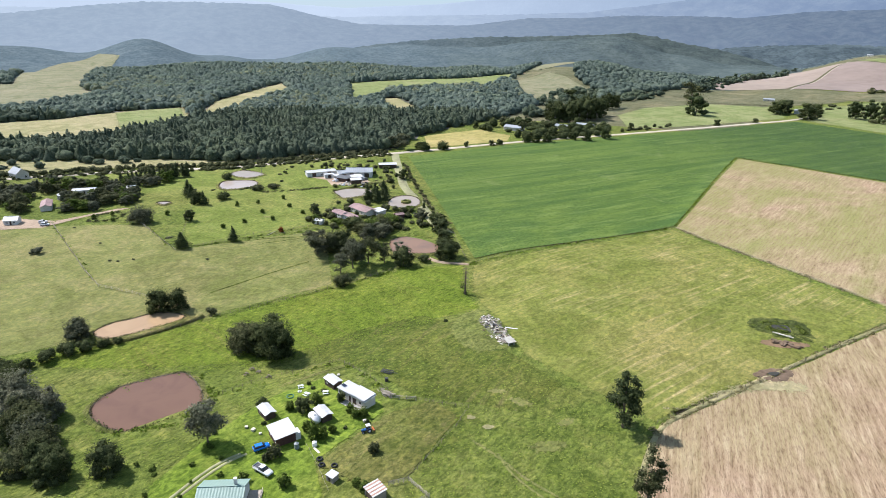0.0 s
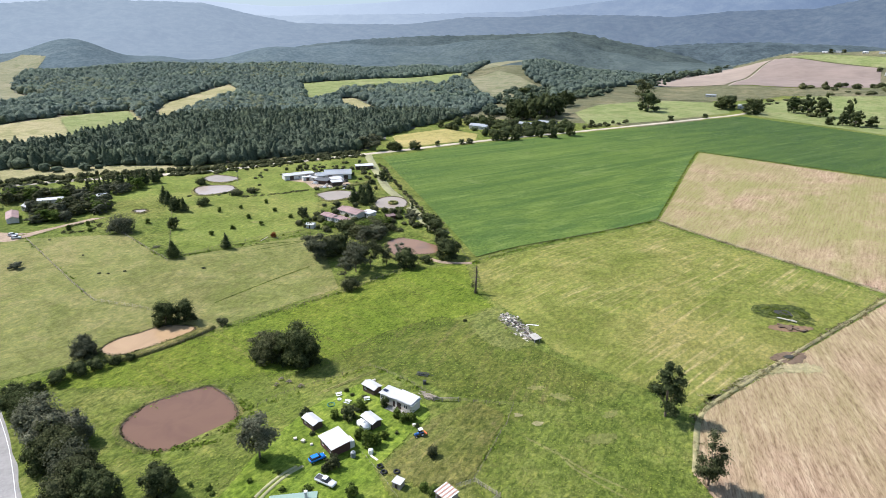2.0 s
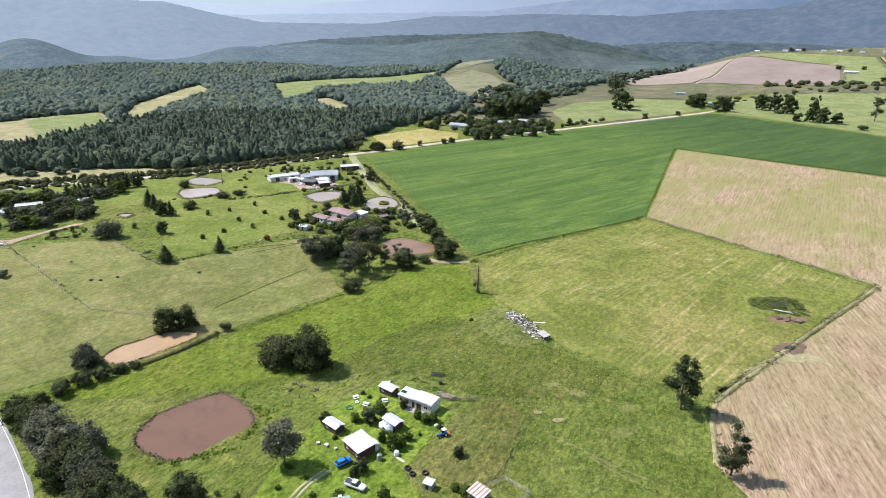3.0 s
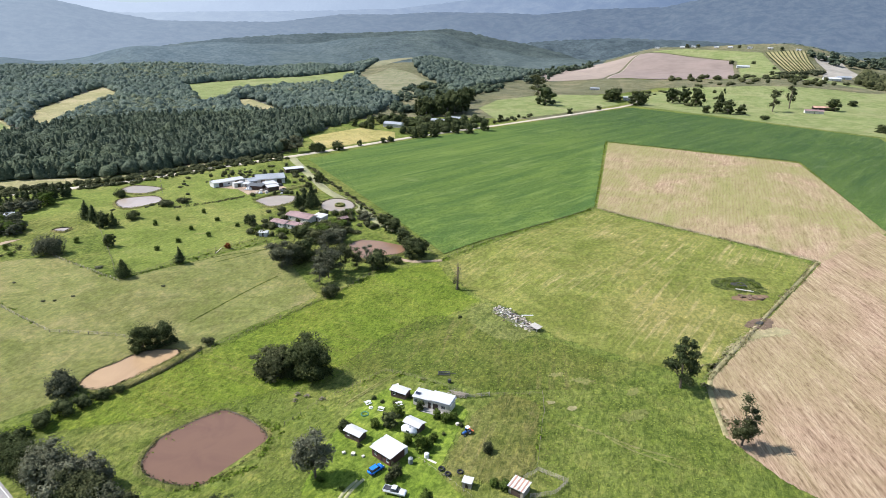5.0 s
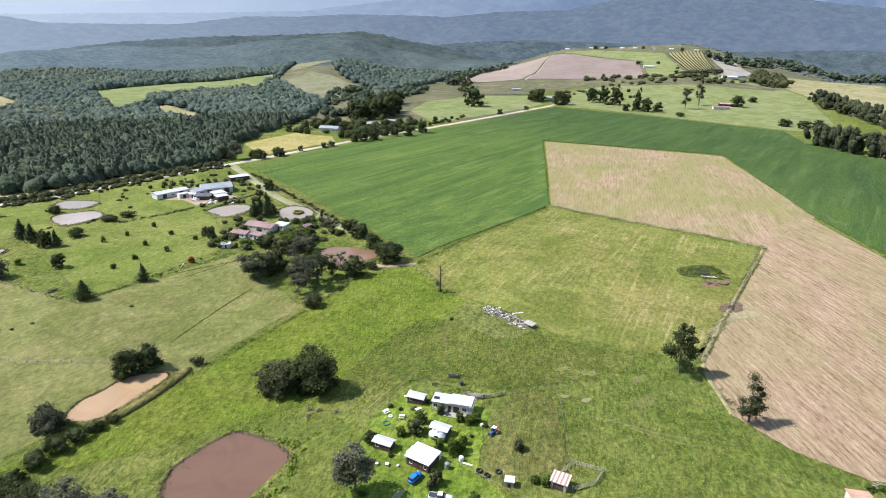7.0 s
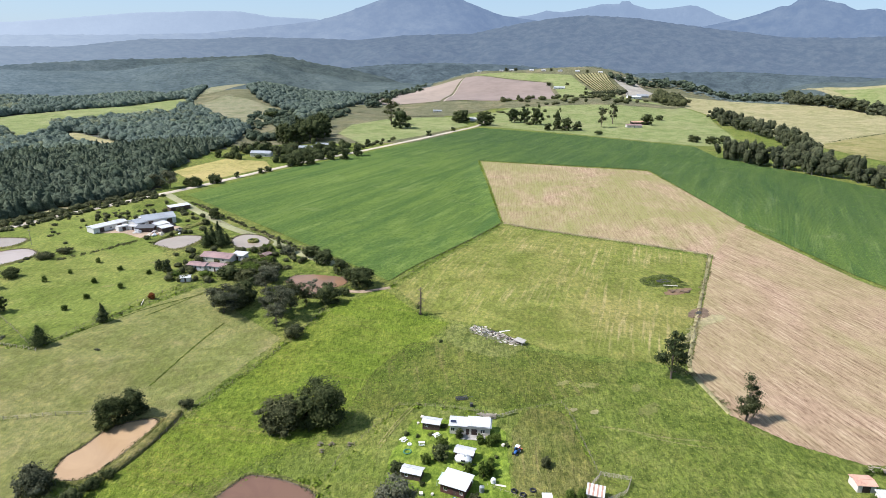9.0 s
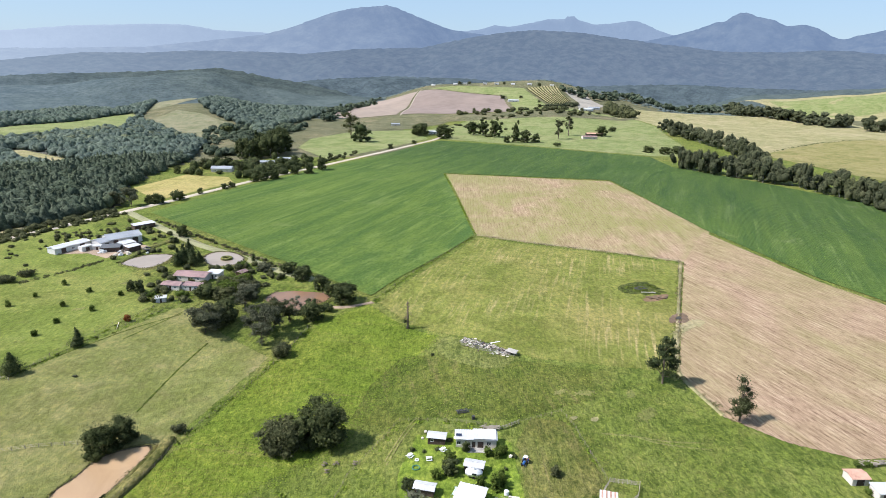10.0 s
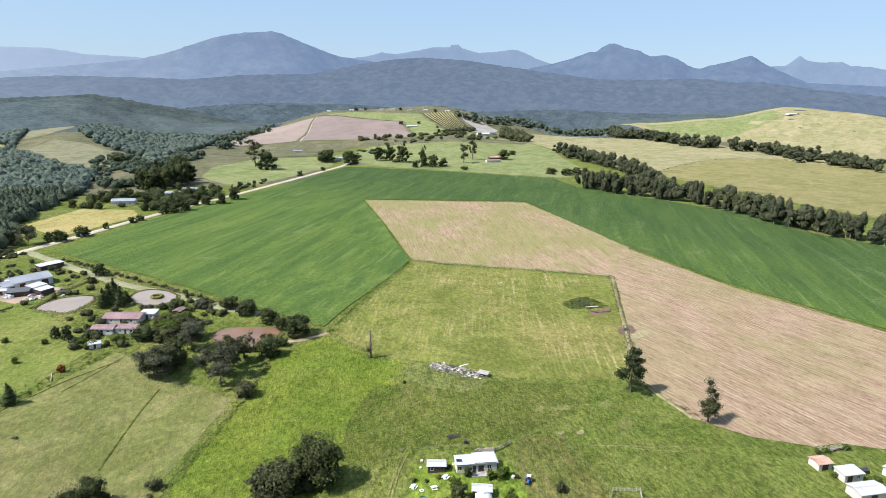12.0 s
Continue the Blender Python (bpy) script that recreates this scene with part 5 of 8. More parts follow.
def vehicle(name, x, y, turn, paint, label, pick_up=False):
    """A car: body swept from its side profile, cabin glass, four wheels with rims, lamps."""
    e = empty(name, x, y, turn, hz(x, y) + 0.18, label, "car")
    W = 0.92 if pick_up else 0.86
    if pick_up:
        low = [(-2.6, 0.5), (-2.6, 1.0), (-0.65, 1.02), (0.95, 1.05), (2.35, 0.95), (2.6, 0.75), (2.6, 0.42), (-2.5, 0.42)]
        cab = [(-0.75, 1.0), (-0.6, 1.68), (0.45, 1.70), (1.15, 1.05)]
    else:
        low = [(-2.0, 0.45), (-2.05, 0.85), (-1.9, 0.98), (1.0, 0.98), (1.85, 0.85), (2.05, 0.6), (2.0, 0.35), (-1.9, 0.35)]
        cab = [(-1.85, 0.95), (-1.45, 1.45), (0.25, 1.48), (1.05, 0.95)]

    def sweep(nm, prof, w0, w1, mat, lb="", bev=0.06):
        bm = bmesh.new()
        zs = [p[1] for p in prof]
        z0, z1 = min(zs), max(zs)
        rows_ = []
        for s in (-1, 1):
            rows_.append([bm.verts.new((px_, s * (w0 + (w1 - w0) * (pz - z0) / (z1 - z0)), pz)) for px_, pz in prof])
        bm.faces.new(rows_[0]), bm.faces.new(rows_[1][::-1])
        k = len(prof)
        for i in range(k):
            bm.faces.new((rows_[0][i], rows_[1][i], rows_[1][(i + 1) % k], rows_[0][(i + 1) % k]))
        bmesh.ops.recalc_face_normals(bm, faces=bm.faces[:])
        if bev:
            bmesh.ops.bevel(bm, geom=bm.edges[:], offset=bev, segments=2, affect="EDGES")
        return part(nm, bm, mat, e, lb, True)

    sweep("body", low, W, W * 0.97, paint)
    sweep("cabin_glass", cab, W * 0.94, W * 0.72, GLASS, "dark tinted cabin glass", 0.03)
    a, b = cab[1], cab[2]
    solid("roof", [((a[0] + b[0]) / 2, 0, a[1] + 0.02, b[0] - a[0] + 0.1, W * 1.42, 0.07)], paint, e, "", 0.025)
    if pick_up:
        solid("load_bed", [(-1.65, 0, 1.0, 1.75, W * 1.65, 0.06)], METAL_DARK, e, "dark empty load bed")
        solid("bed_side", [(-1.65, -W * 0.9, 1.12, 1.85, 0.08, 0.2)], paint, e, "", 0.02)
        solid("bed_side", [(-1.65, W * 0.9, 1.12, 1.85, 0.08, 0.2)], paint, e, "", 0.02)
        solid("tailgate", [(-2.58, 0, 1.08, 0.08, W * 1.75, 0.3)], paint, e, "", 0.02)
    wx = (1.65, -1.6) if pick_up else (1.3, -1.25)
    for px_ in wx:
        for s in (-1, 1):
            w = tube("wheel", [((px_, s * (W + 0.02), 0.16), (px_, s * (W - 0.2), 0.16), 0.34, 0.34)], RUBBER, e, "black tyre", 14)
            tube("rim", [((px_, s * (W + 0.03), 0.16), (px_, s * (W - 0.05), 0.16), 0.2, 0.2)], CHROME, w, "", 10)
    fx = low[5][0]
    for s in (-1, 1):
        solid("headlight", [(fx - 0.03, s * W * 0.72, 0.72, 0.1, 0.34, 0.14)], LAMP_GLASS, e, "", 0.02)
        solid("tail_light", [(low[1][0] + 0.0, s * W * 0.85, 0.8, 0.06, 0.16, 0.22)], TAIL_RED, e)
        solid("mirror", [(cab[3][0] - 0.25, s * (W + 0.1), 1.1, 0.1, 0.18, 0.12)], paint, e, "", 0.02)
    solid("bumper", [(fx + 0.02, 0, 0.45, 0.12, W * 1.8, 0.16)], METAL_DARK, e, "", 0.03)
    return e


vehicle("pickup_truck", -41.0, 117.2, -34, PAINT_WHITE, "white pickup truck parked on the lawn", True)
vehicle("car", -43.7, 125.4, 30, PAINT_BLUE, "bright blue hatchback parked by the cottage")


def tractor(x, y, turn):
    e = empty("tractor", x, y, turn, None, "small blue tractor with a white roof and orange implement", "tractor")
    solid("bonnet", [(0.95, 0, 1.05, 1.5, 0.7, 0.6)], TRACTOR_BLUE, e, "", 0.1)
    solid("chassis", [(0.4, 0, 0.65, 2.6, 0.5, 0.35)], METAL_DARK, e, "", 0.05)
    for s in (-1, 1):
        w = tube("rear_wheel", [((-0.6, s * 0.95, 0.72), (-0.6, s * 0.55, 0.72), 0.72, 0.72)], RUBBER, e, "big black rear tyre", 16)
        tube("rim", [((-0.6, s * 0.97, 0.72), (-0.6, s * 0.75, 0.72), 0.38, 0.38)], PAINT_WHITE, w, "white rim", 12)
        w = tube("front_wheel", [((1.35, s * 0.75, 0.42), (1.35, s * 0.5, 0.42), 0.42, 0.42)], RUBBER, e, "black front tyre", 14)
        tube("rim", [((1.35, s * 0.77, 0.42), (1.35, s * 0.6, 0.42), 0.22, 0.22)], PAINT_WHITE, w, "white rim", 10)
        solid("mudguard", [(-0.6, s * 0.72, 1.5, 1.2, 0.45, 0.08)], TRACTOR_BLUE, e, "", 0.03)
        for px_ in (-0.95, 0.15):
            solid("cab_post", [(px_, s * 0.6, 1.85, 0.07, 0.07, 1.1)], METAL_DARK, e)
    solid("cab_roof", [(-0.4, 0, 2.42, 1.4, 1.35, 0.12)], PAINT_WHITE, e, "white cab roof", 0.04)
    solid("seat", [(-0.5, 0, 1.35, 0.5, 0.5, 0.15), (-0.72, 0, 1.62, 0.1, 0.5, 0.45)], RUBBER, e, "", 0.03)
    solid("implement", [(-2.1, 0, 0.6, 0.3, 1.9, 0.25), (-1.6, 0, 0.7, 0.9, 0.14, 0.14)] + [(-2.25, -0.8 + 0.4 * i, 0.32, 0.12, 0.08, 0.6, 0, 20) for i in range(5)], ORANGE, e, "orange tine implement")
    tube("exhaust", [((1.2, 0.25, 1.3), (1.2, 0.25, 2.1), 0.04, 0.04)], METAL_DARK, e)
    return e


tractor(-18.8, 132.9, 205).scale = (0.82, 0.82, 0.82)


def ring(name, x, y, r, tube_r, mat, label, category, group=""):
    v, f = [], []
    N, K = 22, 8
    for i in range(N):
        a = 2 * math.pi * i / N
        for j in range(K):
            b = 2 * math.pi * j / K
            q = r + tube_r * math.cos(b)
            v.append((q * math.cos(a), q * math.sin(a), tube_r * 0.95 + tube_r * math.sin(b)))
    for i in range(N):
        for j in range(K):
            f.append((i * K + j, ((i + 1) % N) * K + j, ((i + 1) % N) * K + (j + 1) % K, i * K + (j + 1) % K))
    ob = link_mesh(name, v, f, mat, smooth=True)
    ob.matrix_world = pose(x, y, hz(x, y) + 0.18, 0, 0, 0)
    return tagged(ob, label, category, group)


for x, y, r in ((-28.8, 121.9, 0.62), (-27.9, 119.8, 0.6), (-24.9, 119.7, 0.62)):
    ring("tyre", x, y, r, 0.2, RUBBER, "old black tractor tyre lying on the yard", "tyre", "tyres on the yard")
ring("paddling_pool", -42.1, 148.5, 0.95, 0.14, GREEN_PLASTIC, "round dark green pool ring on the lawn", "pool")


def table(x, y, turn):
    e = empty("garden_table", x, y, turn, hz(x, y) + 0.16, "white garden table with two benches on the lawn", "table", "garden tables")
    solid("tabletop", [(0, 0, 0.74, 1.6, 0.75, 0.06)], PAINT_WHITE, e, "", 0.02)
    for s in (-1, 1):
        solid("bench", [(0, s * 0.75, 0.43, 1.6, 0.3, 0.05)], PAINT_WHITE, e, "", 0.015)
        solid("leg", [(s * 0.6, 0, 0.36, 0.08, 0.7, 0.72), (s * 0.6, 0, 0.36, 0.07, 1.5, 0.07)], PAINT_WHITE, e)
    return e


t0 = table(-40.3, 153.6, 20)
for x, y, a in ((-37.6, 148.9, -30), (-32.4, 149.7, 10)):
    copy_thing(t0, pose(x, y, hz(x, y) + 0.16, 0, 0, a))
ring("washtub", -40.0, 151.0, 0.45, 0.16, PAINT_WHITE, "round white tub on the lawn", "tub")


def tank(x, y, r, h, mat, label):
    e = empty("water_tank", x, y, 0, None, label, "tank")
    tube("body", [((0, 0, 0.1), (0, 0, h), r, r)] + [((0, 0, 0.3 + i * h / 5), (0, 0, 0.38 + i * h / 5), r * 1.03, r * 1.03) for i in range(4)], mat, e, n=18)
    tube("lid", [((0, 0, h), (0, 0, h + r * 0.35), r, r * 0.35), ((0, 0, h + r * 0.3), (0, 0, h + r * 0.45), r * 0.3, r * 0.3)], mat, e, n=18)


tank(-35.2, 126.0, 0.6, 1.5, TANK_GREY, "grey plastic water tank by the cottage")
tank(-31.0, 127.0, 0.6, 1.2, PAINT_WHITE, "small white water tank in the yard")


# fences
def fence(name, pts, label, gap=4.0, h=1.25, rails=(0.5, 0.8, 1.1), mat=None, post_r=0.07, rail_r=0.02, group="paddock fences", board=False):
    """Posts along a line and wires or rails between them."""
    mat = mat or POST
    x0, y0 = pts[0]
    z0 = hz(x0, y0)
    e = empty(name, x0, y0, 0, z0, label, "fence", group)
    rng = np.random.default_rng(int(abs(x0 * 7 + y0 * 3)))
    line = []
    for (ax, ay), (bx, by) in zip(pts, pts[1:]):
        n = max(1, round(math.hypot(bx - ax, by - ay) / gap))
        line += [(ax + (bx - ax) * i / n, ay + (by - ay) * i / n) for i in range(n)]
    line.append(pts[-1])
    tops = []
    v, f = [], []
    cone_tube(v, f, (0, 0, -0.3), (0, 0, h), post_r, post_r * 0.85, 6)
    f.append(tuple(range(6, 12)))
    me = bpy.data.meshes.new("post")
    me.from_pydata(v, [], f)
    me.materials.append(mat)
    for x, y in line:
        px_, py_ = x + rng.normal() * 0.08, y + rng.normal() * 0.08
        ob = new("post", me)
        ob.parent = e
        ob.matrix_basis = pose(px_ - x0, py_ - y0, hz(px_, py_) - z0, rng.normal() * 2.5, rng.normal() * 2.5, 0) @ Matrix.Diagonal((1, 1, rng.uniform(0.9, 1.15), 1))
        tops.append((px_ - x0, py_ - y0, hz(px_, py_) - z0))
    for rz in rails:
        v, f = [], []
        for i, a in enumerate(tops):
            b, c = tops[max(i - 1, 0)], tops[min(i + 1, len(tops) - 1)]
            l = math.hypot(c[0] - b[0], c[1] - b[1]) + 1e-9
            sx, sy = rail_r * (c[1] - b[1]) / l, -rail_r * (c[0] - b[0]) / l
            v += [(a[0] + sx * u, a[1] + sy * u, a[2] + rz + rail_r * w) for u, w in ((1, 0), (0, 1), (-1, 0), (0, -1))]
            if i:
                k = 4 * i
                f += [(k - 4 + j, k - 4 + (j + 1) % 4, k + (j + 1) % 4, k + j) for j in range(4)]
        link_mesh("board" if board else "wire", v, f, mat, e)
    return e


fence("wire_fence", [(-197.9, 298), (-146.7, 235.4), (-134.1, 222.0), (-116.4, 217.9), (-102.2, 211.6)], "wooden post and rail fence across the paddock", 3.0, 1.3, (0.5, 0.9, 1.2), BOARD, 0.08, 0.03)
fence("wire_fence", [(-150.6, 295.7), (-119.4, 259.8)], "pale post and rail fence in the paddock", 2.6, 1.2, (0.6, 1.1), BOARD, 0.09, 0.035)
fence("wire_fence", [(-119, 262), (-98, 274), (-70, 288.5), (-50.9, 296.6)], "wire fence beside the track", 4.0, 1.3)
fence("wire_fence", [(-113, 265.5), (-97.9, 279), (-64, 297.8), (-43, 308)], "second wire fence beside the track", 4.0, 1.3)
fence("wire_fence", [(-139, 331), (-129.5, 298), (-121, 266)], "wire fence between the paddocks", 4.0, 1.3)
fence("wire_fence", [(-6.3, 260.5), (-20.4, 250.7), (-40.0, 232.1), (-51.4, 223.2), (-86.4, 199.6), (-93.9, 192.1), (-107.4, 182.8), (-120.8, 174.5)], "weathered wire fence along the meadow", 3.5, 1.3)
fence("wire_fence", [(11.6, 254.8), (60, 281.5), (122, 315)], "low wire fence along the maize", 5.0, 1.2)
fence("wire_fence", [(123, 314), (170, 207), (104, 165), (57, 138)], "wire fence along the stubble", 6.0, 1.2)
fence("wire_fence", [(-62.8, 153.2), (-56.1, 158.9), (-32.0, 170.7), (-19, 156), (-13.5, 149.5)], "wire fence behind the homestead", 3.0, 1.2)
fence("rail_fence", [(-17, 151), (-13.7, 148), (-7.2, 147.2)], "rough grey log rail fence by the long house", 2.0, 1.3, (0.4, 0.8, 1.15), BOARD, 0.1, 0.08)
fence("wire_fence", [(-6.7, 147), (7.6, 144), (4, 135.5), (-7.2, 115.8)], "wire fence round the yard", 3.5, 1.2)
fence("pen_fence", [(-11.7, 113.5), (-7.1, 115.2), (-2.2, 109.8), (-6.6, 107.3), (-12.6, 107.6)], "grey netting pen fence with close posts", 1.1, 1.3, (0.3, 0.55, 0.8, 1.05, 1.25), BOARD, 0.06, 0.04)
fence("board_fence", [(-32.8, 126.9), (-31.3, 123.8), (-29.1, 119.9), (-26.0, 113.8), (-24.8, 111.7)], "low weathered fence beside the lawn", 2.2, 0.8, (0.6,), BOARD, 0.05, 0.025)
fence("wire_fence", [(-30, 400), (-22, 372), (-8, 336), (4.4, 297.6), (10.5, 258.6)], "wire fence beside the farm track", 5.0, 1.3)


# loose things round the homestead
def junk(name, x, y, turn, boxes, mat, label, category):
    e = empty(name, x, y, turn, hz(x, y) + 0.08, label, category)
    for b in boxes:
        solid("beam", [b], mat, e, "", 0.02)
    return e


junk("harrow", -16.2, 161.2, -20, [(0, -0.9, 0.4, 3.6, 0.16, 0.2), (0, 0.9, 0.4, 3.6, 0.16, 0.2), (0, 0, 0.45, 3.6, 0.14, 0.18)] + [(-1.6 + 0.55 * i, 0, 0.5, 0.14, 1.9, 0.14) for i in range(7)] + [(2.6, 0, 0.45, 1.8, 0.12, 0.12)] + [(-1.3 + 0.65 * i, 0.4, 0.25, 0.1, 0.7, 0.5, 25) for i in range(5)], METAL_DARK, "dark iron harrow lying in the grass", "harrow")
dd = empty("oil_drum", -15.9, 156.6, 10, None, "dark drum standing in the grass", "drum")
tube("body", [((0, 0, 0), (0, 0, 1.1), 0.5, 0.5), ((0, 0, 0.35), (0, 0, 0.4), 0.53, 0.53), ((0, 0, 0.72), (0, 0, 0.77), 0.53, 0.53)], METAL_DARK, dd, n=14)
rng0 = np.random.default_rng(5)
junk("log_pile", -15.8, 150.0, -42, [(rng0.uniform(-2.2, 2.2), rng0.uniform(-0.9, 0.9), 0.15 + 0.13 * (i % 6), rng0.uniform(1.2, 3.0), 0.18, 0.16, rng0.uniform(-35, 35), rng0.uniform(-8, 8)) for i in range(30)], BOARD, "untidy heap of grey poles behind the long house", "log pile")
junk("plank_stack", -25.3, 151.6, -42, [(0, -0.5 + 0.25 * i, 0.12 + 0.05 * (i % 2), 3.0, 0.2, 0.08) for i in range(5)], PALE_BOARD, "pale planks lying behind the long house", "planks")
junk("plank_stack", -30.2, 125.2, -48, [(0, -0.2 + 0.2 * i, 0.12, 2.6, 0.18, 0.08) for i in range(3)], PALE_BOARD, "pale planks lying in the yard", "planks")
for x, y, a in ((-58.4, 166.8, 20), (-55.9, 165.2, -15), (-59.3, 163.8, 60), (-52.0, 162.1, 40)):
    junk("old_implement", x, y, a, [(0, 0, 0.4, 1.8, 0.2, 0.2), (0.5, 0, 0.5, 0.2, 1.4, 0.2), (-0.5, 0, 0.45, 0.2, 1.2, 0.2), (0.2, 0.3, 0.7, 0.9, 0.5, 0.15, 20, 12)], POST, "rusty old farm implement under the tree", "implement")
for x, y, a, s in ((-49.9, 133.8, 10, 0.8), (-47.8, 132.6, 60, 1.0), (-45.6, 131.2, 30, 0.7), (-19.9, 137.0, 20, 0.9), (-30.5, 160.1, 35, 0.8), (-33.0, 158.1, 80, 0.7)):
    junk("crate", x, y, a, [(0, 0, 0.3 * s, 0.9 * s, 0.8 * s, 0.55 * s), (0, 0, 0.6 * s, 1.0 * s, 0.9 * s, 0.06)], PALE_BOARD, "pale crate beside the cottage", "crate")


def rubble():
    """What is left of a demolished building."""
    e = empty("rubble_heap", 18.6, 189.0, -72, None, "heap of broken concrete, boards and rusty sheets from a demolished house", "rubble")
    rng = np.random.default_rng(21)
    mats = (CONCRETE, CONCRETE, PALE_BOARD, BOARD, BOARD, BOARD, METAL_DARK, METAL_DARK, DARK_WOOD, WHITE_WALL)
    for i in range(280):
        x = rng.uniform(-10.5, 9.5)
        y = rng.normal() * (2.0 - 0.06 * abs(x))
        s = rng.uniform(0.2, 0.85)
        kind = rng.integers(0, 3)
        dims = ((s, s * 0.7, s * 0.4), (s * 2.4, 0.22, 0.14), (s * 1.6, s * 1.1, 0.07))[kind]
        h = max(0.25, 1.25 - 0.4 * abs(y)) * rng.uniform(0.3, 1.0)
        bm = bmesh.new()
        vs = box(bm, x, y, h + dims[2] / 2, *dims, rng.uniform(0, 180), rng.uniform(-18, 18))
        for v in vs:
            v.co += Vector(rng.normal(size=3)) * 0.06
        part(("slab", "plank", "roof_sheet")[kind], bm, mats[rng.integers(0, len(mats))], e)
    bm = bmesh.new()
    bmesh.ops.create_grid(bm, x_segments=26, y_segments=10, size=1)
    for v in bm.verts:
        u, q = v.co.x, v.co.y
        v.co.x, v.co.y = 11.5 * u * math.sqrt(1 - 0.45 * q * q) + 0.5 * rng.normal(), 3.4 * q * math.sqrt(1 - 0.5 * u * u) + 0.3 * rng.normal()
        edge = max(0, 1 - u ** 4) * max(0, 1 - q * q)
        v.co.z = -0.08 + 0.65 * edge ** 0.5 * (0.6 + 0.6 * rng.random())
    part("soil", bm, plain("rubble_soil", (0.115, 0.125, 0.055), 0.95, 0.4, 1.0), e, "grey soil between the broken pieces", True)
    solid("flat_roof", [(9.8, 0.5, 1.5, 3.6, 3.0, 0.16, 8, 4), (8.5, -0.6, 0.7, 0.2, 0.2, 1.5), (11.0, 1.6, 0.65, 0.2, 0.2, 1.4), (11.1, -0.4, 0.65, 0.2, 0.2, 1.4)], CONCRETE, e, "leaning pale roof slab")
    return e


rubble()
junk("long_board", 23.8, 190.5, -15, [(0, 0, 0.15, 4.2, 0.5, 0.08)], PAINT_WHITE, "long white board lying in the grass", "board")
WEEDY = [(14.0, 210.0), (20.0, 201.0), (26, 178), (18, 174), (10, 173), (4, 180), (1.5, 192), (5, 205)]
field("weedy_patch", blob(WEEDY), 0.13, grass("weeds", (0.120, 0.165, 0.030), (0.165, 0.188, 0.055), (0.23, 0.21, 0.11), 0.6, 0.5), "weedy pale patch round the rubble", "weeds", 4, soft_edge=4)


def dead_tree(x, y, h):
    e = empty("dead_tree", x, y, 0, None, "tall dead tree with bare twigs at the fence corner", "tree")
    rng = np.random.default_rng(4)
    tube("trunk", [((0, 0, -0.2), (0.1, 0, h * 0.5), 0.42, 0.3), ((0.1, 0, h * 0.5), (0.05, 0.1, h), 0.3, 0.12)], BARK, e)
    for i in range(46):
        z = h * rng.uniform(0.22, 0.99)
        a, l = rng.uniform(0, 6.28), rng.uniform(0.6, 2.1) * (1.25 - 0.8 * z / h)
        q = (math.cos(a) * l, math.sin(a) * l, z - rng.uniform(0.0, 0.5))
        tube("branch", [((0.05, 0, z), q, 0.07, 0.045), (q, (q[0] * 1.2, q[1] * 1.2, q[2] - rng.uniform(0.3, 0.8)), 0.045, 0.02)], BARK, e, n=5)
    c, o = shell_points(rng, [(-1.1, 0.2, h * 0.36, 0.8, 0.8, 0.9), (-1.4, -0.2, h * 0.30, 0.6, 0.6, 0.6), (0.2, 0.1, 0.6, 0.9, 0.9, 0.7)], 260)
    q = clump_quads(rng, c, 0.2, o, 0.6)
    link_mesh("creeper", q, np.arange(len(q)).reshape(-1, 4), LEAF_DARK, e, "dark green creeper on the dead stem")
    return e


dead_tree(9.0, 225.2, 11.8)

# the wet hollow and the pit at the stubble
def hollow(name, pts, label, wet):
    out = blob(pts, 6)
    cx, cy = np.mean(out, axis=0)
    e = empty(name, cx, cy, 0, None, label, "hollow")
    v, f, n = [], [], len(out)
    for k, (s, z) in enumerate(((1.2, 0.05), (1.0, 0.28), (0.7, 0.24), (0.4, 0.2))):
        v += [((x - cx) * s, (y - cy) * s, z + 0.15 * math.sin(i * 1.7 + k)) for i, (x, y) in enumerate(out)]
    for k in range(3):
        f += [(k * n + i, k * n + (i + 1) % n, (k + 1) * n + (i + 1) % n, (k + 1) * n + i) for i in range(n)]
    link_mesh("rim", v, f, DARK_SOIL if not wet else grass("wet_grass", (0.060, 0.090, 0.012), (0.095, 0.120, 0.022), (0.15, 0.12, 0.06), 0.3, 0.2), e, "", True)
    w = [((x - cx) * 0.34, (y - cy) * 0.34, 0.42) for x, y in out]
    link_mesh("water", w, [tuple(range(n))], plain("wet_peat", (0.035, 0.032, 0.022), 0.5, 0.3, 1.0), e)
    return e


hollow("wet_hollow", [(109.5, 197), (113, 200.5), (120, 200.5), (126, 198), (126, 192), (123, 185), (116, 187), (110, 193)], "dark wet hollow in the meadow", True)
hollow("earth_pit", [(94.9, 163.3), (99, 165.8), (104, 166.2), (105.8, 164), (101, 159.8), (96.6, 161)], "dark earth pit at the field edge", False)
field("dug_soil", blob([(105, 184), (110, 186), (120, 184), (122, 181), (114, 179), (107, 181)]), 0.14, plain("red_soil", (0.165, 0.105, 0.060), 0.95, 0.35, 0.8, fades=True), "reddish dug soil beside the hollow", "soil", 3, soft_edge=1.5)
junk("dug_earth", 113.0, 182.2, -40, [(rng0.uniform(-5, 5), rng0.normal() * 0.8, 0.2, rng0.uniform(0.6, 1.8), rng0.uniform(0.5, 1.2), rng0.uniform(0.3, 0.9), rng0.uniform(0, 180), rng0.uniform(-15, 15)) for i in range(26)], DARK_SOIL, "low heap of reddish dug earth", "earth heap")
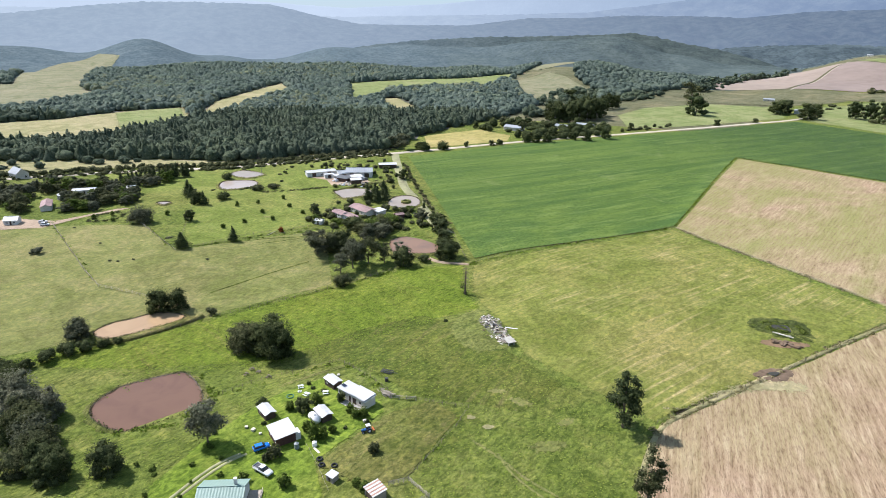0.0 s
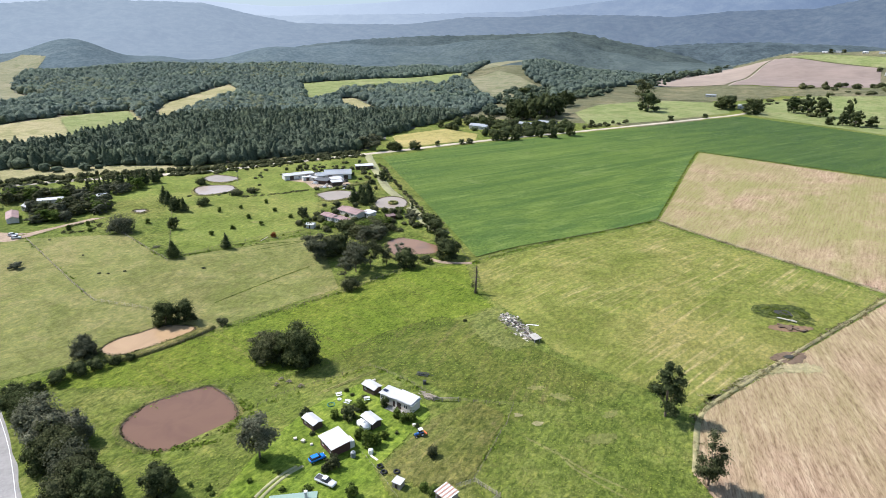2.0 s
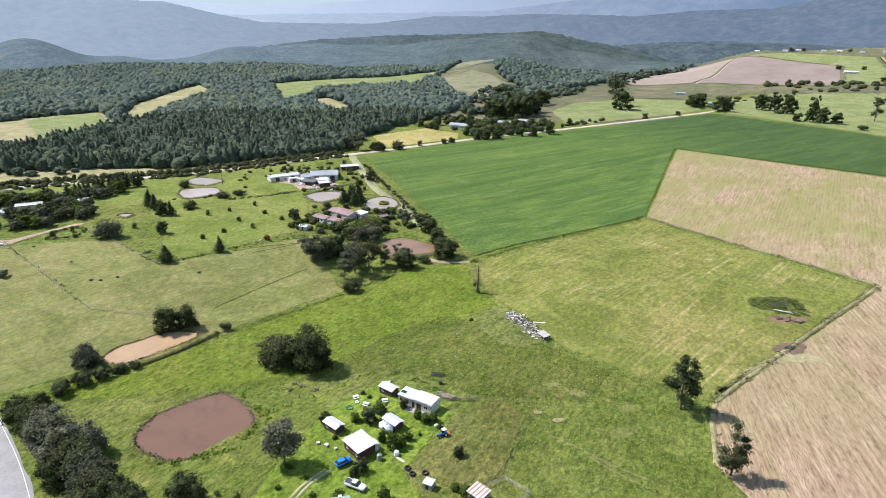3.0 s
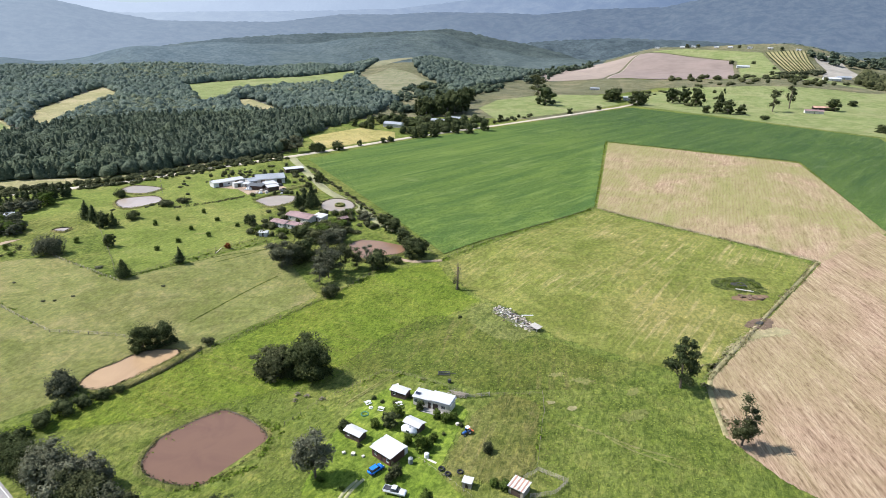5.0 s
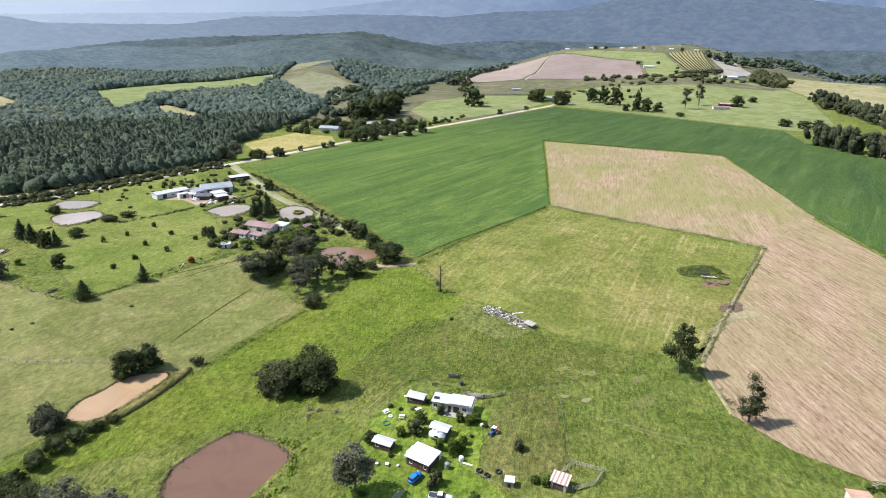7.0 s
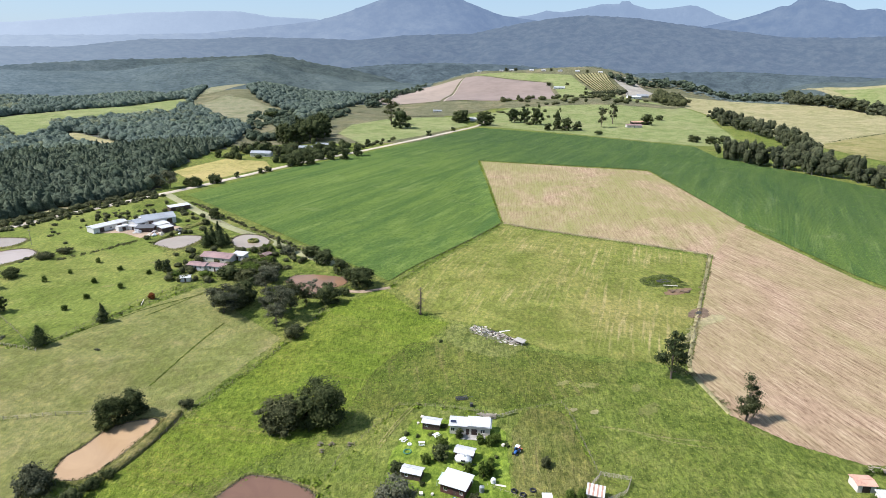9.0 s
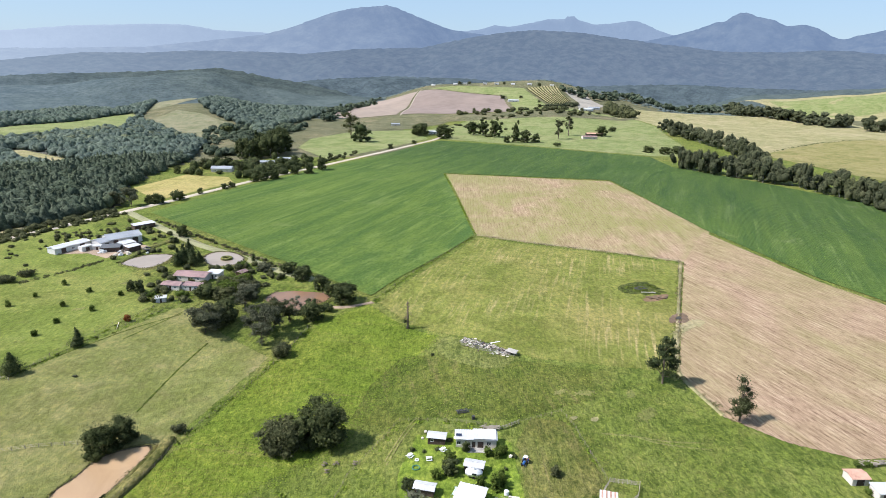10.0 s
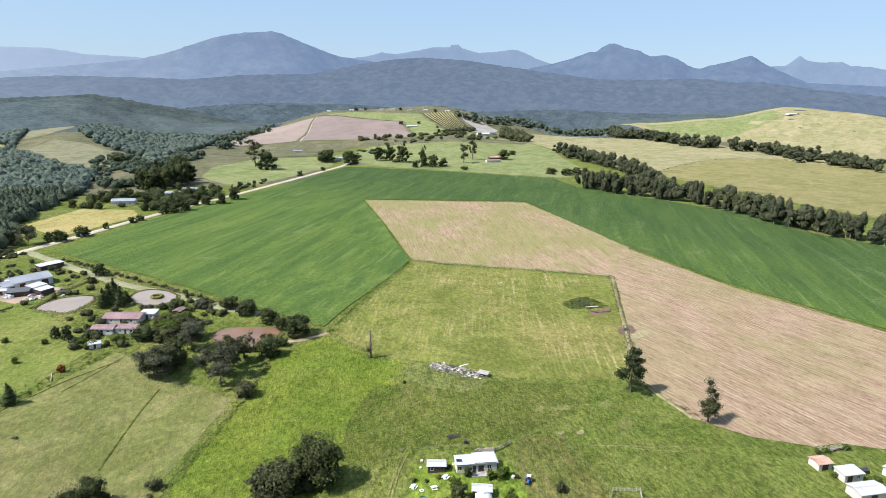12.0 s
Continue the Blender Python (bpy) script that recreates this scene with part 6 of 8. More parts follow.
junk("fallen_log", 115.5, 188.0, -38, [(0, 0, 0.6, 6.5, 0.35, 0.3, 3, 2), (1.5, 0.4, 0.6, 2.0, 0.2, 0.2, 30, 0)], PALE_BOARD, "bleached log across the hollow", "log")

for x, y, r in ((8.0, 139.6, 1.6), (12.4, 135.6, 1.9)):
    field("bare_patch", blob([(x - r, y), (x - 0.3 * r, y + 0.7 * r), (x + r, y + 0.3 * r), (x + 0.7 * r, y - 0.6 * r), (x - 0.4 * r, y - 0.8 * r)], 4), 0.17, DRY_FIELD, "bare trampled earth in the paddock", "bare patch", 3, soft_edge=1.0)

BLADE = foliage("grass_blades", (0.116, 0.172, 0.020), (0.178, 0.226, 0.034), 0.85, 0.08)
BLADE_DRY = foliage("dry_grass_blades", (0.128, 0.172, 0.026), (0.190, 0.215, 0.048), 0.85, 0.08)
BLADE_TAN = foliage("tan_grass", (0.19, 0.16, 0.08), (0.32, 0.28, 0.16), 0.9, 0.3)

# ---- trees ----
def grove(rows_, group=""):
    for name, x, y, h, w, kind, mat, label, n in rows_:
        tree(name, x, y, h, w, kind, mat, label, group, n)


grove([
    ("pine_tree", 47.5, 136.2, 17.0, 11.5, "pine", LEAF_PINE, "tall dark pine with layered branches at the field edge", 2300),
    ("pine_tree", 46.0, 109.8, 14.7, 8.5, "gum", LEAF_OLIVE, "slender grey-green pine at the stubble edge", 2000),
    ("tree", -53.2, 176.0, 15.5, 14.0, "round", LEAF_DARK, "large dark evergreen in the meadow", 4200),
    ("tree", -64.5, 179.7, 10.5, 13.5, "round", LEAF_OLIVE, "spreading grey-green tree beside the dark evergreen", 3000),
    ("tree", -58.8, 178.1, 11.5, 9.0, "round", LEAF_DARK, "dark tree between two others in the meadow", 2000),
    ("grey_tree", -57.3, 127.0, 13.5, 10.5, "gum", LEAF_PALE, "thin grey gum tree by the pond", 2400),
    ("tree", -77.0, 117.0, 9.0, 9.2, "round", LEAF_DARK, "dark round tree near the pond", 2400),
    ("tree", -114.6, 143.5, 14.5, 13.0, "round", LEAF_PALE, "tall grey-green tree by the asphalt road", 3600),
    ("tree", -100.7, 127.5, 11.5, 11.5, "round", LEAF_GREY, "dark tree by the asphalt road", 3000),
    ("tree", -107.9, 134.7, 12.5, 11.0, "round", LEAF_OLIVE, "olive tree in the roadside thicket", 2800),
    ("tree", -127.5, 156.4, 8.0, 9.0, "round", LEAF_DARK, "dark tree beside the bank", 2000),
    ("tree", -92.0, 118.0, 10.5, 8.5, "round", LEAF_DARK, "dark tree at the end of the thicket", 2200),
    ("tree", -121.3, 150.2, 10.0, 9.0, "round", LEAF_DARK, "dark tree behind the roadside thicket", 2200),
    ("tree", -103.8, 206.0, 10.7, 9.5, "round", LEAF_DARK, "dense dark tree at the ochre pond", 2600),
    ("tree", -97.6, 208.1, 9.5, 9.0, "round", LEAF_DARK, "dense dark tree at the ochre pond", 2400),
    ("tree", -122.3, 185.3, 8.3, 10.0, "round", LEAF_GREY, "grey-green tree at the ochre pond", 2200),
    ("tree", -84.1, 204.5, 3.5, 4.5, "bush", LEAF_OLIVE, "small tree by the fence", 500),
], "meadow trees")
for x, y, h, w in ((-119.2, 174.5, 5.5, 7), (-115.1, 177.4, 4.5, 6), (-111.0, 180.2, 3.6, 5), (-123.9, 170.4, 5, 7), (-128.0, 165.7, 4, 6), (-107.4, 182.2, 2.6, 4)):
    tree("bush", x, y, h, w, "bush", LEAF_DARK, "dark bush on the bank below the pond", "bank bushes", 900, category="bush")
for x, y, h, w, m in ((-36.7, 141.3, 5.3, 5.2, LEAF_DARK), (-33.9, 145.0, 4.2, 3.8, LEAF_GREEN), (-31.9, 129.8, 5.5, 3.2, LEAF_GREEN), (-39.6, 122.6, 4.2, 3.8, LEAF_OLIVE), (-27.6, 146.0, 3.4, 2.8, LEAF_DARK), (-24.3, 141.2, 3.2, 2.4, LEAF_GREEN),
                      (-22.6, 139.2, 3.0, 2.8, LEAF_GREEN), (-20.4, 139.6, 3.2, 3.0, LEAF_GREEN), (-16.0, 124.8, 3.4, 3.2, LEAF_OLIVE), (-35.0, 112.8, 4.0, 3.2, LEAF_GREEN), (-48.4, 143.2, 3.6, 4.2, LEAF_DARK), (-34.2, 133.0, 3.6, 2.6, LEAF_GREEN),
                      (-29.6, 130.4, 4.0, 2.8, LEAF_GREEN), (-27.5, 132.5, 2.8, 2.2, LEAF_GREEN), (-44.6, 114.2, 3.0, 2.6, LEAF_GREEN), (-41.5, 121.4, 2.4, 2.4, LEAF_OLIVE), (-17.0, 111.8, 2.8, 3.2, LEAF_GREEN), (-18.8, 113.6, 2.2, 2.4, LEAF_GREEN), (-40.6, 142.0, 3.0, 3.0, LEAF_GREEN)):
    tree("garden_tree", x, y, h, w, "round", m, "small leafy garden tree at the homestead", "garden trees", 700, 0.17)
rb = np.random.default_rng(31)
for i in range(16):
    x, y = rb.uniform(-72, -50), rb.uniform(108, 134)
    tree("shrub", x, y, rb.uniform(0.7, 1.6), rb.uniform(0.9, 1.8), "bush", LEAF_GREEN, "low green shrub on the lawn", "lawn shrubs", 160, 0.13, category="shrub")
for x, y, h, w in ((-19.3, 136.4, 1.4, 1.6), (-24.5, 134.0, 1.0, 1.2), (-30.2, 156.5, 1.0, 1.2), (-36.5, 152.6, 1.2, 1.4), (-38.3, 155.4, 1.6, 1.6), (-28.4, 152.0, 0.9, 2.6), (-33.2, 151.2, 0.8, 2.2), (1.2, 198.7, 1.4, 1.8), (-14.5, 111.8, 1.2, 1.6), (-45.8, 135.2, 1.2, 1.6)):
    tree("shrub", x, y, h, w, "bush", LEAF_DARK, "low dark shrub in the grass", "garden shrubs", 180, 0.13, category="shrub")

grove([
    ("bush_tree", -152.5, 299.5, 9.5, 14.5, "bush", LEAF_GREY, "broad grey-green tree on bare ground", 2000),
    ("tree", -148.5, 350.0, 9.5, 7.0, "cone", LEAF_PINE, "dark conifer in the paddock row", 800),
    ("tree", -143.5, 342.5, 9.0, 7.0, "cone", LEAF_PINE, "dark conifer in the paddock row", 800),
    ("tree", -137.5, 333.0, 9.0, 7.5, "round", LEAF_DARK, "dark round tree in the paddock row", 900),
    ("tree", -132.8, 331.5, 8.0, 6.0, "cone", LEAF_PINE, "dark conifer in the paddock row", 700),
    ("tree", -129.6, 302.5, 7.8, 6.2, "round", LEAF_DARK, "round tree beside the paddock fence", 900),
    ("tree", -118.0, 263.8, 7.8, 8.0, "cone", LEAF_PINE, "wide dark conifer at the fence corner", 1200),
    ("tree", -97.8, 273.8, 7.5, 5.8, "cone", LEAF_PINE, "dark pointed conifer by the fence", 1000),
    ("bush", -126.0, 343.0, 4.8, 8.5, "bush", LEAF_DARK, "dark spreading bush in the paddock", 700),
    ("tree", -79.1, 287.4, 3.3, 3.0, "round", LEAF_RUST, "small rust-red tree by the track", 350),
    ("bush", -138.8, 388.5, 5.4, 8.0, "bush", LEAF_DARK, "dark bush between the ponds", 600),
    ("bush", -112.0, 364.0, 3.6, 9.0, "bush", LEAF_OLIVE, "low grey-green thicket in the paddock", 500),
    ("bush", -104.0, 368.5, 3.2, 8.0, "bush", LEAF_OLIVE, "low grey-green thicket in the paddock", 500),
    ("tree", -177.6, 254.2, 3.6, 6.5, "bush", LEAF_GREY, "half-fallen grey tree in the paddock", 260),
], "paddock trees")
for x, y in ((-109, 292.5), (-96.5, 318), (-88, 306), (-114, 330), (-101, 301), (-104, 336), (-85, 330), (-92, 345), (-75, 318), (-179, 304), (-168, 301), (-172, 309), (-145, 312)):
    tree("sapling", x, y, rb.uniform(2.2, 3.6), rb.uniform(2.2, 3.2), "round", LEAF_GREEN, "small young tree in the paddock", "paddock saplings", 200, 0.22)
for i in range(15):
    f = i / 14
    tree("conifer", -198 + 31 * f + rb.normal() * 0.5, 374.5 + 20 * f + rb.normal() * 0.8, rb.uniform(7, 10), rb.uniform(4.0, 5.5), "cone", LEAF_PINE, "dark conifer in a windbreak row", "windbreak conifers", 380, 0.32)
VILLAGE = (LEAF_OLIVE, LEAF_GREEN, LEAF_GREY, LEAF_OLIVE, LEAF_GREY)
TAKEN = [(-214, 293), (-218, 325), (-208, 315), (-209, 351), (-269, 385), (-213, 342), (-224, 341)]
k = 0
while k < 105:
    x, y = rb.uniform(-290, -172), rb.uniform(312, 396)
    if y > 352 + (x + 290) * 0.28 or y < 302 + max(0, (x + 205)) * 0.9 or any(math.hypot(x - a, y - b) < 8 for a, b in TAKEN):
        continue
    k += 1
    tree("village_tree", x, y, rb.uniform(5, 9.5), rb.uniform(6, 12), "round", VILLAGE[k % 5], "dense tree among the village houses", "village trees", 420, 0.36)

grove([
    ("grove_tree", -57.0, 264.8, 11.5, 14.0, "gum", LEAF_GREY, "spreading grey-green tree at the grove's edge", 2600),
    ("grove_tree", -51.0, 268.5, 11.5, 12.0, "round", LEAF_OLIVE, "olive tree at the grove's edge", 1800),
    ("grove_tree", -46.0, 271.0, 12.0, 11.0, "round", LEAF_DARK, "dark tree in the grove", 1800),
    ("grove_tree", -35.5, 280.0, 10.5, 11.0, "gum", LEAF_GREY, "broad grey tree in the grove", 1800),
    ("grove_tree", -30.3, 289.0, 8.5, 11.0, "round", LEAF_GREY, "grey-green tree behind the grove", 1500),
    ("grove_tree", -39.0, 250.5, 14.0, 12.5, "gum", LEAF_GREY, "tall grey gum in the grove", 2400),
    ("grove_tree", -33.0, 256.5, 12.0, 11.0, "gum", LEAF_OLIVE, "olive tree in the grove", 1800),
    ("grove_tree", -41.0, 259.0, 10.5, 9.5, "gum", LEAF_GREY, "thin grey tree in the grove", 1500),
    ("grove_tree", -43.3, 244.0, 9.5, 9.0, "gum", LEAF_GREY, "thin grey tree at the fence", 1600),
    ("grove_tree", -40.4, 232.6, 6.0, 8.5, "bush", LEAF_OLIVE, "rounded bush at the fence", 1300),
    ("grove_tree", -17.3, 255.0, 10.0, 10.5, "round", LEAF_DARK, "dark round tree below the rust-brown pond", 2200),
    ("grove_tree", -26.0, 257.5, 9.0, 9.0, "gum", LEAF_OLIVE, "olive tree by the rust-brown pond", 1400),
    ("grove_tree", -20.5, 264.0, 9.0, 6.5, "gum", LEAF_PALE, "bare-looking grey tree over the rust-brown pond", 500),
    ("grove_tree", -30.0, 298.0, 7.5, 11.5, "round", LEAF_OLIVE, "olive tree below the farmhouse", 1400),
    ("grove_tree", 2.0, 261.6, 10.0, 13.0, "round", LEAF_DARK, "dark tree at the maize corner", 2000),
    ("grove_tree", 0.6, 281.4, 8.0, 9.0, "round", LEAF_DARK, "dark tree along the maize", 1200),
    ("grove_tree", 0.8, 272.0, 7.0, 8.0, "round", LEAF_DARK, "dark tree along the maize", 1100),
    ("grove_tree", -1.6, 296.0, 8.5, 10.5, "round", LEAF_DARK, "dark tree along the maize", 1200),
    ("grove_tree", -3.0, 308.0, 6.5, 9.5, "round", LEAF_DARK, "dark tree along the maize", 1000),
    ("grove_tree", -12.0, 316.0, 5.0, 8.5, "round", LEAF_GREY, "grey-green tree by the pond garden", 900),
    ("grove_tree", -8.5, 259.2, 4.0, 6.0, "bush", LEAF_DARK, "dark bush on the pond bank", 800),
    ("grove_tree", -34.6, 297.3, 6.5, 12.0, "round", LEAF_GREEN, "leafy green tree below the farmhouse", 1200),
    ("grove_tree", -45.0, 299.3, 6.2, 12.0, "round", LEAF_DARK, "dark leafy tree below the farmhouse", 1200),
    ("grove_tree", -39.6, 291.1, 7.0, 10.8, "round", LEAF_OLIVE, "olive tree above the grove", 1200),
    ("grove_tree", -27.2, 305.2, 6.0, 9.6, "round", LEAF_GREEN, "leafy green tree in the farm garden", 1000),
    ("conifer", -43.5, 345.0, 9.3, 7.2, "cone", LEAF_PINE, "dark conifer behind the farmhouse", 600),
    ("conifer", -39.5, 349.5, 9.5, 7.5, "cone", LEAF_PINE, "dark conifer behind the farmhouse", 600),
    ("conifer", -35.0, 354.5, 10.0, 7.5, "cone", LEAF_PINE, "dark conifer behind the farmhouse", 600),
    ("conifer", -37.5, 341.5, 9.5, 7.5, "cone", LEAF_PINE, "dark conifer behind the farmhouse", 600),
    ("conifer", -33.5, 344.5, 6.2, 5.0, "cone", LEAF_PINE, "dark conifer behind the farmhouse", 600),
    ("tree", -26.5, 395.3, 8.0, 6.8, "round", LEAF_DARK, "round dark tree beside the farm track", 900),
    ("tree", -34.0, 386.0, 4.0, 5.5, "round", LEAF_OLIVE, "small tree near the farm track", 400),
    ("tree", -67.7, 316.5, 7.0, 5.5, "round", LEAF_DARK, "dark tree west of the farmhouse", 700),
    ("tree", -70.0, 322.0, 5.5, 5.0, "round", LEAF_DARK, "dark tree west of the farmhouse", 600),
    ("tree", -65.8, 305.5, 4.5, 5.5, "round", LEAF_GREEN, "green tree west of the farmhouse", 500),
    ("bush", -18.7, 327.0, 2.8, 7.5, "bush", LEAF_GREEN, "green hedge at the pond garden", 500),
    ("bush", -26.0, 325.0, 2.6, 6.0, "bush", LEAF_GREEN, "green hedge at the pond garden", 400),
    ("cypress", -10.9, 332.3, 4.2, 1.6, "cone", LEAF_PINE, "narrow dark cypress at the pond garden", 260),
    ("bush", -35.8, 306.1, 3.2, 8.0, "bush", LEAF_GREEN, "leafy shrubbery round the farmhouse", 700),
    ("bush", -54.5, 303.0, 3.2, 7.0, "bush", LEAF_GREEN, "leafy shrubbery round the farmhouse", 600),
    ("bush", -30.0, 313.0, 3.0, 7.0, "bush", LEAF_GREEN, "leafy shrubbery round the farmhouse", 600),
    ("bush", -52.0, 326.0, 3.0, 7.0, "bush", LEAF_OLIVE, "leafy shrubbery behind the farmhouse", 500),
], "farm grove")
for i in range(26):
    f = i / 25
    x, y = -29 + 26 * f + rb.normal() * 0.6, 440 - 132 * f
    tree("hedge_bush", x, y, rb.uniform(1.0, 2.2), rb.uniform(2.0, 3.6), "bush", LEAF_OLIVE, "low bush in the hedge along the maize", "maize hedge", 130, 0.3, category="bush")

for x, y, h, w, m in ((-111.5, 138.3, 13, 12, LEAF_PALE), (-117.7, 146.6, 11, 10, LEAF_OLIVE), (-104.3, 131.1, 12.5, 11, LEAF_OLIVE), (-97.0, 124.4, 11, 10, LEAF_OLIVE), (-123.4, 152.8, 9, 9, LEAF_DARK), (-109.4, 131.6, 9, 9, LEAF_DARK), (-88, 114.5, 10, 9, LEAF_DARK), (-130.1, 160.0, 7, 8, LEAF_DARK), (-99, 118, 9, 9, LEAF_OLIVE), (-106.3, 141.4, 10, 10, LEAF_PALE)):
    tree("thicket_tree", x, y, h, w, "round", m, "tall tree in the roadside thicket", "roadside thicket", 2200)
FARM = [(-72, 300), (-60, 340), (-50, 345), (-30, 330), (-8, 326), (-7.5, 302.2), (-19.2, 294.3), (-49.8, 294.1)]
KEEP = [[(-50, 318), (-42, 332), (-32, 322), (-36, 311)], [(-58, 312), (-52, 319), (-44, 310), (-49, 303)], [(-64, 349), (-62, 368), (-46, 368), (-46, 349)], [(-30, 330), (-24, 356), (-12, 352), (-10, 331)]]
sp = scatter(FARM, 70, KEEP, 81)
wood("farm_shrubbery", sp, rg.uniform(1.2, 3.4, 70), rg.uniform(2.0, 4.5, 70), "round", LEAF_OLIVE, "leafy shrubs filling the farm garden", 90, 82, "shrubbery", 0.09)
sp = scatter([(-95, 425), (-88, 395), (-60, 365), (-30, 372), (-32, 430), (-45, 455)], 50, [[(-92, 396), (-74, 410), (-44, 404), (-44, 376), (-72, 378)], KEEP[2]], 83)
wood("farm_shrubbery", sp, rg.uniform(1.0, 3.0, 50), rg.uniform(1.8, 4.2, 50), "round", LEAF_OLIVE, "shrubs round the farm sheds", 60, 84, "shrubbery", 0.1)
sp = scatter([(-150, 392), (-112, 415), (-95, 440), (-62, 450), (-60, 415), (-95, 392), (-118, 360), (-150, 362)], 36, [[(-142, 362), (-142, 412), (-114, 404), (-112, 370)]], 85)
wood("paddock_scrub", sp, rg.uniform(0.5, 1.4, 36), rg.uniform(1.2, 3.2, 36), "round", LEAF_OLIVE, "low scrub in the wet paddock", 50, 86, "scrub", 0.11)
sp = scatter([(36, 596), (44, 560), (90, 545), (130, 560), (160, 590), (160, 640), (100, 640), (50, 630)], 75, [[(44, 586), (44, 600), (80, 602), (80, 588)], [(104, 600), (104, 614), (152, 626), (152, 610)]], 87)
wood("house_garden", sp, rg.uniform(3, 9, 75), rg.uniform(5, 11, 75), "round", LEAF_DARK, "garden trees round the roadside houses", 80, 88, "garden trees", 0.1)
sp = scatter([(165, 590), (178, 600), (240, 640), (240, 655), (180, 615)], 14, (), 89)
wood("house_garden", sp, rg.uniform(1.5, 4, 14), rg.uniform(3, 6, 14), "round", LEAF_OLIVE, "scrub beside the road", 60, 90, "scrub", 0.11)


def edge_weeds(lines, label, seed, per_m=0.7, h0=0.3, h1=0.9, spread=0.8, mat=None):
    rng = np.random.default_rng(seed)
    P = []
    for line in lines:
        for (ax, ay), (bx, by) in zip(line, line[1:]):
            n = int(math.hypot(bx - ax, by - ay) * per_m)
            t = rng.random(n)
            P.append(np.stack([ax + (bx - ax) * t, ay + (by - ay) * t], 1) + rng.normal(size=(n, 2)) * spread)
    P = np.concatenate(P)
    n = len(P)
    wood("edge_weeds", P, rng.uniform(h0, h1, n), rng.uniform(0.7, 2.2, n), "round", mat or LEAF_OLIVE, label, 14, seed, "weeds", 0.2, sides=0)


edge_weeds([[(44, 110), (57, 137), (101, 164), (171, 206)], [(123, 315), (171, 206)]], "tall weeds and clods along the stubble", 91, 0.9, 0.2, 0.7, 0.7, BLADE_TAN)
edge_weeds([[(11.6, 254.8), (60, 281.5), (122, 315)], [(123, 316), (225, 477)], [(-6.3, 260.5), (-40.0, 232.1), (-86.7, 199.6), (-120.8, 174.5), (-143.5, 165.2)]], "rank weeds along the fences", 92, 0.6, 0.15, 0.6, 0.6, BLADE)
edge_weeds([[(-119, 262), (-70, 288.5), (-43, 305)], [(-113, 265.5), (-64, 297.8)], [(-198, 298), (-134.1, 222.0)], [(-150, 296), (-120, 260)], [(-62.9, 152.8), (-32.0, 170.7), (-13, 149)], [(7, 144), (-7, 116)]], "weeds under the paddock fences", 93, 0.3, 0.15, 0.4, 0.5, BLADE)
edge_weeds([[(-28, 440), (-22, 400), (-8, 336), (4.4, 297.6)]], "dry grass along the maize hedge", 94, 1.0, 0.3, 0.9, 1.2, BLADE_TAN)
edge_weeds([[(-96.0, 142.5), (-85.7, 134.2), (-70.7, 136.3), (-65.0, 150.7), (-74.3, 163.7), (-87.7, 159.5), (-96.0, 150.7)], [(-120.8, 181.7), (-105.3, 185.9), (-93.9, 195.2), (-87.7, 202.4)]], "weeds on the pond banks", 95, 1.2, 0.2, 0.6, 0.8, BLADE)

# farm buildings
building("farmhouse", -43.5, 322.0, -46, 15, 7.5, 2.4, CREAM_WALL, RED_ROOF, "long farmhouse with a faded red roof among trees", "gable", 0.26, group="red roofed farmhouses", category="house", rib=0.7)
building("farmhouse", -34.6, 319.0, -46, 6, 5, 2.5, CREAM_WALL, WHITE_ROOF, "white-roofed end wing of the farmhouse", "mono", 0.06, group="red roofed farmhouses", category="house", rib=0.7)
building("farmhouse", -54.5, 314.5, -46, 8.5, 5, 2.3, WHITE_WALL, RED_ROOF, "white farmhouse wing with a faded red roof", "gable", 0.26, group="red roofed farmhouses", category="house", rib=0.7)
building("farmhouse", -48.0, 308.5, -46, 8, 4, 2.4, WHITE_WALL, RED_ROOF, "low white wing with a faded red roof", "mono", 0.07, group="red roofed farmhouses", category="house", rib=0.7)
building("garden_hut", -63.0, 301.5, -20, 4.0, 3.0, 2.0, WHITE_WALL, WHITE_ROOF, "small white hut in the paddock corner", "gable", 0.3, [(0, 0, 0.8, 1.8, "door")], [], category="shed")
building("garden_hut", -23.5, 314.5, 30, 4.5, 3.2, 2.2, MAROON, RED_ROOF, "small red hut by the pond garden", "gable", 0.3, [(0, 0, 0.8, 1.8, "door")], [], category="shed")
building("packing_shed", -81.5, 403.0, 24, 19, 6.5, 3.0, WHITE_WALL, WHITE_ROOF, "long white packing shed with a pale roof", "gable", 0.16, [(-5, 0, 2.6, 2.6, "door"), (0, 1, 1.4, 1, "window"), (5, 0, 2.6, 2.6, "door")], [], group="farm sheds", category="shed", rib=0.6)
building("container", -75.0, 396.5, 24, 6.0, 3.0, 2.6, WHITE_WALL, WHITE_ROOF, "white box container before the packing shed", "mono", 0.02, [(0, 0, 2.0, 2.2, "door")], [], group="farm sheds", eave=0.05, category="container")
building("packing_shed", -56.0, 404.5, 4, 17, 12, 3.4, WHITE_WALL, GREY_ROOF, "broad grey-roofed farm shed", "gable", 0.28, [(-5, 0, 3, 2.8, "door"), (0, 1, 1.4, 1, "window"), (5, 0, 3, 2.8, "door")], [], group="farm sheds", category="shed", rib=0.6)
building("packing_shed", -66.5, 401.0, 20, 7, 9, 3.0, WHITE_WALL, GREY_ROOF, "small grey-roofed farm shed", "gable", 0.22, [(0, 0, 2.4, 2.4, "door")], [], group="farm sheds", category="shed", rib=0.6)
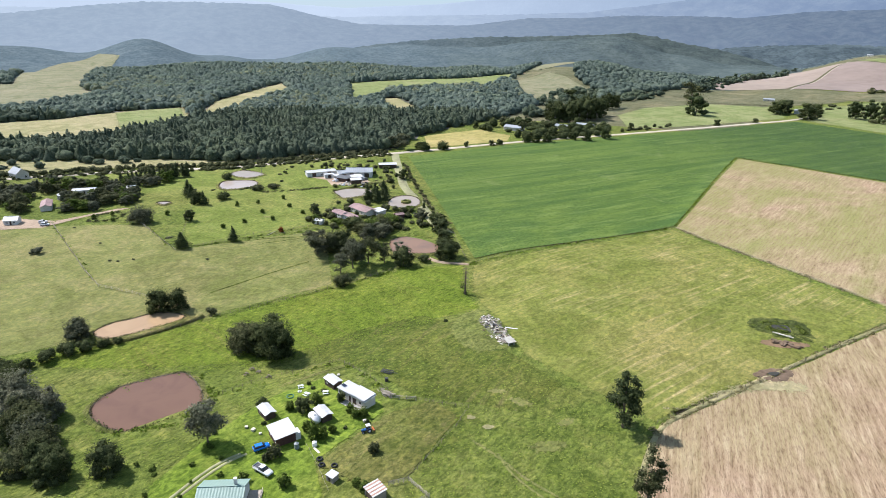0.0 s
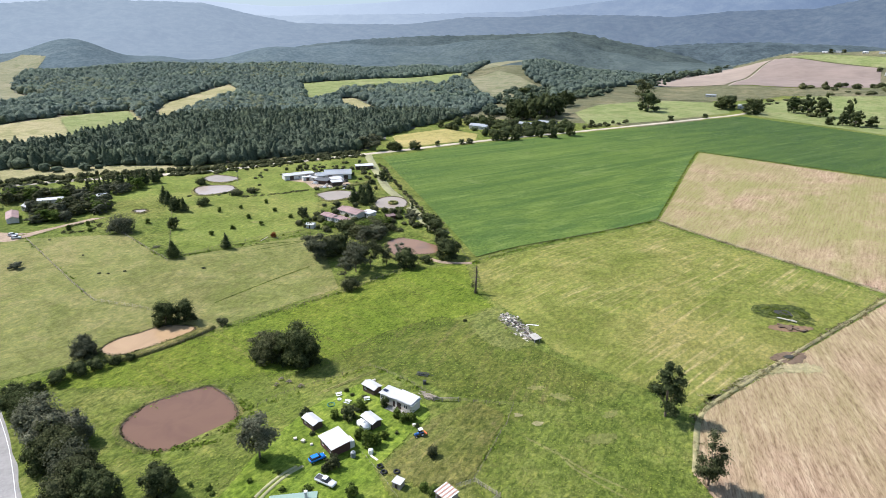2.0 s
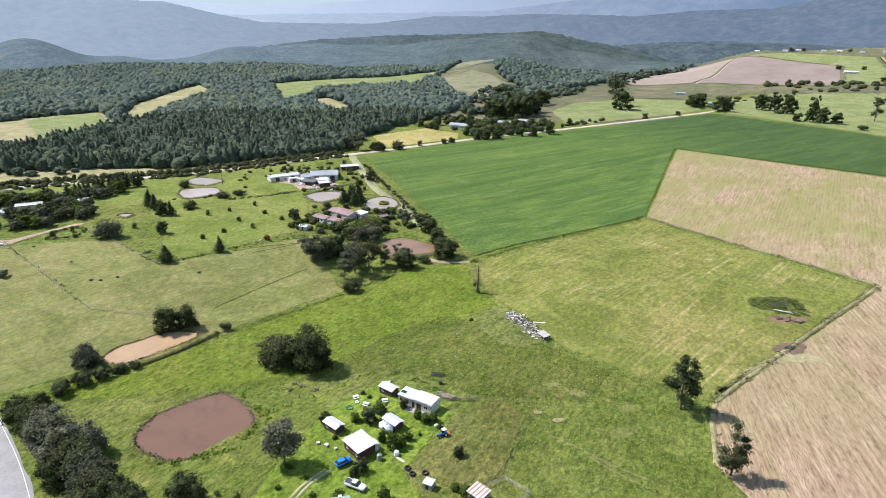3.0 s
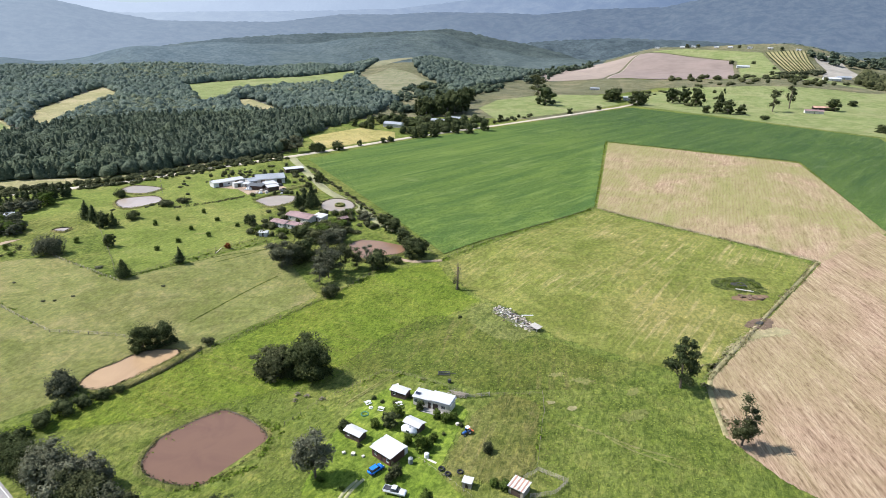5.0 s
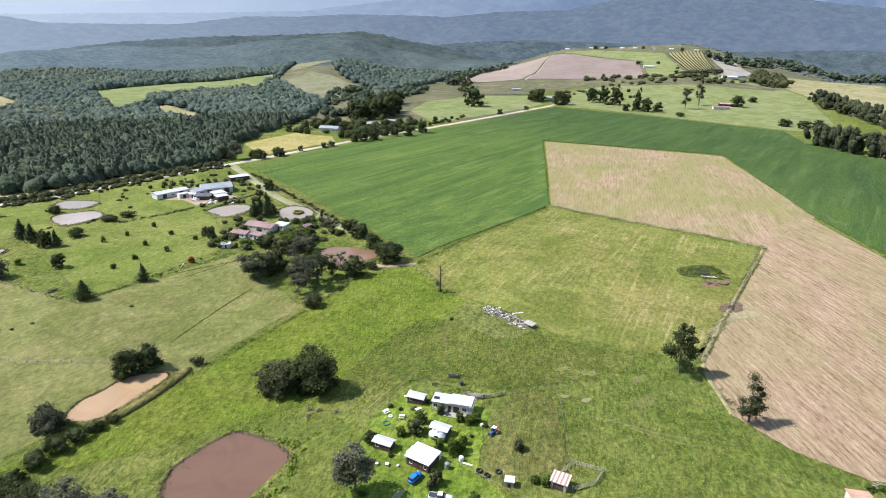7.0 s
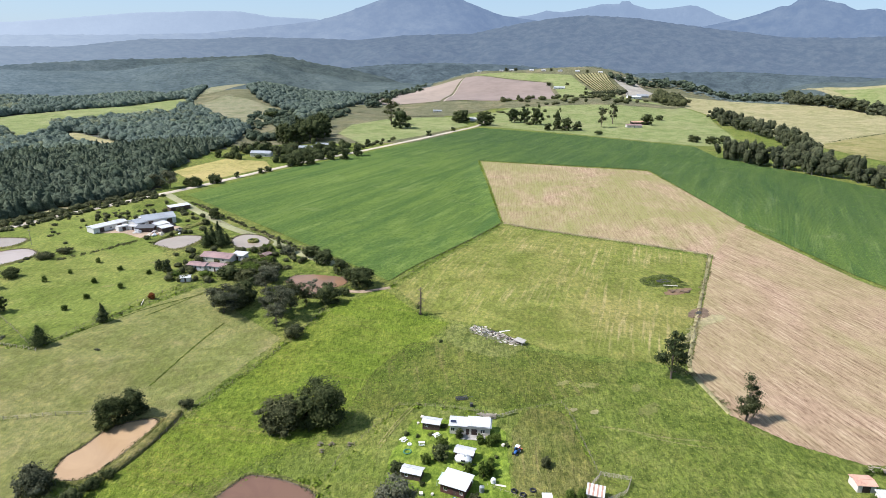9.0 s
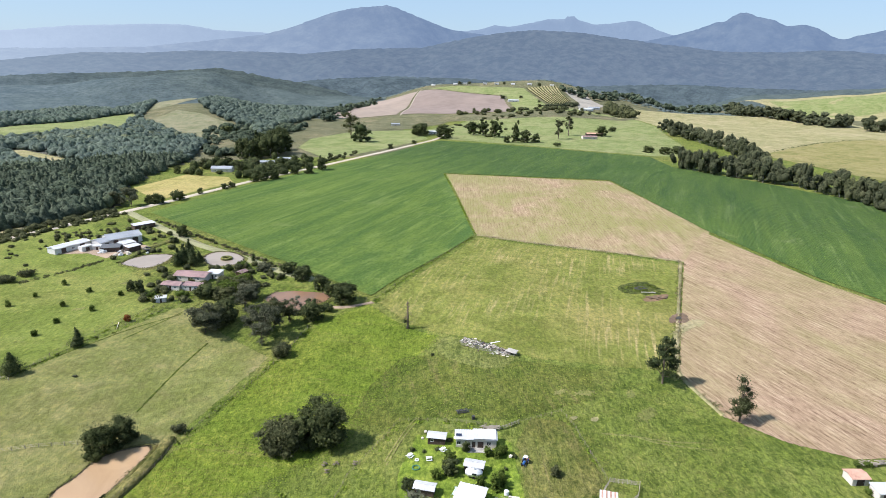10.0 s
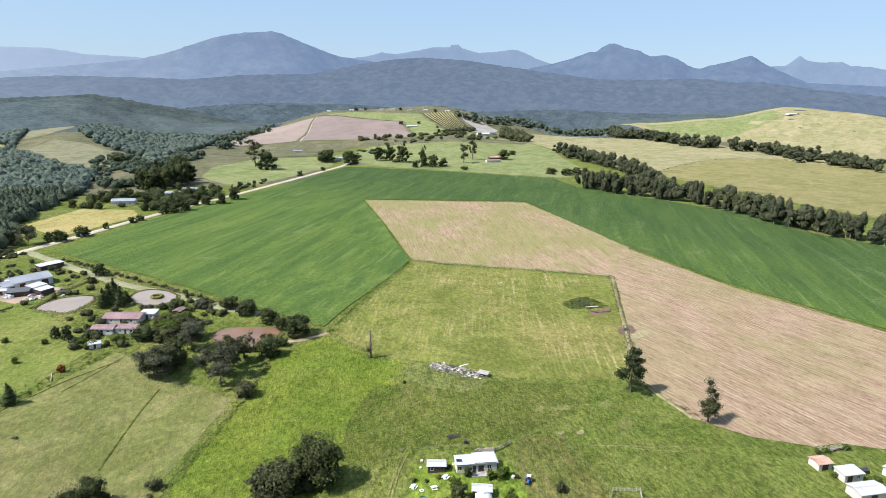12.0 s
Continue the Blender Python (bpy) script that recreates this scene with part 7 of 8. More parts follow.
building("lean_shed", -64.5, 389.0, -24, 9, 6, 2.4, DARK_WOOD, DARK_ROOF, "dark open shed with a charcoal roof", "mono", 0.06, [(-2, 0, 2.0, 2.0, "door"), (2, 0, 2.0, 2.0, "door")], [], group="farm sheds", category="shed", rib=0.6)
building("workshop", -56.5, 391.5, 22, 7, 5, 2.6, CREAM_WALL, WHITE_ROOF, "cream workshop with a white roof", "mono", 0.08, [(0, 0, 2.0, 2.0, "door")], [], group="farm sheds", category="shed")
building("workshop", -55.5, 383.5, 18, 6.5, 4.5, 2.6, DARK_WOOD, WHITE_ROOF, "dark workshop with a white roof", "mono", 0.08, [(0, 0, 2.2, 2.0, "door")], [], group="farm sheds", category="shed")
building("workshop", -69.5, 395.0, -30, 4, 3.4, 2.3, WHITE_WALL, WHITE_ROOF, "little white hut in the farm yard", "gable", 0.3, [(0, 0, 1.0, 2.0, "door")], [], group="farm sheds", category="shed")
building("roadside_shed", -39.5, 428.5, 10, 12, 5, 2.4, DARK_WOOD, WHITE_ROOF, "dark shed with a pale roof near the road", "mono", 0.06, [(-3, 0, 2.2, 2.0, "door")], [], category="shed", rib=0.6)
field("farm_yard", [(-88, 396), (-78, 405), (-66, 402), (-50, 394), (-46, 386), (-60, 378), (-70, 376), (-76, 390)], 0.2, EARTH, "bare earth farm yard", "yard", 8)
for i in range(26):
    x, y = rb.uniform(-72, -48), rb.uniform(374, 396)
    s = rb.uniform(0.6, 1.8)
    junk("scrap_heap" if i % 2 else "pallet_stack", x, y, rb.uniform(0, 180), [(0, 0, 0.4 * s, 1.6 * s, 1.1 * s, 0.7 * s, 0, 4), (0.5, 0.3, 0.9 * s, 1.2 * s, 0.9 * s, 0.3 * s, 30, 8), (-0.6, -0.4, 0.35, 0.5 * s, 1.8 * s, 0.5, 50)],
         (BOARD, PAINT_WHITE, METAL_DARK, PALE_BOARD)[i % 4], "stacked farm scrap in the yard", "scrap")
ring("pond_island", -21.3, 341.0, 2.2, 0.8, BANK, "small round grassy island in the pond", "island")
building("village_house", -214.5, 294.5, 12, 6, 5, 2.5, WHITE_WALL, WHITE_ROOF, "small white house by the paddock", "gable", 0.5, group="village houses", category="house", rib=0.6)
building("village_house", -214.0, 322.0, -62, 14, 5, 2.4, CREAM_WALL, RED_ROOF, "house with a pinkish red roof among trees", "gable", 0.4, group="village houses", category="house", rib=0.6)
building("village_house", -209.0, 351.0, 18, 12, 4.5, 2.6, CREAM_WALL, WHITE_ROOF, "long house with a pale roof among trees", "gable", 0.3, group="village houses", category="house", rib=0.6)
building("village_house", -213.5, 338.0, -30, 6, 5, 2.8, CREAM_WALL, GREY_ROOF, "small grey-roofed house among trees", "gable", 0.4, group="village houses", category="house", rib=0.6)
building("village_house", -270.0, 386.0, -35, 11, 7, 3.5, CREAM_WALL, GREY_ROOF, "tall house with a pale grey roof above the trees", "gable", 0.8, group="village houses", category="house", rib=0.6)
building("village_house", -185.0, 358.5, 15, 5, 4, 2.4, WHITE_WALL, WHITE_ROOF, "little white hut by the windbreak", "gable", 0.4, [], [], group="village houses", category="house")
field("village_yard", [(-235, 286), (-222, 303), (-196, 300), (-176, 322), (-168, 324), (-185, 306), (-196, 288), (-214, 284)], 0.2, EARTH, "bare sandy village yard", "yard", 8)
vehicle("car", -200.5, 296.0, 20, PAINT_WHITE, "white car parked in the village yard")
vehicle("car", -197.0, 291.8, 20, PAINT_WHITE, "white car parked beside another in the yard")

# along the gravel road and beyond the maize
grove([
    ("road_tree", -32, 491, 13.0, 15.0, "gum", LEAF_GREY, "bare-stemmed grey trees at the junction", 900),
    ("road_tree", -40, 497, 10.0, 11.0, "gum", LEAF_GREY, "bare-stemmed grey trees at the junction", 700),
    ("road_tree", -16, 488, 8.5, 10.0, "round", LEAF_DARK, "round dark tree beside the gravel road", 600),
    ("road_tree", -20, 492, 7.5, 8.0, "round", LEAF_DARK, "round dark tree beside the gravel road", 500),
    ("road_tree", -1, 494, 8.0, 10.5, "round", LEAF_DARK, "round dark tree beside the gravel road", 600),
    ("road_tree", 18, 505, 6.0, 4.5, "round", LEAF_DARK, "small dark tree beside the gravel road", 300),
    ("road_tree", 39, 514, 5.0, 6.5, "round", LEAF_DARK, "round bush beside the gravel road", 350),
    ("road_tree", 46, 517, 5.5, 6.5, "round", LEAF_DARK, "round bush beside the gravel road", 350),
    ("road_tree", 70, 531, 8.0, 9.0, "round", LEAF_DARK, "dark tree beside the gravel road", 500),
    ("road_tree", 78, 529, 10.0, 11.0, "round", LEAF_DARK, "dark tree beside the gravel road", 600),
    ("road_tree", 88, 532, 10.0, 10.0, "round", LEAF_DARK, "dark tree beside the gravel road", 600),
    ("road_tree", 70, 560, 14.0, 8.7, "gum", LEAF_OLIVE, "tall olive gum by the houses", 600),
    ("road_tree", 112, 545, 9.0, 9.0, "round", LEAF_DARK, "dark tree beside the gravel road", 500),
    ("road_tree", 123, 541, 12.5, 9.5, "round", LEAF_DARK, "dark tree beside the gravel road", 600),
    ("road_tree", 143, 553, 15.0, 11.5, "round", LEAF_DARK, "tall dark tree beside the gravel road", 700),
    ("road_tree", 180, 606, 9.0, 7.0, "round", LEAF_DARK, "dark tree by the far pasture", 400),
    ("road_tree", 196, 607, 4.0, 5.0, "bush", LEAF_DARK, "small bush beside the gravel road", 200),
    ("road_tree", 281, 649, 8.0, 8.0, "round", LEAF_DARK, "round dark tree beside the gravel road", 400),
    ("road_tree", 332, 673, 6.5, 7.0, "round", LEAF_DARK, "round dark bush beside the gravel road", 350),
    ("road_tree", 82, 626, 10, 11, "round", LEAF_DARK, "dark tree behind the houses", 500),
    ("road_tree", 59, 620, 11, 13, "round", LEAF_OLIVE, "olive tree behind the houses", 600),
    ("road_tree", 98, 600, 9, 9, "round", LEAF_OLIVE, "olive tree behind the houses", 500),
    ("road_tree", 96, 560, 9, 12, "round", LEAF_DARK, "dark tree between the houses", 500),
    ("road_tree", 30, 604, 8, 9, "round", LEAF_DARK, "dark tree at the forest corner", 400),
], "roadside trees")
for x, y, h, w in ((120, 655, 20, 16), (132, 652, 19, 16), (144, 660, 23, 16), (155, 668, 26, 18), (166, 676, 25, 17), (128, 668, 20, 16), (176, 690, 22, 16), (150, 682, 24, 16), (209, 764, 19, 16), (200, 752, 18, 14), (220, 775, 16, 14), (138, 646, 20, 17), (150, 655, 22, 18), (160, 660, 23, 18), (172, 668, 22, 18), (124, 646, 17, 15), (185, 700, 19, 16), (166, 690, 24, 18)):
    tree("gum_tree", x - 9, y + 9, 1.22 * h, w, "round", LEAF_DARK, "tall dark gum in a dense stand", "gum stand", 1100, 0.55, BARK_GREY)
for x, y, h, w, kd, m in ((295, 763, 29, 21, "gum", LEAF_OLIVE), (289, 729, 23, 18, "pine", LEAF_PINE), (402, 754, 17, 20, "round", LEAF_DARK), (390, 745, 15, 15, "round", LEAF_DARK), (406, 706, 17, 20, "round", LEAF_DARK), (462, 711, 19, 12, "pine", LEAF_PINE), (474, 704, 21, 11, "pine", LEAF_PINE),
                         (472, 678, 25, 13, "pine", LEAF_DARK), (484, 649, 24, 8, "pine", LEAF_DARK), (466, 614, 17, 13, "round", LEAF_DARK), (458, 622, 15, 10, "round", LEAF_DARK), (478, 606, 11, 12, "round", LEAF_DARK), (446, 626, 9, 9, "round", LEAF_DARK), (533, 616, 22, 15, "gum", LEAF_OLIVE),
                         (577, 636, 29, 13, "gum", LEAF_OLIVE), (618, 610, 15, 15, "round", LEAF_DARK), (690, 646, 8, 10, "round", LEAF_DARK), (533, 474, 7.5, 12, "round", LEAF_DARK), (538, 454, 9, 12, "round", LEAF_DARK), (552, 448, 9, 12, "round", LEAF_DARK), (476, 567, 5, 9, "bush", LEAF_DARK), (172, 876, 12, 15, "round", LEAF_DARK),
                         (430, 745, 12, 12, "round", LEAF_OLIVE), (445, 760, 11, 13, "round", LEAF_DARK), (425, 722, 8, 9, "round", LEAF_DARK)):
    if kd == "pine" and h < 26:
        kd, w = "round", 1.25 * w
    tree("pasture_tree", x, y, 1.25 * h, 1.3 * w, kd, m, "tall tree standing in the far pasture", "pasture trees", 900, max(0.32, 0.034 * w))
sc = scatter([(395, 700), (440, 800), (560, 870), (700, 900), (640, 760), (520, 690), (455, 640)], 18, (), 41)
wood("scrub", sc, rg.uniform(2, 5, 18), rg.uniform(5, 11, 18), "round", LEAF_OLIVE, "scrub and low trees behind the maize", 50, 42, "scrub", 0.13)
sc = scatter([(80, 671), (110, 800), (150, 900), (200, 960), (330, 960), (300, 900), (240, 850), (180, 760), (122, 690)], 170, [[(100, 700), (110, 780), (160, 786), (124, 690)]], 43)
wood("scrub", sc, rg.uniform(3, 9, 170), rg.uniform(6, 13, 170), "round", FOREST_HAZED, "dark scrub along the forest edge", 40, 44, "scrub", 0.15)
sc = scatter([(604, 960), (640, 985), (760, 900), (960, 790), (900, 740), (850, 780), (680, 800)], 70, (), 45)
wood("scrub", sc, rg.uniform(3, 8, 70), rg.uniform(6, 13, 70), "round", LEAF_OLIVE, "trees below the ploughed hill", 45, 46, "scrub", 0.14)
sc = np.stack([np.linspace(-300, -45, 240), np.interp(np.linspace(-300, -45, 240), [-300, -219, -148, -97, -45], [384, 411, 427, 455, 480])], 1) + np.random.default_rng(3).normal(size=(240, 2)) * 2.2
wood("road_hedge", sc, rg.uniform(1.2, 3.2, 240), rg.uniform(2.5, 5, 240), "round", LEAF_OLIVE, "scrubby hedge along the gravel road", 26, 48, "hedge", 0.17)
sc = sc - np.array([[-3.0, 9.5]]) + np.random.default_rng(6).normal(size=(240, 2))
wood("road_hedge", sc, rg.uniform(0.8, 2.2, 240), rg.uniform(2, 4, 240), "round", LEAF_OLIVE, "low scrub on the field side of the road", 20, 49, "hedge", 0.17)
sc = scatter([(-430, 372), (-300, 400), (-230, 425), (-200, 440), (-300, 430), (-430, 440)], 60, (), 50)
wood("scrub", sc, rg.uniform(2, 6, 60), rg.uniform(4, 9, 60), "round", FOREST_HAZED, "dark scrub before the forest", 50, 51, "scrub", 0.14)


def belt(name, pts, count, spread, h0, h1, w0, w1, label, seed, per=90, leaf=0.1, mat=None):
    rng = np.random.default_rng(seed)
    pts = np.array(pts, float)
    d = np.concatenate([[0], np.cumsum(np.linalg.norm(np.diff(pts, axis=0), axis=1))])
    s = rng.uniform(0, d[-1], count)
    p = np.stack([np.interp(s, d, pts[:, 0]), np.interp(s, d, pts[:, 1])], 1) + rng.normal(size=(count, 2)) * spread
    h, w = rng.uniform(h0, h1, count), rng.uniform(w0, w1, count)
    # a few crowns on each stem, at uneven heights
    k = np.repeat(np.arange(count), 4)
    t = rng.uniform(0, 6.283, len(k))
    q = p[k] + np.stack([np.cos(t), np.sin(t)], 1) * (w[k] * rng.uniform(0.05, 0.34, len(k)))[:, None]
    at = rng.uniform(0.0, 0.66, len(k))
    hh = h[k] * np.minimum(rng.uniform(0.3, 0.5, len(k)), 1 - at)
    return wood(name, q, hh, w[k] * rng.uniform(0.45, 0.75, len(k)), "round", mat or LEAF_BELT, label, per // 3, seed, "tree belt", 1.5 * leaf, lift=h[k] * at, stems=[(p[i, 0], p[i, 1], 0.62 * h[i], 0.010 * h[i]) for i in range(count)])


belt("tree_belt", [(452, 383), (449, 334), (451, 300), (449, 261), (421, 203), (396, 167), (388, 136), (374, 60)], 190, 4, 13, 23, 7, 12, "belt of gum trees along the maize", 61, 130, 0.09)
belt("tree_belt", [(790, 628), (682, 487), (634, 420), (560, 362), (500, 325), (455, 300)], 120, 5, 13, 24, 8, 13, "belt of gum trees between the fields", 62, 110, 0.1)
belt("tree_belt", [(1487, 873), (1300, 740), (1127, 655), (1118, 549), (1092, 432), (1028, 325), (966, 262), (945, 195), (900, 80)], 300, 12, 13, 23, 12, 20, "dark belt of trees along the far pasture", 63, 50, 0.14)
belt("tree_belt", [(1027, 1014), (1140, 980), (1300, 960), (1500, 880)], 130, 25, 10, 18, 14, 22, "trees along the valley edge", 64, 40, 0.16, FOREST_HAZED)
belt("tree_belt", [(440, 1080), (470, 1160), (640, 1340), (790, 1510)], 90, 12, 8, 14, 10, 16, "trees along the ploughed hill", 65, 30, 0.18, FOREST_HAZED)
sc = scatter([(870, 800), (985, 892), (960, 800), (905, 758)], 60, (), 68)
wood("copse", sc, rg.uniform(10, 17, 60), rg.uniform(10, 17, 60), "round", LEAF_OLIVE, "dark copse below the sand pit", 20, 69, "trees", 0.13)
belt("orchard_row", [(800, 895), (920, 905)], 40, 6, 4, 7, 8, 12, "trees below the orchard", 66, 30, 0.18)


def orchard():
    V, F = [], []
    for i in range(11):
        f = i / 10
        a, b = np.array([838 + 100 * f, 904 + 44 * f]), np.array([978 + 68 * f, 1118 - 34 * f])
        d = (b - a) / np.linalg.norm(b - a)
        s = np.array([d[1], -d[0]]) * 0.8
        for j in range(24):
            p, q = a + (b - a) * j / 24, a + (b - a) * (j + 0.9) / 24
            k = len(V)
            for c in (p - s, p + s, q + s, q - s):
                V.append((c[0], c[1], hz(*c) + 1.0))
            for c in (p - s * 0.5, p + s * 0.5, q + s * 0.5, q - s * 0.5):
                V.append((c[0], c[1], hz(*c) + 2.4))
            F += [(k + 4, k + 5, k + 6, k + 7)] + [(k + m, k + (m + 1) % 4, k + 4 + (m + 1) % 4, k + 4 + m) for m in range(4)]
    return tagged(link_mesh("orchard_rows", V, F, LEAF_OLIVE), "straight rows of orchard trees on the hill", "orchard", kind="stuff")


orchard()
first = building("hill_house", 880, 1355, -45, 10, 5, 2.8, WHITE_WALL, WHITE_ROOF, "white house on the hilltop", "gable", 0.35, group="hilltop houses", category="house", rib=1.2)
for x, y in ((937, 1296), (955, 1241), (967, 1211), (985, 1172), (1005, 1135), (1037, 1092), (918, 1312)):
    copy_thing(first, pose(x, y, hz(x, y) + 0.1, 0, 0, -50))
for x, y, L, W, wl, rf, lb in ((66, 594, 18, 9, CREAM_WALL, GREY_ROOF, "grey-roofed house behind the gravel road"), (116, 606, 18, 7, CREAM_WALL, GREY_ROOF, "long grey-roofed house among trees"),
                               (138, 617, 18, 7, CREAM_WALL, GREY_ROOF, "long pale-roofed house among trees"), (574, 596, 20, 8, CREAM_WALL, RED_ROOF, "red-roofed farm building in the pasture"), (612, 618, 24, 8, DARK_WOOD, RUST_ROOF, "rusty open barn in the pasture"),
                               (835, 1015, 22, 10, WHITE_WALL, WHITE_ROOF, "white farmhouse on the slope"), (873, 850, 26, 12, WHITE_WALL, WHITE_ROOF, "white works building by the sand pit"), (912, 862, 22, 10, WHITE_WALL, GREY_ROOF, "grey works building by the sand pit"), (1802, 507, 26, 12, WHITE_WALL, WHITE_ROOF, "white farm on the far hill"),
                               (457, 900, 14, 6, CREAM_WALL, GREY_ROOF, "low white house behind the pasture"), (-352, 735, 16, 8, WHITE_WALL, GREY_ROOF, "pale house at the forest clearing"), (-328, 729, 14, 7, CREAM_WALL, GREY_ROOF, "second pale house at the clearing"), (-434, 716, 16, 8, WHITE_WALL, WHITE_ROOF, "white house in the valley"), (424, 752, 16, 8, WHITE_WALL, WHITE_ROOF, "white house behind pasture trees")):
    building("farm_building", x, y, -35 if x > 0 else 10, L, W, 3.2, wl, rf, lb, "gable", 0.35, group="far farm buildings", category="house", rib=1.0)
# roofs at the near field corner
building("barn", 43.2, 78.4, -37, 4.2, 3.6, 2.0, CREAM_WALL, RUST_ROOF, "low barn with a rust-striped roof at the stubble corner", "gable", 0.2, [(0, 0, 2, 1.8, "door")], [], group="corner barns", category="barn")
building("barn", 42.6, 71.6, -37, 5.8, 3.6, 2.2, CREAM_WALL, WHITE_ROOF, "white barn with a bright metal roof", "mono", 0.06, [(-1.2, 0, 1.6, 1.9, "door"), (1.4, 0.9, 1.0, 0.8, "window")], [], group="corner barns", category="barn")
building("barn", 36.6, 66.6, -37, 8.0, 4.6, 2.4, CREAM_WALL, WHITE_ROOF, "broad white barn with a bright metal roof", "gable", 0.2, [(0, 0, 2, 2, "door")], [], group="corner barns", category="barn")
building("barn", 52.5, 62.5, -20, 4.6, 3.6, 2.4, WHITE_WALL, WHITE_ROOF, "small white barn with a dark doorway", "gable", 0.3, [(0, 0, 2, 2, "door")], [], group="corner barns", category="barn")
junk("scrap_heap", 48.0, 69.0, -37, [(0, 0, 0.5, 3.0, 1.4, 0.9, 0, 3), (1.2, 0.6, 0.9, 1.6, 1.0, 0.3, 25, 8), (-1.3, 0.3, 0.4, 0.8, 1.2, 0.7, 40)], METAL_DARK, "dark scrap heaped beside the barn", "scrap")
junk("log_pile", 55.6, 77.2, -35, [(rng0.uniform(-4.5, 4.5), rng0.uniform(-0.8, 0.8), 0.15 + 0.16 * (i % 5), rng0.uniform(1.4, 3.4), 0.2, 0.18, rng0.uniform(-30, 30), rng0.uniform(-8, 8)) for i in range(34)], BOARD, "long heap of grey cut brush and poles at the stubble edge", "log pile")
for x, y in ((44.5, 66.8), (46.4, 65.6), (40.5, 74.8), (50.0, 80.2), (52.5, 78.8), (58.6, 74.6)):
    tree("bush", x, y, 1.8, 2.8, "bush", LEAF_GREEN, "green bush between the barns", "barn bushes", 260, 0.16, category="bush")


# ---- grass and crop tufts ----
def tufts(name, poly, count, h0, h1, width, mat, label, seed, holes=(), rows_dir=None, lift=0.09, gap=2.0):
    """Bent tufts, one leaning clump of blades each."""
    rng = np.random.default_rng(seed)
    p = scatter(poly, count, holes, seed)
    if rows_dir is not None:
        a = radians(rows_dir)
        d, s = np.array([math.sin(a), math.cos(a)]), np.array([math.cos(a), -math.sin(a)])
        u, v = p @ d, p @ s
        v = np.round(v / gap) * gap + rng.normal(size=len(v)) * 0.35
        p = u[:, None] * d + v[:, None] * s
    z = height(p[:, 0], p[:, 1]) + lift + rng.uniform(h0, h1, len(p))
    V = clump_quads(rng, np.column_stack([p, z]), width, None, 0.14)
    ob = link_mesh(name, V, np.arange(len(V)).reshape(-1, 4), mat)
    return tagged(ob, label, "grass", kind="stuff")


MAIZE_LEAF = foliage("maize_leaves", (0.056, 0.106, 0.024), (0.114, 0.166, 0.034), 0.7, 0.1)
HOMESTEAD = [(-58.0, 136.0), (-48.2, 154.5), (-30.0, 168.2), (-6, 148), (6, 142), (-7, 112), (-30, 100), (-66, 98)]
PONDS = [[(-97.0, 134.2), (-70.4, 133.4), (-62.9, 150.5), (-73.3, 165.2), (-97.0, 156.9)], [(-122.9, 181.7), (-105.3, 185.9), (-87.7, 201.4), (-93.9, 206.5), (-120.7, 196.1)]]
tufts("meadow_grass", [(7.6, 257.1), (10.4, 228.4), (15.2, 211.0), (-55.7, 168.3), (-93.9, 163.1), (-133.2, 171.4), (-85.7, 199.3), (-42.1, 232.1), (-18.3, 250.6)], 14000, 0.02, 0.09, 0.26, BLADE, "lush tussocky meadow grass", 71, PONDS)
tufts("meadow_grass", [(-97.0, 163.1), (-19.6, 193.1), (26, 172), (45, 134), (44, 100), (-10, 90), (-70, 95), (-107.4, 129.0)], 7000, 0.0, 0.06, 0.30, BLADE_DRY, "rough tussocky grass round the homestead", 72, [HOMESTEAD] + PONDS)
tufts("maize_plants", [(14.3, 260.9), (-27, 464), (57, 517), (160, 567), (262, 622), (383, 688), (448, 568), (498, 447), (452, 390), (442, 304), (423, 208), (380, 150), (366, 60), (181, 40), (202, 150), (242, 234), (330, 374), (228, 482), (218, 481), (112, 316), (57, 285)],
      90000, 0.02, 0.12, 0.45, MAIZE_LEAF, "young maize plants in rows", 74, (), 61, 0.37, 1.7)

# white edge lines on the asphalt
ROAD_PAINT = plain("road_paint", (0.62, 0.62, 0.60), 0.8, 0.15, 2)
strip("edge_line", [(-172.4, 201.8), (-140.8, 167.1), (-121.2, 140.0), (-112.0, 124.3), (-92.6, 91.4)], 0.16, 0.26, ROAD_PAINT, "white edge line on the asphalt", "road marking")
REED = foliage("reeds", (0.075, 0.100, 0.020), (0.140, 0.165, 0.040), 0.8, 0.25)
rr_ = np.random.default_rng(77)
for x, y in scatter([(106.5, 194), (112, 200), (119, 200), (127, 193), (124, 188), (119, 191), (111, 191)], 34, (), 78):
    tree("reed_clump", x, y, rr_.uniform(0.45, 0.9), rr_.uniform(2.0, 3.2), "bush", REED, "dark reeds filling the wet hollow", "hollow reeds", 170, 0.16, category="reeds")

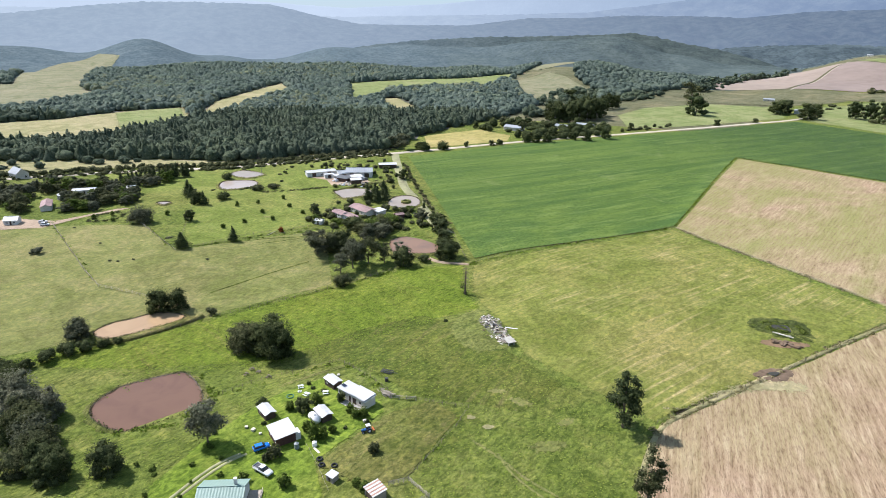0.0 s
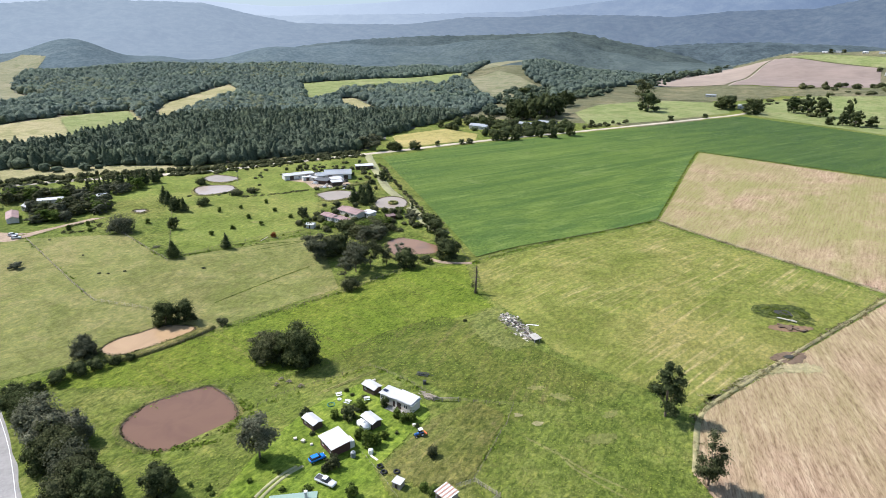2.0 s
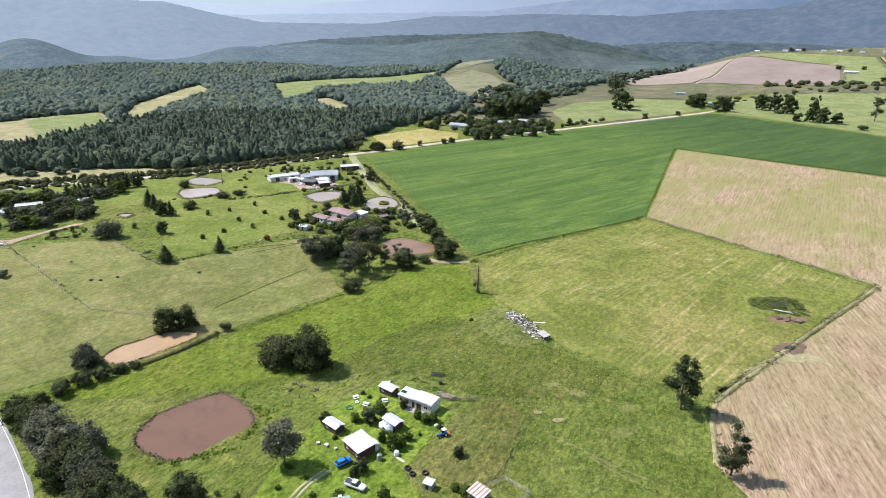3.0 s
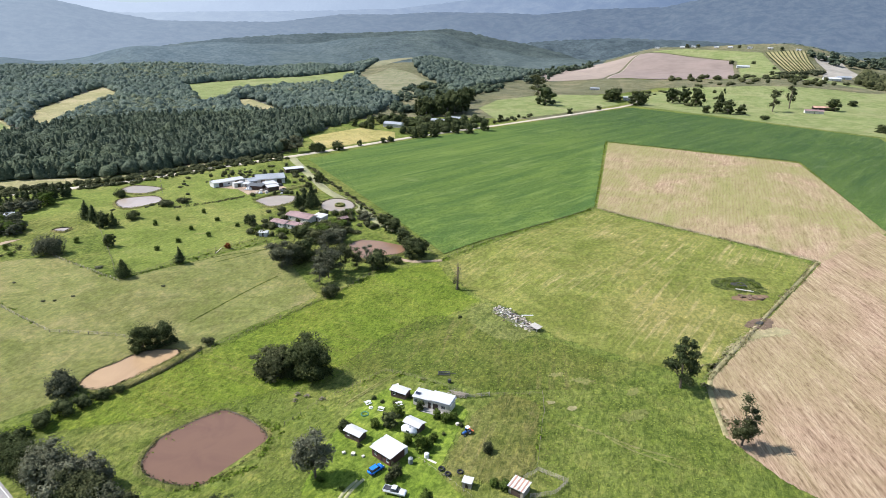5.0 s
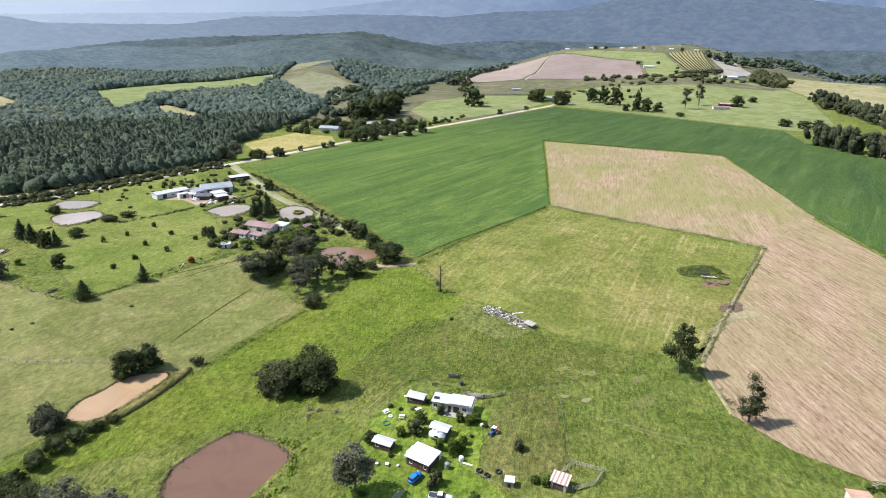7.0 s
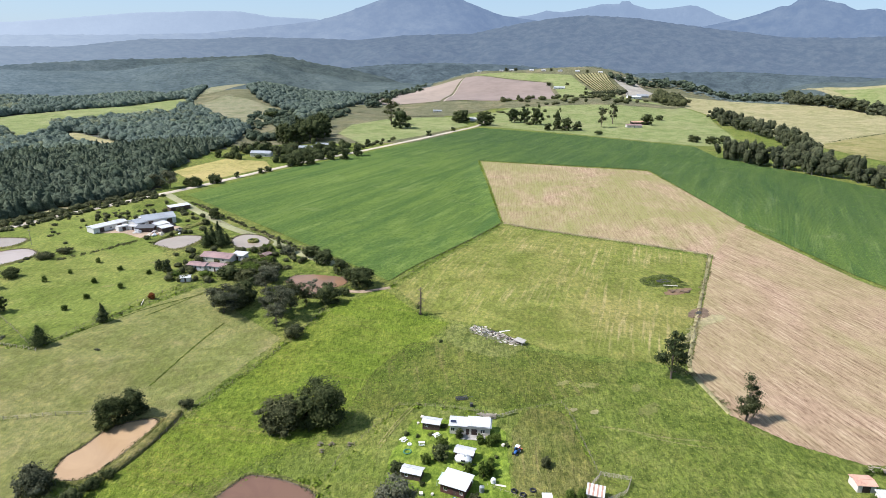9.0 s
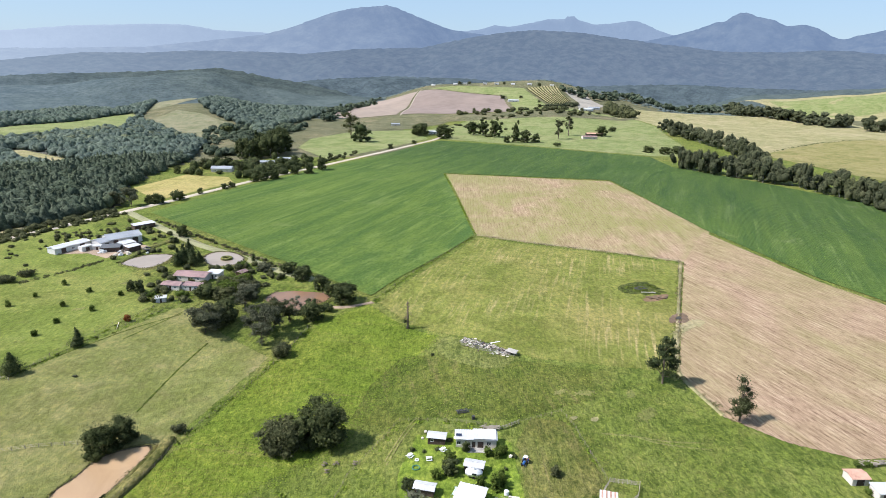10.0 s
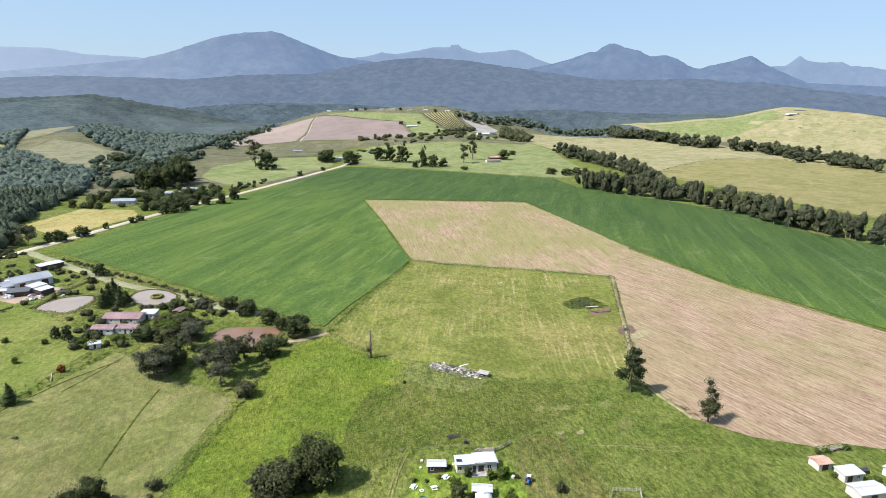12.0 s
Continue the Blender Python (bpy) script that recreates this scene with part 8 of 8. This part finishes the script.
# worn lines and dry places in the grass
for pts, w, lb in (([(8, 130), (15, 123), (19, 117), (27, 110)], 0.8, "faint vehicle track in the rough grass"), ([(14, 125), (17, 117), (26, 107)], 0.7, "faint vehicle track in the rough grass"),
                   ([(-27.5, 168.4), (-33, 166), (-39, 162), (-46, 157)], 0.5, "worn wheel line beside the homestead fence"), ([(-28.3, 166.6), (-33.6, 164.4), (-39.6, 160.4), (-46.6, 155.4)], 0.5, "worn wheel line beside the homestead fence")):
    strip("wheel_track", pts, w, 0.12, PALE, lb, "track", 2, 0.52)
for x, y, r, turn in ((22, 147, 5.0, -30), (27, 128, 6.5, 10), (33, 138, 4.0, 40), (16, 152, 3.5, 0), (-70, 333, 3.5, 0), (-92, 311, 4.0, 0), (-150, 296.5, 5.5, 0), (-58, 260.5, 5.0, 20)):
    t = radians(turn)
    ring_ = [(x + r * (c * math.cos(t) - 0.55 * s * math.sin(t)), y + r * (c * math.sin(t) + 0.55 * s * math.cos(t))) for c, s in ((math.cos(i * 0.63), math.sin(i * 0.63)) for i in range(10))]
    field("dry_patch", ring_, 0.13, PALE, "dry thin grass patch", "dry grass", 3, soft_edge=0.5 * r)
strip("pond_dam", [(-66, 364), (-57, 374), (-46, 384), (-33, 391)], 3.2, 0.7, BANK, "low earth bank above the farm pond", "bank", 4)
field("lower_pasture", [(640, 392), (744, 401), (835, 408), (900, 397), (940, 376), (965, 330), (973, 273), (960, 190), (800, 96), (640, 10), (430, 66), (488, 119), (530, 200), (575, 270)], 0.35, grass("yellow_green_pasture", (0.175, 0.190, 0.055), (0.215, 0.215, 0.080), (0.30, 0.28, 0.15), 0.45, 0.2, None, 0.3, 0.3), "yellow-green pasture below a curved fence line", "pasture", 25, soft_edge=4)
edge_weeds([[(687, 398), (744, 401), (835, 408), (900, 397), (940, 376), (965, 330), (973, 273)]], "dark weeds along the curved pasture fence", 96, 0.5, 0.8, 2.0, 1.0, LEAF_DARK)

# small things in the western paddocks
pond("pool", [(-159.2, 332.6), (-156.2, 335.0), (-152.2, 333.4), (-154.2, 329.4)], POND_BROWN, "small pale puddle in the paddock", 1.4)
strip("paddock_edge", [(-117.4, 265.7), (-101.1, 270.9), (-81.7, 279.0), (-60.1, 284.6)], 0.7, 0.12, OLIVE, "worn dark line along the paddock track", "track", 3, 0.42)
strip("meadow_path", [(-91.1, 222.7), (-82.0, 233.0), (-73.9, 241.9), (-66.0, 250.0), (-59.3, 256.4)], 0.7, 0.12, OLIVE, "faint dark path across the grazed paddock", "track", 3, 0.42)
edge_weeds([[(-107.2, 359.2), (-89.5, 364.1), (-68.2, 373.6)], [(-179.5, 299.3), (-179.7, 310.8), (-173.8, 315.8), (-167.5, 311.8), (-167.1, 305.1), (-172.8, 300.1), (-179.5, 299.3)]], "dark sedge along the wet paddock", 97, 1.6, 0.3, 0.9, 0.7, LEAF_OLIVE)
for x, y, r in ((-129.5, 277.0, 4.5), (-157.4, 267.9, 1.6), (-142.1, 246.7, 1.8), (-138.4, 246.1, 1.5), (-132.8, 248.3, 1.5), (-102.3, 251.8, 2.0), (-181.1, 289.1, 1.6)):
    tree("brush_heap", x, y, 0.7, r, "bush", LEAF_GREY, "low heap of grey brush on the grass", "brush heaps", 120, 0.16, category="brush")
field("weedy_margin", blob([(60, 141), (72, 151.5), (90, 160.5), (107, 160.5), (106, 152), (90, 152), (74, 145)], 5), 0.15, DRY_FIELD, "dry weedy margin of the stubble", "weeds", 3, soft_edge=5)
junk("pole", -83.0, 284.8, 72, [(0, 0, 0.25, 6.5, 0.22, 0.2, 0, 2)], PALE_BOARD, "bleached pole lying across the paddock track", "pole")
for x, y, h, w in ((925, 1302, 11, 13), (940, 1284, 9, 10), (978, 1196, 8, 9), (1012, 1110, 9, 10), (872, 1030, 8, 9), (846, 1060, 10, 11), (800, 905, 9, 11), (858, 962, 6, 7)):
    tree("hill_tree", x, y, h, w, "round", LEAF_OLIVE, "dark tree beside the hilltop houses", "hilltop trees", 300, 0.5)
strip("pond_dam", [(-113.5, 180.8), (-110.4, 182.3), (-104.0, 185.5), (-97.0, 191.7), (-90.7, 197.9), (-87.0, 203.0)], 2.6, 0.8, BANK, "raised grassy bank below the ochre pond", "bank", 2)
up = empty("utility_pole", -117.0, 391.0, 20, None, "tall grey timber pole by the wet paddock", "pole")
tube("shaft", [((0, 0, -0.3), (0, 0, 8.0), 0.14, 0.09)], BARK_GREY, up)
solid("cross_arm", [(0, 0, 7.5, 1.6, 0.1, 0.12)], BARK_GREY, up)
